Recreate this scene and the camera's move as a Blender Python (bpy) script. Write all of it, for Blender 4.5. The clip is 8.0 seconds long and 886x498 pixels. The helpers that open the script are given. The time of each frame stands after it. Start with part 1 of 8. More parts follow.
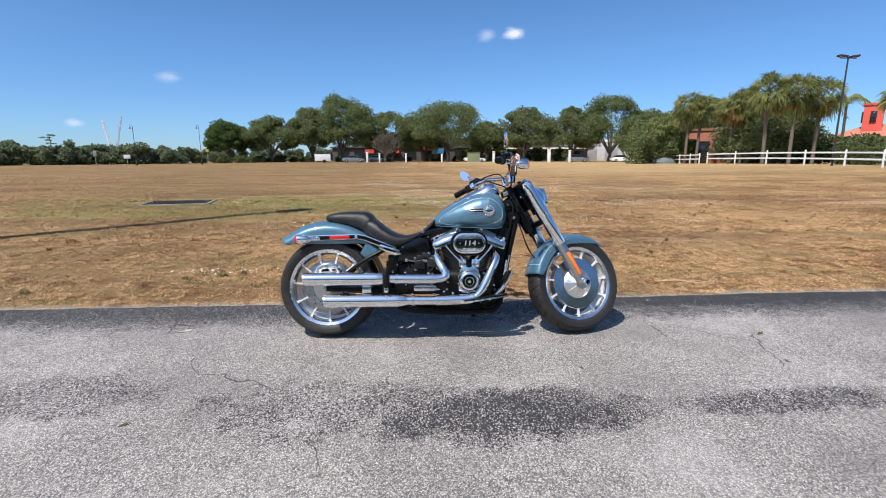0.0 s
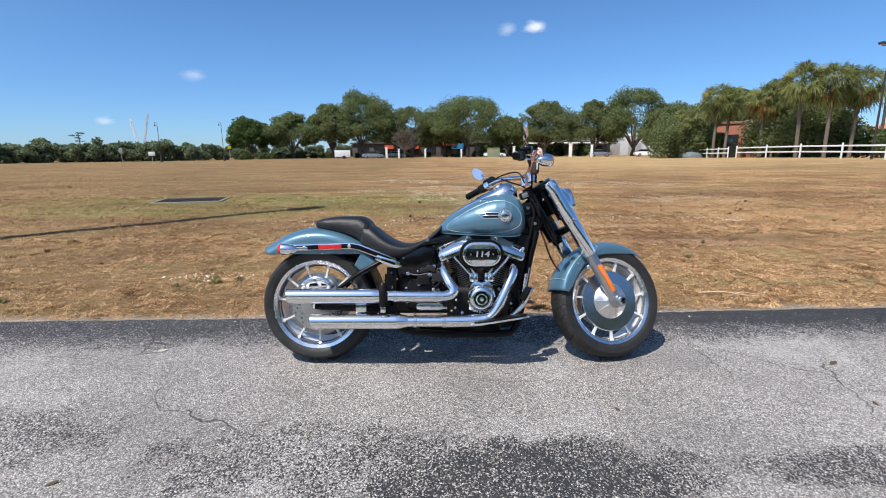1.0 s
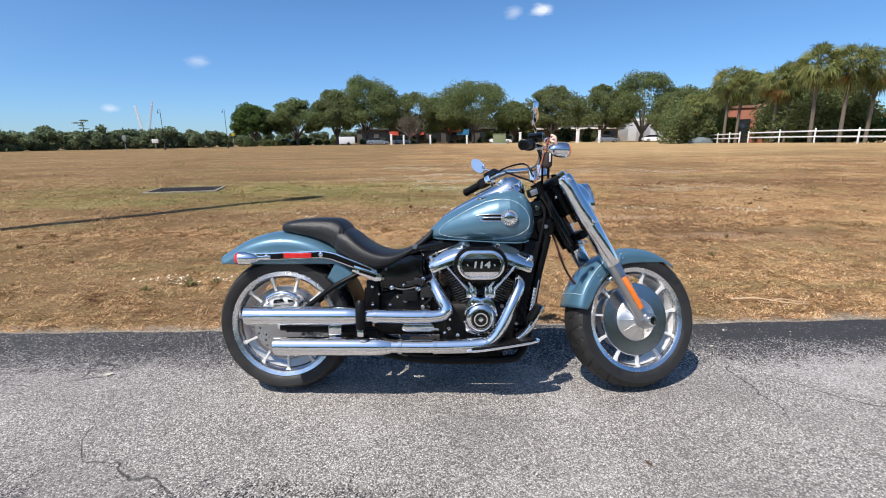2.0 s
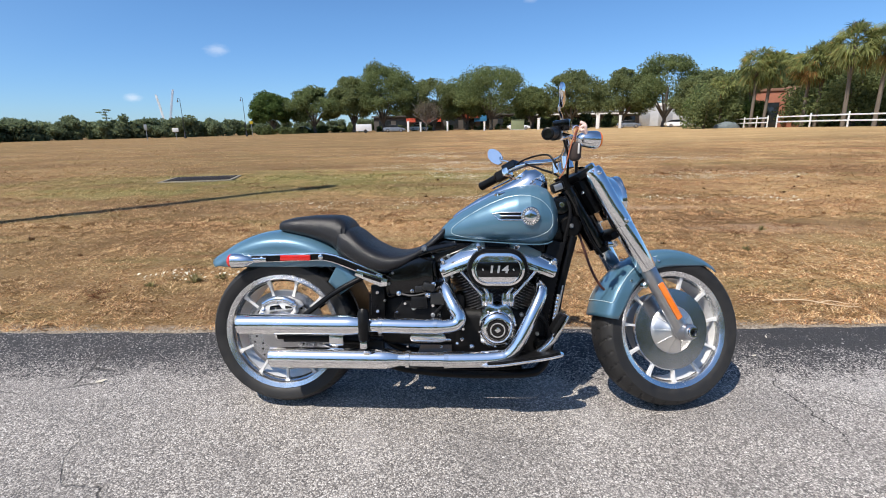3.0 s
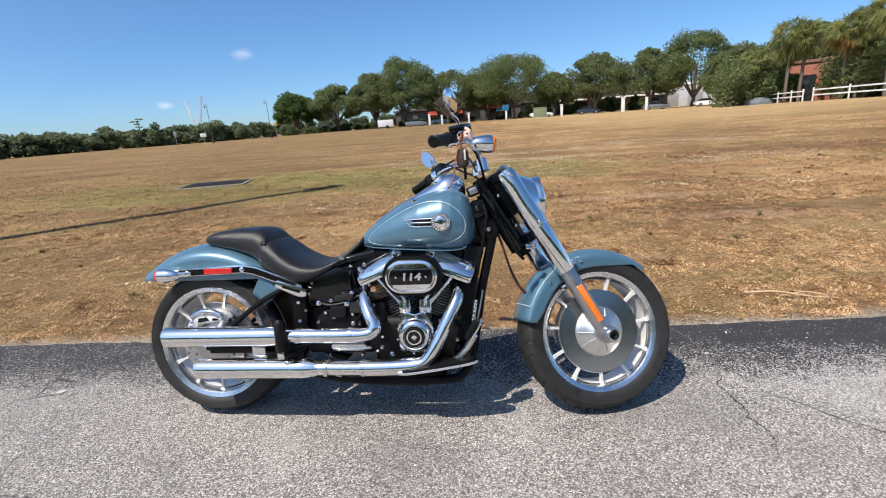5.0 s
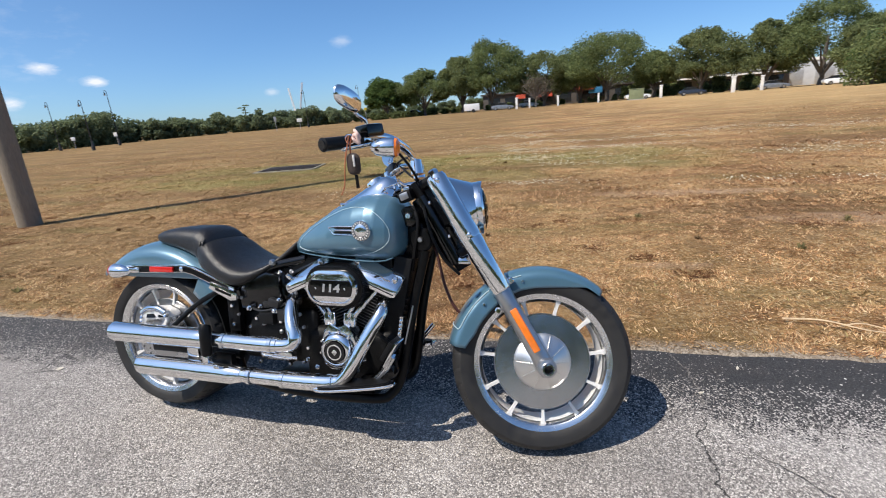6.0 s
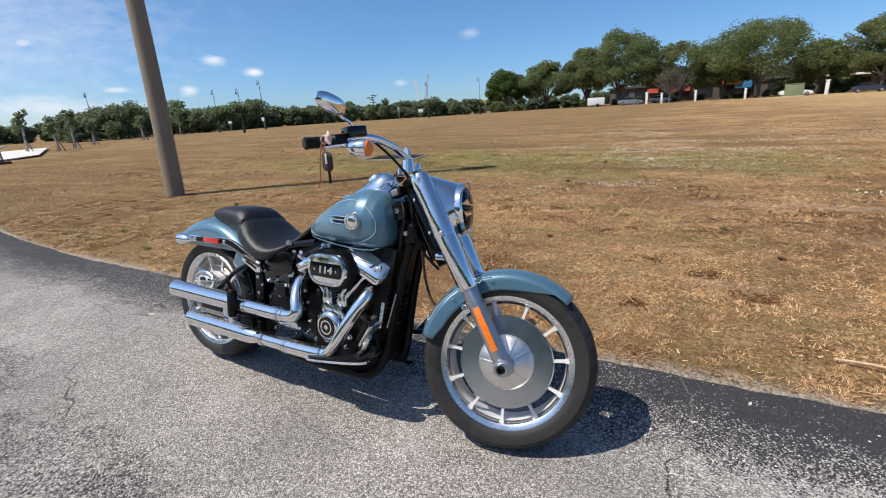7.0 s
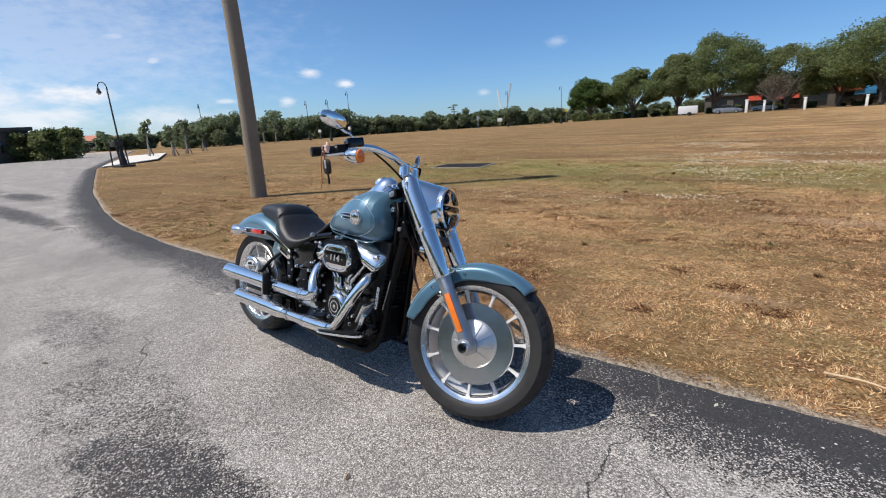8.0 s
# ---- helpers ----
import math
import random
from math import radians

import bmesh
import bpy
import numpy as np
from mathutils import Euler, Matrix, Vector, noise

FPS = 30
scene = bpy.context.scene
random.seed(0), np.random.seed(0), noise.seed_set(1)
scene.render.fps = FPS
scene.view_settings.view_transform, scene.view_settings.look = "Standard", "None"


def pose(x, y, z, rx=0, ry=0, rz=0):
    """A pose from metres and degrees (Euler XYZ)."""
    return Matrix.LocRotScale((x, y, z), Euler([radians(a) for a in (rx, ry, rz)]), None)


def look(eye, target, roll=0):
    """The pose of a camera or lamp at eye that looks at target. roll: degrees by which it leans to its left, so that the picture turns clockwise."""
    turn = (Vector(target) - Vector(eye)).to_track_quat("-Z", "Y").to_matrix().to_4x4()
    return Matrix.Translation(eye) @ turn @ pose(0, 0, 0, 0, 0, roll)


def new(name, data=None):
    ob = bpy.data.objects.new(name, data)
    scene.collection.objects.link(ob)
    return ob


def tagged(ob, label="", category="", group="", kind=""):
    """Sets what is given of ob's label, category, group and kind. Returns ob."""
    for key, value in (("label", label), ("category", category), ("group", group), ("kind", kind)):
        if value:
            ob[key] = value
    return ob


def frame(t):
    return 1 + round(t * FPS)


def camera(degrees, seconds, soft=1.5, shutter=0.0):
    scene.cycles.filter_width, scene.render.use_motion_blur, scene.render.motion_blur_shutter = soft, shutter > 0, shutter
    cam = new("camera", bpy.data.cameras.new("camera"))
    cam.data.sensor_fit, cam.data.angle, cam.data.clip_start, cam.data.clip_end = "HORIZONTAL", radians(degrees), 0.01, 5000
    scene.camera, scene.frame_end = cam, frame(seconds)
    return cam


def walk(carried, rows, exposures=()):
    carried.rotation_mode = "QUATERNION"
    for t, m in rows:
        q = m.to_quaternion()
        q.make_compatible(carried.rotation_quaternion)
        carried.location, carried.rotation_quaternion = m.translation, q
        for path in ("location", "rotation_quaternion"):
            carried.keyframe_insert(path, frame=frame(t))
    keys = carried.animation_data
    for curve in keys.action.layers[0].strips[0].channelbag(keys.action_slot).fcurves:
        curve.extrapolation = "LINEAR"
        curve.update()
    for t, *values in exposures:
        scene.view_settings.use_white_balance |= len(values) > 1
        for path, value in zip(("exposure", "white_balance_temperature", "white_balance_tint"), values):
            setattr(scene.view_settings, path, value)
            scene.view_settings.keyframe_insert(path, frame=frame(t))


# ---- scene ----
cam = camera(86.8, 8.0, soft=1.0, shutter=0.2)
METRES, EYE, TILT, LEAN, TURN = 3.3237, 1.18, 0.0, 0.0, -3.9
ROWS = [
    (0.0, 0.0, 0.0, 0.0, -0.02, -11.16, 0.12),
    (0.5, 0.0197, 0.071, 0.0045, 1.2, -11.16, 0.36),
    (1.0, 0.0196, 0.1398, -0.0004, 2.36, -11.69, 0.43),
    (2.5, 0.0377, 0.3288, 0.0029, 3.74, -14.11, 0.83),
    (3.0, 0.0357, 0.3498, 0.0035, 5.07, -14.8, 1.06),
    (3.5, 0.0306, 0.3566, 0.0035, 5.25, -15.0, 1.27),
    (4.0, 0.0412, 0.3533, 0.0057, 5.27, -15.07, 1.62),
    (4.5, 0.0961, 0.3496, 0.0116, 5.67, -15.32, 2.87),
    (6.0, 0.3342, 0.4715, 0.0159, 18.35, -16.69, 4.48),
    (6.5, 0.4042, 0.506, 0.0153, 25.81, -17.39, 3.95),
    (7.0, 0.4781, 0.5074, 0.0185, 32.6, -16.59, 3.3),
    (7.5, 0.557, 0.5067, 0.0222, 37.89, -15.33, 3.67),
    (8.0, 0.6234, 0.5077, 0.0184, 42.21, -15.01, 3.34),
]
walk(cam, [(t, pose(0, 0, EYE, TILT, LEAN, TURN) @ pose(METRES * x, METRES * y, METRES * z, 90 + pitch, roll, yaw)) for t, x, y, z, yaw, pitch, roll in ROWS],
     exposures=[(0.0, 0.20, 6280, 10), (1.0, 0.20, 6220, 10), (2.5, 0.23, 6380, 10), (3.5, 0.26, 6440, 10), (4.5, 0.26, 6500, 10), (6.0, 0.18, 6500, 10), (8.0, 0.04, 6480, 10)])

# ---- sun and sky ----
SUN_EL, SUN_AZ = 57.0, 225.0      # height, and bearing clockwise from +y
SUN_DIR = Vector((math.sin(radians(SUN_AZ)) * math.cos(radians(SUN_EL)), math.cos(radians(SUN_AZ)) * math.cos(radians(SUN_EL)), math.sin(radians(SUN_EL))))
sun = new("sun", bpy.data.lights.new("sun", "SUN"))
sun.data.energy, sun.data.angle, sun.data.color = 4.9, radians(0.55), (1.0, 0.92, 0.81)
sun.matrix_world = look(SUN_DIR * 60, (0, 0, 0))

world = bpy.data.worlds.new("world")
scene.world = world
world.use_nodes = True
WN, WL = world.node_tree.nodes, world.node_tree.links
WN.clear()


def wmath(op, a, b=None, clamp=False):
    n = WN.new("ShaderNodeMath")
    n.operation, n.use_clamp = op, clamp
    for i, v in enumerate((a, b)):
        if v is None:
            continue
        if isinstance(v, (int, float)):
            n.inputs[i].default_value = v
        else:
            WL.new(v, n.inputs[i])
    return n.outputs[0]


sky = WN.new("ShaderNodeTexSky")
sky.sky_type, sky.sun_disc = "NISHITA", False
sky.sun_elevation, sky.sun_rotation = radians(SUN_EL), radians(SUN_AZ)
sky.air_density, sky.dust_density, sky.ozone_density, sky.altitude = 0.78, 0.25, 1.4, 0
sky_bg = WN.new("ShaderNodeBackground")
sky_bg.inputs["Strength"].default_value = 0.106
tint = WN.new("ShaderNodeMix")
tint.data_type, tint.blend_type = "RGBA", "MULTIPLY"
tint.inputs[0].default_value = 1.0
WL.new(sky.outputs[0], tint.inputs[6])
WL.new(tint.outputs[2], sky_bg.inputs["Color"])
# small fair-weather clouds: bearing, height, half width, half height, density
CLOUDS = [(11.9, 13.4, 1.9, 0.95, 0.85), (8.9, 13.3, 1.5, 1.0, 0.35), (-25.4, 7.9, 1.9, 0.9, 0.32), (-33.4, 3.2, 1.2, 0.6, 0.4),
          (-52.9, 6.2, 2.2, 0.7, 0.9), (-49.1, 5.0, 1.6, 0.75, 0.9), (-71.0, 9.7, 2.6, 0.7, 0.45), (-68.0, 7.6, 1.2, 0.7, 0.7),
          (-75.2, 4.6, 6.5, 1.7, 0.95), (-81.5, 6.5, 3.6, 2.2, 0.95), (-55.7, 3.3, 1.4, 0.8, 0.8), (-62.0, 3.6, 1.6, 0.5, 0.6),
          (-78.3, 2.6, 9.0, 2.0, 0.8), (-68.5, 2.4, 6.0, 1.8, 0.6), (-95.0, 8.0, 7.0, 2.0, 0.8), (-84.0, 4.2, 13.0, 4.6, 0.75), (-76.0, 9.0, 30.0, 12.0, 0.30), (-66.0, 1.6, 12.0, 2.2, 0.45), (-120.0, 14.0, 6.0, 2.0, 0.7), (70.0, 9.0, 5.0, 1.3, 0.6), (160.0, 12.0, 8.0, 2.2, 0.6)]
tc = WN.new("ShaderNodeTexCoord")
sep = WN.new("ShaderNodeSeparateXYZ")
WL.new(tc.outputs["Generated"], sep.inputs[0])
# clear dry air: a deep azure that pales little towards the horizon
deep = WN.new("ShaderNodeValToRGB")
for st_, (p_, c_) in zip((deep.color_ramp.elements[0], deep.color_ramp.elements[1], deep.color_ramp.elements.new(0.5), deep.color_ramp.elements.new(0.7)), ((0.0, (0.56, 0.77, 1.06)), (1.0, (0.88, 1.0, 1.10)), (0.20, (0.65, 0.94, 1.20)), (0.50, (0.70, 0.98, 1.21)))):
    st_.position, st_.color = p_, (*c_, 1)
WL.new(sep.outputs[2], deep.inputs[0])
# the sky is paler round the sun
aur = WN.new("ShaderNodeVectorMath")
aur.operation = "DOT_PRODUCT"
aur.inputs[1].default_value = SUN_DIR
WL.new(tc.outputs["Generated"], aur.inputs[0])
glow = wmath("MULTIPLY", wmath("POWER", wmath("DIVIDE", wmath("SUBTRACT", aur.outputs["Value"], 0.04, True), 0.96), 0.9), 0.95, True)
veil = WN.new("ShaderNodeMix")
veil.data_type = "RGBA"
WL.new(glow, veil.inputs[0]), WL.new(deep.outputs[0], veil.inputs[6])
veil.inputs[7].default_value = (1.02, 1.12, 1.18, 1)
# and bright white close about it
halo = WN.new("ShaderNodeMix")
halo.data_type = "RGBA"
WL.new(wmath("POWER", wmath("DIVIDE", wmath("SUBTRACT", aur.outputs["Value"], 0.50, True), 0.50), 1.6), halo.inputs[0])
WL.new(veil.outputs[2], halo.inputs[6])
halo.inputs[7].default_value = (2.5, 2.45, 2.3, 1)
WL.new(halo.outputs[2], tint.inputs[7])
azim = wmath("MULTIPLY", wmath("ARCTAN2", sep.outputs[0], sep.outputs[1]), 180 / math.pi)
elev = wmath("MULTIPLY", wmath("ARCSINE", sep.outputs[2]), 180 / math.pi)
nz = WN.new("ShaderNodeTexNoise")
nz.inputs["Scale"].default_value, nz.inputs["Detail"].default_value, nz.inputs["Roughness"].default_value = 26.0, 6.0, 0.62
stretch = WN.new("ShaderNodeVectorMath")
stretch.operation = "MULTIPLY"
stretch.inputs[1].default_value = (1, 1, 2.6)
WL.new(tc.outputs["Generated"], stretch.inputs[0])
WL.new(stretch.outputs[0], nz.inputs["Vector"])
total = None
for az, el, wa, we, dens in CLOUDS:
    u = wmath("DIVIDE", wmath("SUBTRACT", azim, az), wa)
    v = wmath("DIVIDE", wmath("SUBTRACT", elev, el), we)
    d = wmath("SQRT", wmath("ADD", wmath("MULTIPLY", u, u), wmath("MULTIPLY", v, v)))
    m = wmath("SUBTRACT", 1.15, d, True)
    m = wmath("SUBTRACT", wmath("ADD", wmath("MULTIPLY", m, 1.5), wmath("MULTIPLY", nz.outputs[0], 2.2)), 1.62, True)
    m = wmath("MULTIPLY", wmath("MULTIPLY", m, wmath("SUBTRACT", 1.3, d, True)), dens, True)
    total = m if total is None else wmath("MAXIMUM", total, m)
cloud_bg = WN.new("ShaderNodeBackground")
cloud_bg.inputs["Color"].default_value = (0.93, 0.95, 1.0, 1)
cloud_bg.inputs["Strength"].default_value = 0.95
mixw = WN.new("ShaderNodeMixShader")
WL.new(total, mixw.inputs[0]), WL.new(sky_bg.outputs[0], mixw.inputs[1]), WL.new(cloud_bg.outputs[0], mixw.inputs[2])
outw = WN.new("ShaderNodeOutputWorld")
WL.new(mixw.outputs[0], outw.inputs["Surface"])


# ---- materials ----
class Mat:
    """A node material with short calls to chain its nodes."""

    def __init__(self, name):
        self.m = bpy.data.materials.new(name)
        self.m.use_nodes = True
        self.t = self.m.node_tree
        self.b = self.t.nodes["Principled BSDF"]

    def put(self, sock, v):
        if isinstance(v, (int, float)):
            sock.default_value = v
        elif isinstance(v, (tuple, list)):
            sock.default_value = (*v, 1) if len(v) == 3 and sock.type == "RGBA" else v
        else:
            self.t.links.new(v, sock)

    def set(self, **kw):
        for k, v in kw.items():
            self.put(self.b.inputs[k.replace("_", " ")], v)
        return self

    def node(self, kind, **kw):
        n = self.t.nodes.new("ShaderNode" + kind)
        for k, v in kw.items():
            self.put(n.inputs[k], v)
        return n

    def pos(self, obj=True):
        return self.node("TexCoord").outputs["Object"] if obj else self.node("NewGeometry").outputs["Position"]

    def scaled(self, vec, s):
        n = self.node("VectorMath")
        n.operation = "MULTIPLY"
        self.put(n.inputs[0], vec)
        n.inputs[1].default_value = s
        return n.outputs[0]

    def noise(self, vec, scale, detail=4.0, rough=0.55, dist=0.0):
        n = self.node("TexNoise", Scale=scale, Detail=detail, Roughness=rough, Distortion=dist)
        self.put(n.inputs["Vector"], vec)
        return n.outputs[0]

    def voro(self, vec, scale, feature="F1", out="Distance", rand=1.0):
        n = self.node("TexVoronoi")
        n.feature = feature
        n.inputs["Scale"].default_value, n.inputs["Randomness"].default_value = scale, rand
        self.put(n.inputs["Vector"], vec)
        return n.outputs[out]

    def math(self, op, a, b=0.0, clamp=False):
        n = self.node("Math")
        n.operation, n.use_clamp = op, clamp
        self.put(n.inputs[0], a), self.put(n.inputs[1], b)
        return n.outputs[0]

    def span(self, v, a, b, lo=0.0, hi=1.0):
        n = self.node("MapRange", Value=v)
        for k, x in zip(("From Min", "From Max", "To Min", "To Max"), (a, b, lo, hi)):
            n.inputs[k].default_value = x
        return n.outputs[0]

    def mix(self, f, a, b):
        n = self.node("Mix")
        n.data_type = "RGBA"
        self.put(n.inputs[0], f), self.put(n.inputs[6], a), self.put(n.inputs[7], b)
        return n.outputs[2]

    def ramp(self, v, stops):
        n = self.node("ValToRGB", Fac=v)
        e = n.color_ramp.elements
        while len(e) < len(stops):
            e.new(0.5)
        for s, (p, c) in zip(e, stops):
            s.position, s.color = p, (*c, 1)
        return n.outputs[0]

    def bump(self, h, strength=0.3, dist=0.01):
        n = self.node("Bump", Height=h, Strength=strength, Distance=dist)
        self.put(self.b.inputs["Normal"], n.outputs[0])
        return self

    def island(self):
        return self.node("NewGeometry").outputs["Random Per Island"]

    def xyz(self, vec):
        n = self.node("SeparateXYZ")
        self.put(n.inputs[0], vec)
        return n.outputs


def simple(name, color, rough, metal=0.0, vary=0.12, scale=40.0, bump=0.0, bscale=250.0, **kw):
    """Plain surface with uneven colour and gloss at two scales."""
    m = Mat(name)
    p = m.pos()
    n1, n2 = m.noise(p, scale), m.noise(p, scale * 9, 3)
    f = m.math("ADD", m.math("MULTIPLY", n1, 0.6), m.math("MULTIPLY", n2, 0.4))
    lo = tuple(c * (1 - vary * 1.6) for c in color)
    hi = tuple(min(1, c * (1 + vary * 1.6)) for c in color)
    m.set(Base_Color=m.ramp(f, [(0.3, lo), (0.7, hi)]), Metallic=metal, Roughness=m.span(f, 0.3, 0.7, rough * 0.85, min(1, rough * 1.18)), **kw)
    if bump:
        m.bump(m.noise(p, bscale, 3), bump, 0.002)
    return m.m


def make_paint():
    m = Mat("blue_metallic_paint")
    p = m.pos()
    fl = m.voro(p, 1400, out="Color")
    n = m.noise(p, 5)
    base = m.mix(m.span(n, 0.3, 0.7), (0.070, 0.160, 0.230), (0.080, 0.178, 0.250))
    base = m.mix(m.math("MULTIPLY", fl, 0.12), base, (0.22, 0.36, 0.45))
    m.set(Base_Color=base, Metallic=0.3, Roughness=0.36, Coat_Weight=1.0, Coat_Roughness=m.span(m.noise(p, 60), 0.3, 0.7, 0.04, 0.08))
    return m.m


def make_chrome(name="chrome", base=0.90, rough=0.030, tint=(1, 1, 1)):
    m = Mat(name)
    p = m.pos()
    smear = m.noise(p, 22, 5)
    m.set(Base_Color=tuple(base * c for c in tint), Metallic=1.0, Roughness=m.span(smear, 0.35, 0.75, rough, rough * 1.8))
    # fine polishing marks: a weak hazy lobe over the mirror-like one
    haze, mx = m.node("BsdfPrincipled", Roughness=0.17, Metallic=1.0), m.node("MixShader")
    haze.inputs["Base Color"].default_value = (*(base * c for c in tint), 1)
    mx.inputs[0].default_value = 0.12
    m.t.links.new(m.b.outputs[0], mx.inputs[1]), m.t.links.new(haze.outputs[0], mx.inputs[2])
    m.t.links.new(mx.outputs[0], m.t.nodes["Material Output"].inputs["Surface"])
    return m.m


def make_leather():
    m = Mat("black_leather")
    p = m.pos()
    v = m.voro(p, 420)
    n = m.noise(p, 9)
    m.set(Base_Color=m.mix(n, (0.007, 0.007, 0.008), (0.014, 0.0135, 0.014)), Roughness=m.span(n, 0.3, 0.7, 0.36, 0.48), Specular_IOR_Level=0.5)
    m.bump(m.math("ADD", v, m.math("MULTIPLY", m.noise(p, 30), 3.0)), 0.35, 0.002)
    return m.m


def make_rubber():
    m = Mat("tyre_rubber")
    p = m.pos()
    n = m.noise(p, 30, 6)
    m.set(Base_Color=m.ramp(n, [(0.3, (0.011, 0.011, 0.012)), (0.7, (0.022, 0.021, 0.020))]), Roughness=m.span(n, 0.3, 0.7, 0.5, 0.72))
    m.bump(m.noise(p, 350, 3), 0.15, 0.001)
    return m.m


def make_brushed(name, base, rough, around=False):
    m = Mat(name)
    p = m.pos()
    n = m.noise(m.scaled(p, (900, 900, 60)) if not around else p, 1.0 if not around else 700, 3)
    d = m.noise(p, 30, 5)
    m.set(Base_Color=m.mix(d, tuple(c * 0.85 for c in base), base), Metallic=1.0, Roughness=m.span(d, 0.3, 0.7, rough * 0.85, rough * 1.2))
    m.bump(n, 0.05, 0.0006)
    return m.m


PAINT, CHROME = make_paint(), make_chrome()
CHROME_SOFT = make_chrome("chrome_cast", 0.80, 0.09)
LEATHER, RUBBER = make_leather(), make_rubber()
ALU = make_brushed("brushed_aluminium", (0.56, 0.56, 0.57), 0.34)
RIM_FACE = make_brushed("machined_rim", (0.90, 0.90, 0.90), 0.24, True)
CAST = simple("silver_cast_wheel", (0.80, 0.79, 0.77), 0.34, 0.25, 0.05, 60)
HUB_METAL = make_brushed("hub_metal", (0.82, 0.81, 0.79), 0.36, True)
DARK_DISC = make_brushed("dull_wheel_centre", (0.36, 0.36, 0.37), 0.30, True)
DISC = make_brushed("disc_steel", (0.60, 0.61, 0.63), 0.2, True)
BLACK = simple("black_gloss", (0.003, 0.003, 0.0033), 0.10, 0, 0.2, 20, Coat_Weight=0.3, Coat_Roughness=0.05, Specular_IOR_Level=0.35)
SATIN = simple("black_satin", (0.004, 0.004, 0.0043), 0.30, 0, 0.25, 50, 0.08, Specular_IOR_Level=0.2)
WRINKLE = simple("black_wrinkle", (0.005, 0.005, 0.0053), 0.40, 0.0, 0.25, 60, 0.5, 600, Specular_IOR_Level=0.2)
FIN = simple("dark_fin_metal", (0.030, 0.030, 0.032), 0.30, 0.6, 0.25, 60)
FIN_EDGE = simple("machined_fin_edge", (0.42, 0.42, 0.43), 0.3, 1.0, 0.12, 60)
PLASTIC = simple("black_plastic", (0.006, 0.006, 0.0064), 0.42, 0, 0.2, 60, 0.1, Specular_IOR_Level=0.22)
STRIPE = simple("pale_pinstripe", (0.42, 0.55, 0.60), 0.35, 0.1, 0.05, 30)
WHITE_INK = simple("pale_numerals", (0.50, 0.51, 0.52), 0.3, 0.6, 0.05, 60)
ORANGE = simple("amber_lens", (0.85, 0.20, 0.02), 0.18, 0, 0.10, 60, Coat_Weight=0.7)
RED = simple("red_lens", (0.55, 0.018, 0.015), 0.16, 0, 0.12, 60, Coat_Weight=0.8)
HOSE = simple("red_brown_hose", (0.055, 0.016, 0.011), 0.45, 0, 0.2, 60)
CORD = simple("copper_cord", (0.45, 0.14, 0.06), 0.6, 0, 0.2, 60)
BROWN_CLOTH = simple("brown_cloth", (0.05, 0.035, 0.03), 0.8, 0, 0.3, 100, 0.3)
WHITE_CLOTH = simple("white_cloth", (0.68, 0.66, 0.63), 0.75, 0, 0.1, 100, 0.2)


def make_glass():
    m = Mat("clear_lens")
    m.set(Base_Color=(0.95, 0.97, 1.0), Roughness=0.02, Transmission_Weight=1.0, IOR=1.45)
    return m.m


GLASS = make_glass()
MIRROR = simple("mirror_glass", (0.86, 0.86, 0.86), 0.015, 1.0, 0.02, 20)


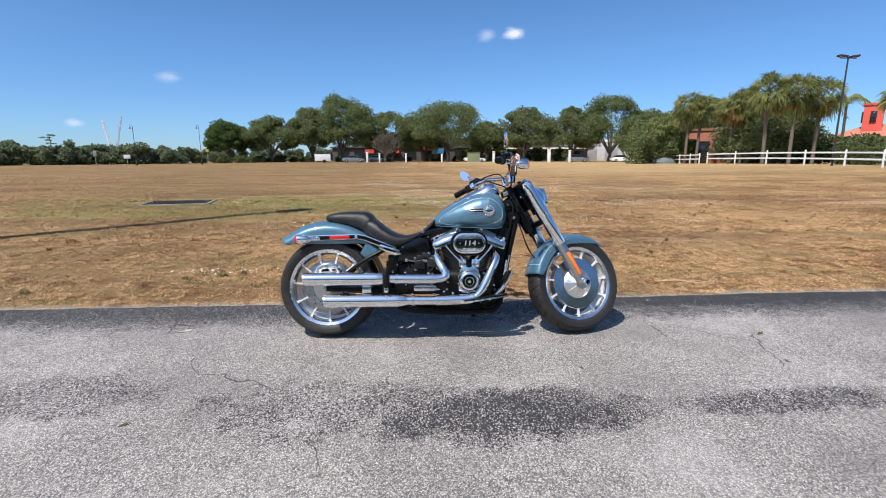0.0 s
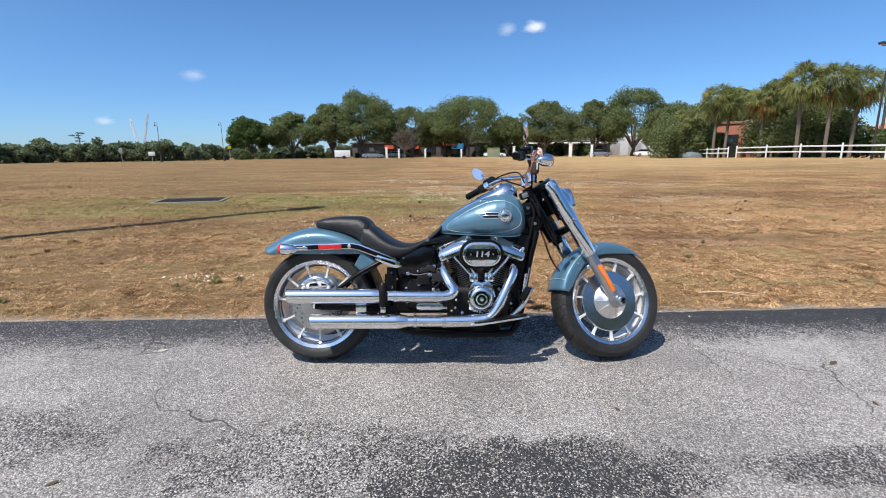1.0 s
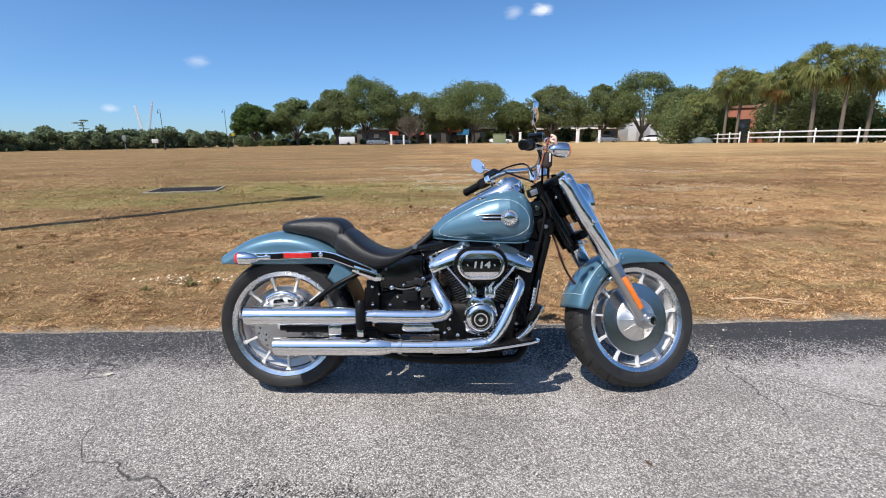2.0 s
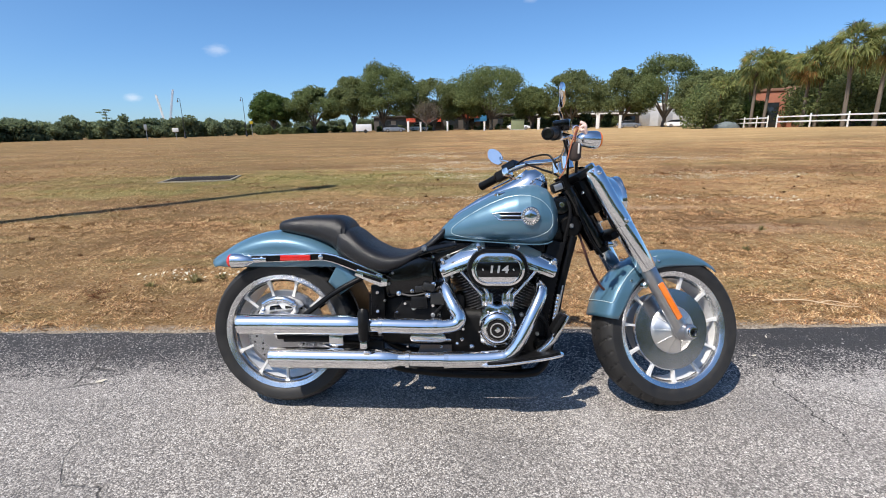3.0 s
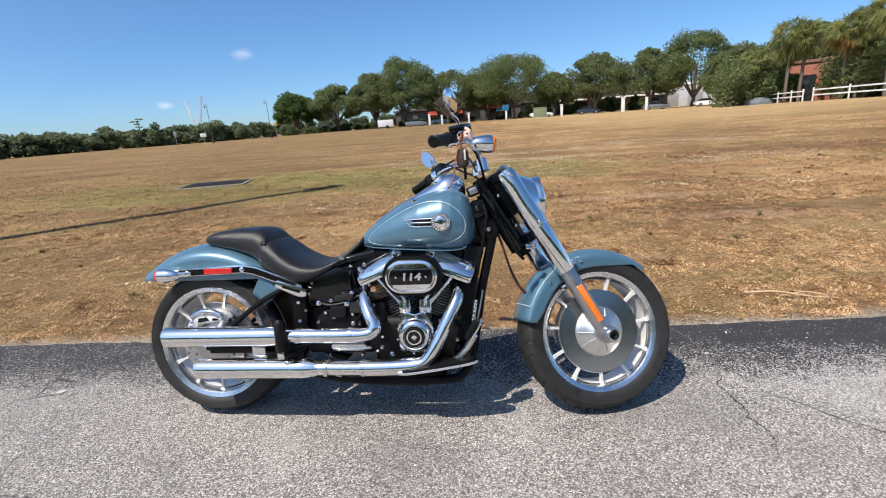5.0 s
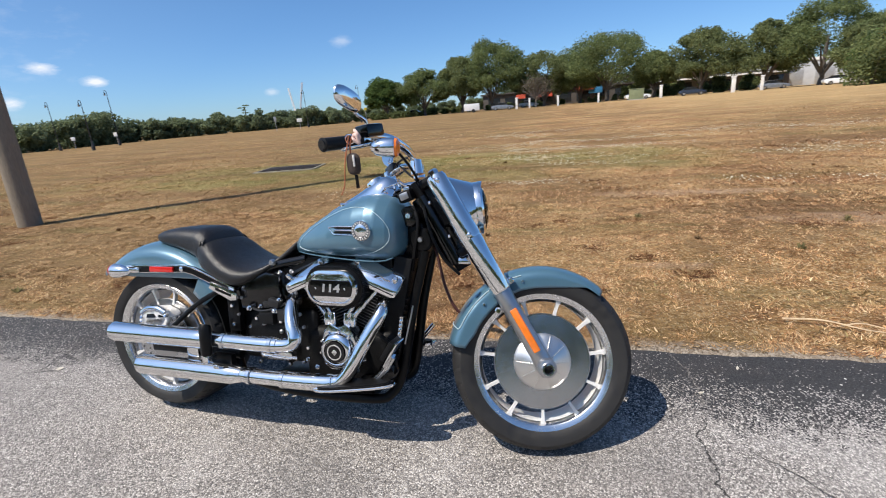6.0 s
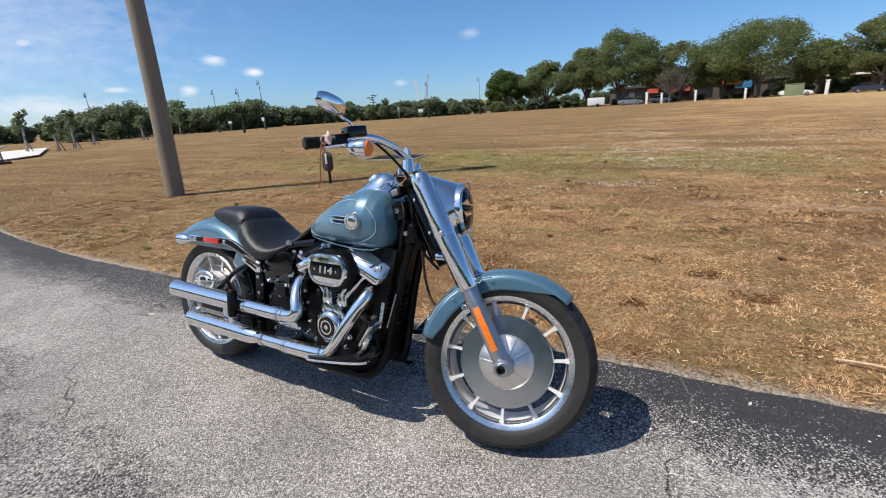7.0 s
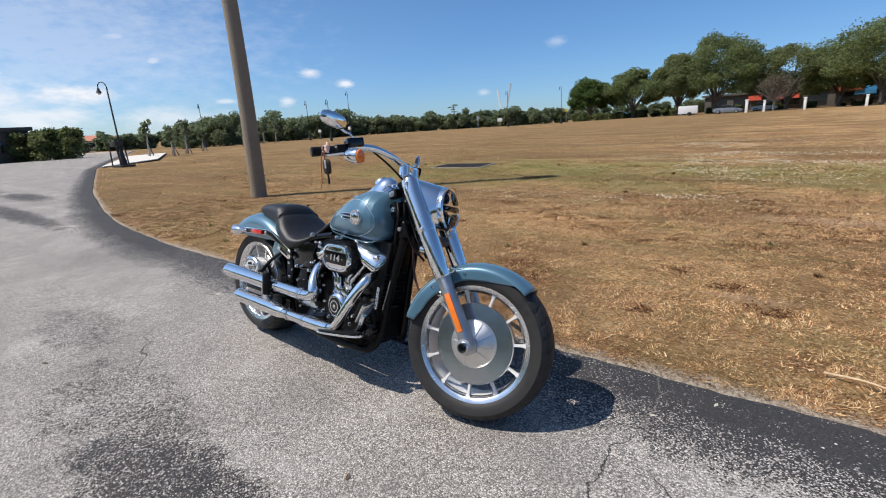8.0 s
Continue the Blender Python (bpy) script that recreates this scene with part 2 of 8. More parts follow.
def make_asphalt():
    m = Mat("worn_asphalt")
    p = m.pos(False)
    x, y, _ = m.xyz(p)
    wob = m.noise(p, 2.2, 5)
    # stones of the worn chip seal, in two sizes
    st = m.voro(p, 175, out="Color")
    sd = m.voro(p, 175)
    st2 = m.voro(p, 320, out="Color")
    g = m.math("ADD", m.math("MULTIPLY", m.xyz(st)[0], 0.65), m.math("MULTIPLY", m.xyz(st2)[1], 0.35))
    stones = m.ramp(g, [(0.18, (0.105, 0.097, 0.094)), (0.38, (0.228, 0.209, 0.193)), (0.55, (0.36, 0.333, 0.306)), (0.74, (0.515, 0.481, 0.442)), (0.92, (0.77, 0.728, 0.682))])
    gap = m.span(sd, 0.45, 0.75)
    stones = m.mix(m.math("MULTIPLY", gap, 0.50), stones, (0.045, 0.043, 0.042))
    # large soft patches of grime
    big = m.noise(p, 0.55, 5, 0.6)
    stones = m.mix(m.span(big, 0.42, 0.75, 0, 0.30), stones, (0.08, 0.078, 0.08))
    stones = m.mix(m.span(m.noise(p, 1.7, 4), 0.5, 0.8, 0, 0.22), stones, (0.30, 0.26, 0.235))
    mot = m.noise(p, 1.05, 7, 0.66)
    stones = m.mix(m.span(mot, 0.50, 0.70, 0, 0.50), stones, (0.135, 0.126, 0.120))
    stones = m.mix(m.span(mot, 0.48, 0.32, 0, 0.32), stones, (0.56, 0.535, 0.51))
    # dark sealed strip along the grass, and dark bands further off
    edge = m.node("Attribute")
    edge.attribute_name = "edge_distance"
    e = m.math("ADD", edge.outputs["Fac"], m.math("MULTIPLY", m.math("SUBTRACT", wob, 0.5), 0.36))
    e = m.math("ADD", e, m.math("MULTIPLY", m.math("SUBTRACT", m.noise(p, 14, 5, 0.7), 0.5), 0.22))
    # more of its tar is worn off along the first metres
    strip = m.math("MULTIPLY", m.span(e, 0.72, 0.24, 0, 1.0), m.math("MAXIMUM", m.span(x, 1.2, 2.0, 0.80, 0.97), m.span(x, -2.6, -4.2, 0.80, 0.95)))
    # oil-dark stain where cars stand, long in x
    def blot(cx, cy, rx, ry, hard=1.0):
        u = m.math("DIVIDE", m.math("SUBTRACT", x, cx), rx)
        v = m.math("DIVIDE", m.math("SUBTRACT", y, cy), ry)
        d = m.math("SQRT", m.math("ADD", m.math("MULTIPLY", u, u), m.math("MULTIPLY", v, v)))
        d = m.math("ADD", d, m.math("MULTIPLY", m.math("SUBTRACT", m.noise(p, 4.5, 6, 0.68), 0.5), 1.5))
        return m.span(d, 1.05, 0.45, 0, hard)
    s = blot(0.45, 1.98, 0.85, 0.30, 0.70)
    for b in (blot(1.9, 2.0, 0.9, 0.16, 0.52), blot(-0.05, 2.12, 0.5, 0.24, 0.45), blot(-1.8, 2.30, 0.9, 0.35, 0.36), blot(-0.4, 2.1, 1.0, 0.42, 0.36), blot(0.8, 1.95, 0.6, 0.10, 0.5), blot(3.2, 2.0, 0.8, 0.18, 0.48),
              # long dark bands on the road further off to the left
              blot(-10.2, 3.4, 4.2, 0.30, 0.8), blot(-14.2, 4.3, 2.5, 0.45, 0.8), blot(-8.2, 2.6, 2.2, 0.16, 0.6), blot(-20.0, 4.0, 5.0, 0.7, 0.6)):
        s = m.math("MAXIMUM", s, b)
    # stones that lost their tar show through, fewer and fewer towards the sealed middle
    worn = m.math("ADD", m.math("MULTIPLY", m.math("POWER", m.xyz(st)[1], 1.6), 0.80), m.math("MULTIPLY", m.noise(p, 7, 5, 0.7), 0.48))
    tar = m.span(m.math("SUBTRACT", m.math("MULTIPLY", m.math("MAXIMUM", strip, s), 1.06), worn), -0.06, 0.06, 0, 0.97)
    dark = m.mix(g, (0.010, 0.0105, 0.012), (0.046, 0.046, 0.049))
    dark = m.mix(m.span(m.noise(p, 3.0, 5), 0.5, 0.72, 0, 0.35), dark, (0.060, 0.048, 0.042))
    col = m.mix(tar, stones, dark)
    # hairline cracks
    cr = m.node("TexNoise", Scale=0.9, Detail=5.0)
    m.put(cr.inputs["Vector"], p)
    wv = m.node("VectorMath")
    wv.operation = "MULTIPLY_ADD"
    m.put(wv.inputs[0], cr.outputs["Color"]), m.put(wv.inputs[2], p)
    wv.inputs[1].default_value = (0.9, 0.9, 0)
    def line_crack(x0, slope, ya, yb, w):
        """A crack across the road, wandering about x0."""
        cx = m.math("ADD", m.math("MULTIPLY", m.math("SUBTRACT", y, ya), slope), x0)
        cx = m.math("ADD", cx, m.math("MULTIPLY", m.math("SUBTRACT", m.noise(p, 6.0, 6, 0.6), 0.5), 0.16))
        d = m.math("ABSOLUTE", m.math("SUBTRACT", x, cx))
        inside = m.math("MULTIPLY", m.span(y, ya - 0.06, ya), m.span(y, yb + 0.06, yb))
        return m.math("MULTIPLY", m.span(d, w, w * 0.4), inside)
    ce = m.voro(wv.outputs[0], 0.42, "DISTANCE_TO_EDGE")
    crack = m.math("MULTIPLY", m.span(ce, 0.0024, 0.0006), m.span(m.noise(p, 1.6), 0.49, 0.57, 0, 0.75))
    crack = m.math("MAXIMUM", crack, line_crack(1.685, 0.02, 2.75, 3.2, 0.0042))
    pale = line_crack(1.755, -0.11, 3.30, 3.72, 0.0048)
    col = m.mix(m.math("MULTIPLY", crack, 0.9), col, (0.02, 0.019, 0.018))
    col = m.mix(m.math("MULTIPLY", pale, 0.55), col, (0.22, 0.20, 0.18))
    # pale dust and shell bits
    sp = m.voro(p, 9.0)
    col = m.mix(m.span(sp, 0.055, 0.035), col, (0.62, 0.60, 0.56))
    m.set(Base_Color=col, Roughness=m.span(g, 0, 1, 0.74, 0.9), Specular_IOR_Level=0.35)
    h = m.math("SUBTRACT", m.math("MULTIPLY", m.math("SUBTRACT", 1.0, sd), 1.0), m.math("MULTIPLY", crack, 3.0))
    m.bump(h, 0.55, 0.006)
    return m.m


def make_field():
    m = Mat("dry_field")
    p = m.pos(False)
    x, y, _ = m.xyz(p)
    a, b, c = m.noise(p, 0.35, 6, 0.62), m.noise(p, 2.2, 8, 0.72), m.noise(p, 34, 5, 0.75)
    tan = m.ramp(m.math("ADD", m.math("MULTIPLY", b, 0.55), m.math("MULTIPLY", c, 0.45)),
                 [(0.34, (0.11, 0.056, 0.024)), (0.44, (0.33, 0.185, 0.078)), (0.54, (0.50, 0.312, 0.140)), (0.64, (0.70, 0.50, 0.27))])
    # flecks of straw and shade in the thatch
    warp = m.node("TexNoise", Scale=9.0, Detail=3.0)
    m.put(warp.inputs["Vector"], p)
    wp = m.node("VectorMath")
    wp.operation = "MULTIPLY_ADD"
    m.put(wp.inputs[0], warp.outputs["Color"]), m.put(wp.inputs[2], p)
    wp.inputs[1].default_value = (0.05, 0.05, 0)
    f1 = m.xyz(m.voro(m.scaled(wp.outputs[0], (1, 0.5, 1)), 130, out="Color"))[0]
    f2 = m.xyz(m.voro(m.scaled(wp.outputs[0], (0.5, 1, 1)), 95, out="Color"))[1]
    tan = m.mix(m.span(f1, 0.70, 0.86, 0, 0.75), tan, (0.70, 0.54, 0.33))
    tan = m.mix(m.span(f2, 0.28, 0.14, 0, 0.62), tan, (0.115, 0.058, 0.028))
    tan = m.mix(m.span(m.noise(p, 1.15, 7, 0.72), 0.55, 0.68, 0, 0.55), tan, (0.175, 0.085, 0.040))
    red = m.mix(m.span(a, 0.46, 0.61, 0, 0.68), tan, (0.20, 0.090, 0.045))
    # greener damp stretch beyond the drain
    u = m.math("DIVIDE", m.math("SUBTRACT", y, 12.3), 2.6)
    v = m.math("DIVIDE", m.math("SUBTRACT", x, -4.0), 8.0)
    d = m.math("ADD", m.math("ADD", m.math("MULTIPLY", u, u), m.math("MULTIPLY", v, v)), m.math("MULTIPLY", m.math("SUBTRACT", m.noise(p, 0.55, 7, 0.68), 0.5), 5.5))
    green = m.span(d, 1.6, 0.0, 0, 0.85)
    col = m.mix(green, red, m.mix(c, (0.075, 0.095, 0.022), (0.23, 0.235, 0.075)))
    col = m.mix(m.span(m.noise(p, 0.8, 5), 0.56, 0.72, 0, 0.45), col, (0.125, 0.125, 0.040))
    col = m.mix(m.span(m.noise(p, 0.16, 7, 0.7), 0.44, 0.60, 0, 0.55), col, (0.15, 0.108, 0.050))
    col = m.mix(m.span(m.noise(p, 0.42, 7, 0.7), 0.52, 0.66, 0, 0.45), col, (0.13, 0.075, 0.038))
    col = m.mix(m.span(m.noise(p, 0.55, 7, 0.7), 0.46, 0.32, 0, 0.40), col, (0.58, 0.43, 0.235))
    # the grass towards the road bend is older and browner
    old = m.math("MULTIPLY", m.span(m.math("ADD", x, m.math("MULTIPLY", m.math("SUBTRACT", m.noise(p, 0.5, 6, 0.65), 0.5), 9.0)), 1.0, -4.0, 0, 0.60), m.span(green, 0.0, 0.5, 1, 0.15))
    col = m.mix(old, col, m.mix(c, (0.085, 0.060, 0.026), (0.27, 0.185, 0.088)))
    # long streaks of redder and greener growth, drawn out along the field
    st1 = m.noise(m.scaled(p, (0.10, 0.42, 1)), 1.0, 8, 0.68)
    st2 = m.noise(m.scaled(p, (0.16, 0.75, 1)), 1.7, 8, 0.72)
    col = m.mix(m.span(st1, 0.47, 0.62, 0, 0.60), col, m.mix(c, (0.095, 0.052, 0.028), (0.22, 0.135, 0.070)))
    col = m.mix(m.span(st2, 0.53, 0.66, 0, 0.55), col, m.mix(c, (0.085, 0.085, 0.030), (0.24, 0.215, 0.090)))
    col = m.mix(m.span(st2, 0.44, 0.32, 0, 0.40), col, (0.50, 0.37, 0.20))
    # bare pale earth in a few worn spots
    for cx, cy, rx, ry in ((3.7, 6.4, 1.0, 0.28), (2.3, 8.0, 0.9, 0.30), (3.3, 7.9, 0.6, 0.22), (1.9, 5.0, 0.35, 0.10), (11.5, 11.4, 1.6, 0.5)):
        u = m.math("DIVIDE", m.math("SUBTRACT", x, cx), rx)
        v = m.math("DIVIDE", m.math("SUBTRACT", y, cy), ry)
        q = m.math("ADD", m.math("ADD", m.math("MULTIPLY", u, u), m.math("MULTIPLY", v, v)), m.math("MULTIPLY", m.math("SUBTRACT", b, 0.5), 3.0))
        col = m.mix(m.span(q, 1.0, 0.2, 0, 0.6), col, (0.47, 0.33, 0.22))
    # sandy verge at the asphalt
    edge = m.node("Attribute")
    edge.attribute_name = "edge_distance"
    e = m.math("ADD", edge.outputs["Fac"], m.math("MULTIPLY", m.math("SUBTRACT", b, 0.5), 0.22))
    sand = m.mix(m.xyz(m.voro(p, 120, out="Color"))[0], (0.24, 0.195, 0.155), (0.56, 0.50, 0.43))
    col = m.mix(m.span(e, 0.12, 0.03, 0, 0.9), col, sand)
    # paler straw in the drier stretch towards the fence
    col = m.mix(m.math("MULTIPLY", m.span(y, 20.0, 36.0, 0, 0.55), m.span(x, 2.0, 16.0)), col, (0.48, 0.345, 0.175))
    col = m.scaled(col, (1.05, 1.03, 0.99))
    m.set(Base_Color=col, Roughness=0.95, Specular_IOR_Level=0.15)
    m.bump(m.math("ADD", b, m.math("MULTIPLY", c, 1.6)), 0.9, 0.03)
    return m.m


def make_blades():
    m = Mat("dry_grass_blades")
    p = m.pos(False)
    x, y, _ = m.xyz(p)
    r = m.island()
    straw = m.ramp(r, [(0.0, (0.11, 0.057, 0.028)), (0.22, (0.23, 0.118, 0.052)), (0.36, (0.38, 0.185, 0.080)), (0.55, (0.50, 0.305, 0.138)), (0.78, (0.58, 0.40, 0.215)), (0.965, (0.72, 0.58, 0.37)), (1.0, (0.20, 0.22, 0.06))])
    a = m.noise(p, 0.35, 6, 0.62)
    straw = m.mix(m.span(a, 0.50, 0.68, 0, 0.5), straw, (0.25, 0.115, 0.055))
    u = m.math("DIVIDE", m.math("SUBTRACT", y, 12.3), 2.6)
    v = m.math("DIVIDE", m.math("SUBTRACT", x, -4.0), 8.0)
    d = m.math("ADD", m.math("ADD", m.math("MULTIPLY", u, u), m.math("MULTIPLY", v, v)), m.math("MULTIPLY", m.math("SUBTRACT", m.noise(p, 0.55, 7, 0.68), 0.5), 5.5))
    green = m.math("MULTIPLY", m.span(d, 1.6, 0.0, 0, 0.85), m.span(r, 0.97, 0.75))
    col = m.mix(green, straw, m.mix(r, (0.09, 0.11, 0.025), (0.24, 0.25, 0.07)))
    col = m.mix(m.math("MULTIPLY", m.span(m.noise(p, 0.8, 5), 0.58, 0.70, 0, 0.6), m.span(r, 0.7, 0.5)), col, (0.13, 0.15, 0.04))
    col = m.mix(m.span(m.noise(p, 1.3, 6, 0.7), 0.52, 0.68, 0.0, 0.5), col, m.mix(r, (0.10, 0.048, 0.024), (0.36, 0.19, 0.085)))
    old = m.math("MULTIPLY", m.span(m.math("ADD", x, m.math("MULTIPLY", m.math("SUBTRACT", m.noise(p, 0.5, 6, 0.65), 0.5), 9.0)), 1.0, -4.0, 0, 0.40), m.span(green, 0.0, 0.5, 1, 0.15))
    col = m.mix(old, col, m.mix(r, (0.060, 0.040, 0.020), (0.50, 0.36, 0.18)))
    st1 = m.noise(m.scaled(p, (0.10, 0.42, 1)), 1.0, 8, 0.68)
    st2 = m.noise(m.scaled(p, (0.16, 0.75, 1)), 1.7, 8, 0.72)
    col = m.mix(m.span(st1, 0.47, 0.62, 0, 0.60), col, m.mix(r, (0.085, 0.045, 0.024), (0.34, 0.21, 0.11)))
    col = m.mix(m.span(st2, 0.53, 0.66, 0, 0.55), col, m.mix(r, (0.075, 0.075, 0.026), (0.30, 0.265, 0.11)))
    # paler straw in the drier stretch towards the fence
    col = m.mix(m.math("MULTIPLY", m.span(y, 20.0, 36.0, 0, 0.55), m.span(x, 2.0, 16.0)), col, (0.48, 0.345, 0.175))
    col = m.scaled(col, (1.16, 1.10, 1.04))
    m.set(Base_Color=col, Roughness=0.7, Specular_IOR_Level=0.3)
    return m.m


def make_leaf(name, dark, light, dry=None):
    m = Mat(name)
    r = m.island()
    big = m.noise(m.pos(False), 0.35, 4)
    col = m.ramp(m.math("ADD", m.math("MULTIPLY", r, 0.6), m.math("MULTIPLY", big, 0.5)), [(0.2, dark), (0.75, light)])
    if dry:
        col = m.mix(m.span(r, 0.95, 0.97), col, dry)
    m.set(Base_Color=col, Roughness=0.75, Specular_IOR_Level=0.12)
    tr, mx = m.node("BsdfTranslucent", Color=col), m.node("MixShader")
    mx.inputs[0].default_value = 0.5
    m.t.links.new(m.b.outputs[0], mx.inputs[1]), m.t.links.new(tr.outputs[0], mx.inputs[2])
    m.t.links.new(mx.outputs[0], m.t.nodes["Material Output"].inputs["Surface"])
    return m.m


def make_bark(name, a, b, scale=6.0):
    m = Mat(name)
    p = m.pos()
    n = m.noise(m.scaled(p, (scale, scale, scale * 0.12)), 3.0, 6, 0.65)
    m.set(Base_Color=m.mix(m.noise(p, 1.5), m.ramp(n, [(0.3, a), (0.7, b)]), b), Roughness=0.9)
    m.bump(n, 0.6, 0.02)
    return m.m


ASPHALT, FIELD, BLADES = make_asphalt(), make_field(), make_blades()
OAK_LEAF = make_leaf("oak_leaves", (0.100, 0.130, 0.052), (0.235, 0.280, 0.118))
OAK_LEAF_DRY = make_leaf("olive_leaves", (0.120, 0.140, 0.058), (0.245, 0.280, 0.125))
BRIGHT_LEAF = make_leaf("bright_leaves", (0.052, 0.088, 0.024), (0.145, 0.210, 0.068))
# paler and bluer than the oaks: distance haze put into the leaf colour
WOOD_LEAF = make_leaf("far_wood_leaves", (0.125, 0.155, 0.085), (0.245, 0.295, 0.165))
PALM_LEAF = make_leaf("palm_fronds", (0.085, 0.110, 0.040), (0.34, 0.370, 0.140), (0.46, 0.27, 0.10))
DEAD_LEAF = make_leaf("dead_fronds", (0.16, 0.09, 0.03), (0.38, 0.22, 0.08))
HEDGE_LEAF = make_leaf("hedge_leaves", (0.080, 0.105, 0.042), (0.215, 0.250, 0.105))
BARK = make_bark("oak_bark", (0.05, 0.042, 0.034), (0.14, 0.12, 0.10))
PALM_BARK = make_bark("palm_bark", (0.065, 0.054, 0.042), (0.17, 0.14, 0.11))
GREY_TWIG = make_bark("grey_twigs", (0.14, 0.12, 0.10), (0.26, 0.23, 0.20))
POLE_WOOD = make_bark("weathered_pole_wood", (0.12, 0.10, 0.078), (0.31, 0.26, 0.20), 30.0)
CONCRETE = simple("weathered_concrete", (0.42, 0.40, 0.36), 0.9, 0, 0.18, 6, 0.4, 90)
PALE_CONCRETE = simple("pale_concrete", (0.62, 0.59, 0.54), 0.9, 0, 0.1, 3, 0.2, 60)
IRON = simple("rusty_iron_grate", (0.05, 0.04, 0.035), 0.7, 0.4, 0.4, 20, 0.3)
WHITE_PAINT = simple("white_vinyl", (0.80, 0.80, 0.78), 0.45, 0, 0.05, 4)
WHITE_WALL = simple("white_stucco", (0.78, 0.77, 0.74), 0.85, 0, 0.06, 2, 0.2, 60)
GREY_WALL = simple("grey_panel_wall", (0.45, 0.47, 0.49), 0.7, 0, 0.08, 1)
DARK_WALL = simple("dark_wall", (0.075, 0.068, 0.062), 0.8, 0, 0.2, 1)
BROWN_WALL = simple("terracotta_stucco", (0.34, 0.135, 0.085), 0.85, 0, 0.15, 1.5, 0.2, 40)
CORAL_WALL = simple("coral_stucco", (0.62, 0.095, 0.065), 0.8, 0, 0.1, 1.5, 0.2, 40)
CREAM_WALL = simple("cream_stucco", (0.66, 0.55, 0.40), 0.85, 0, 0.08, 1.5)
DULL_CLAY = simple("dull_clay", (0.24, 0.125, 0.085), 0.85, 0, 0.2, 3, 0.4, 30)
CLAY = simple("clay_roof_tile", (0.48, 0.19, 0.12), 0.8, 0, 0.2, 3, 0.4, 30)
RED_AWNING = simple("red_awning", (0.55, 0.085, 0.045), 0.7, 0, 0.12, 1)
BLUE_SIGN = simple("blue_sign_panel", (0.045, 0.22, 0.45), 0.5, 0, 0.1, 1)
WINDOW = simple("dark_window_glass", (0.02, 0.024, 0.028), 0.08, 0, 0.2, 1)
STEEL_DARK = simple("dark_bronze_metal", (0.045, 0.042, 0.04), 0.5, 0.3, 0.15, 5)
STEEL_GALV = simple("galvanised_steel", (0.40, 0.41, 0.42), 0.5, 0.7, 0.12, 5)
LAMP_GLASS = simple("milky_lamp_glass", (0.75, 0.76, 0.76), 0.3, 0, 0.05, 5)
GREEN_BOX = simple("green_cabinet_paint", (0.21, 0.24, 0.13), 0.6, 0, 0.12, 3)
CAR_WHITE = simple("white_car_paint", (0.78, 0.78, 0.77), 0.25, 0, 0.03, 2, Coat_Weight=0.8)
CAR_GREY = simple("grey_car_paint", (0.20, 0.21, 0.22), 0.25, 0.3, 0.05, 2, Coat_Weight=0.8)
CAR_DARK = simple("dark_car_paint", (0.03, 0.032, 0.04), 0.2, 0.2, 0.1, 2, Coat_Weight=0.8)
YELLOW = simple("yellow_sign_paint", (0.65, 0.48, 0.03), 0.5, 0, 0.08, 3)
DRY_STEM = simple("dry_frond_stem", (0.50, 0.37, 0.23), 0.8, 0, 0.25, 30, 0.3)
DRY_LEAF = simple("dry_leaf", (0.10, 0.062, 0.03), 0.8, 0, 0.3, 40)
BLUE_CAR = simple("tarpaulin_grey", (0.14, 0.17, 0.18), 0.7, 0, 0.2, 3)


# ---- mesh helpers ----
def finish(me, mat, smooth=40):
    mats = mat if isinstance(mat, (list, tuple)) else [mat]
    for q in mats:
        me.materials.append(q)
    if smooth:
        me.polygons.foreach_set("use_smooth", [True] * len(me.polygons))
        me.set_sharp_from_angle(angle=radians(smooth))
    return me


def part(name, bm, material, parent=None, label="", xf=None, smooth=40):
    """One bmesh as one mesh object, under a thing or a part."""
    if xf is not None:
        bmesh.ops.transform(bm, matrix=xf, verts=bm.verts)
    bmesh.ops.recalc_face_normals(bm, faces=bm.faces)
    me = bpy.data.meshes.new(name)
    bm.to_mesh(me)
    bm.free()
    ob = new(name, finish(me, material, smooth))
    if parent is not None:
        ob.parent = parent
    if label:
        ob["label"] = label
    return ob


def thing(name, m, label, category, group="", kind=""):
    ob = new(name)
    ob.matrix_world = m
    ob.empty_display_size = 0.2
    return tagged(ob, label, category, group, kind)


def arrays(name, verts, faces, material, smooth=0):
    """A mesh object from numpy vertices and equal-sized faces."""
    me = bpy.data.meshes.new(name)
    k = faces.shape[1]
    me.vertices.add(len(verts)), me.loops.add(faces.size), me.polygons.add(len(faces))
    me.vertices.foreach_set("co", np.asarray(verts, np.float32).ravel())
    me.loops.foreach_set("vertex_index", np.asarray(faces, np.int32).ravel())
    me.polygons.foreach_set("loop_start", np.arange(0, faces.size, k, dtype=np.int32))
    me.polygons.foreach_set("loop_total", np.full(len(faces), k, np.int32))
    me.update(calc_edges=True)
    me.validate()
    return new(name, finish(me, material, smooth))


def loft(rings, cap=True, closed=True, bm=None):
    bm = bm or bmesh.new()
    vs = [[bm.verts.new(p) for p in r] for r in rings]
    n = len(rings[0])
    for a, b in zip(vs, vs[1:]):
        for i in range(n if closed else n - 1):
            j = (i + 1) % n
            bm.faces.new((a[i], a[j], b[j], b[i]))
    if cap:
        bm.faces.new(vs[0][::-1]), bm.faces.new(vs[-1])
    return bm


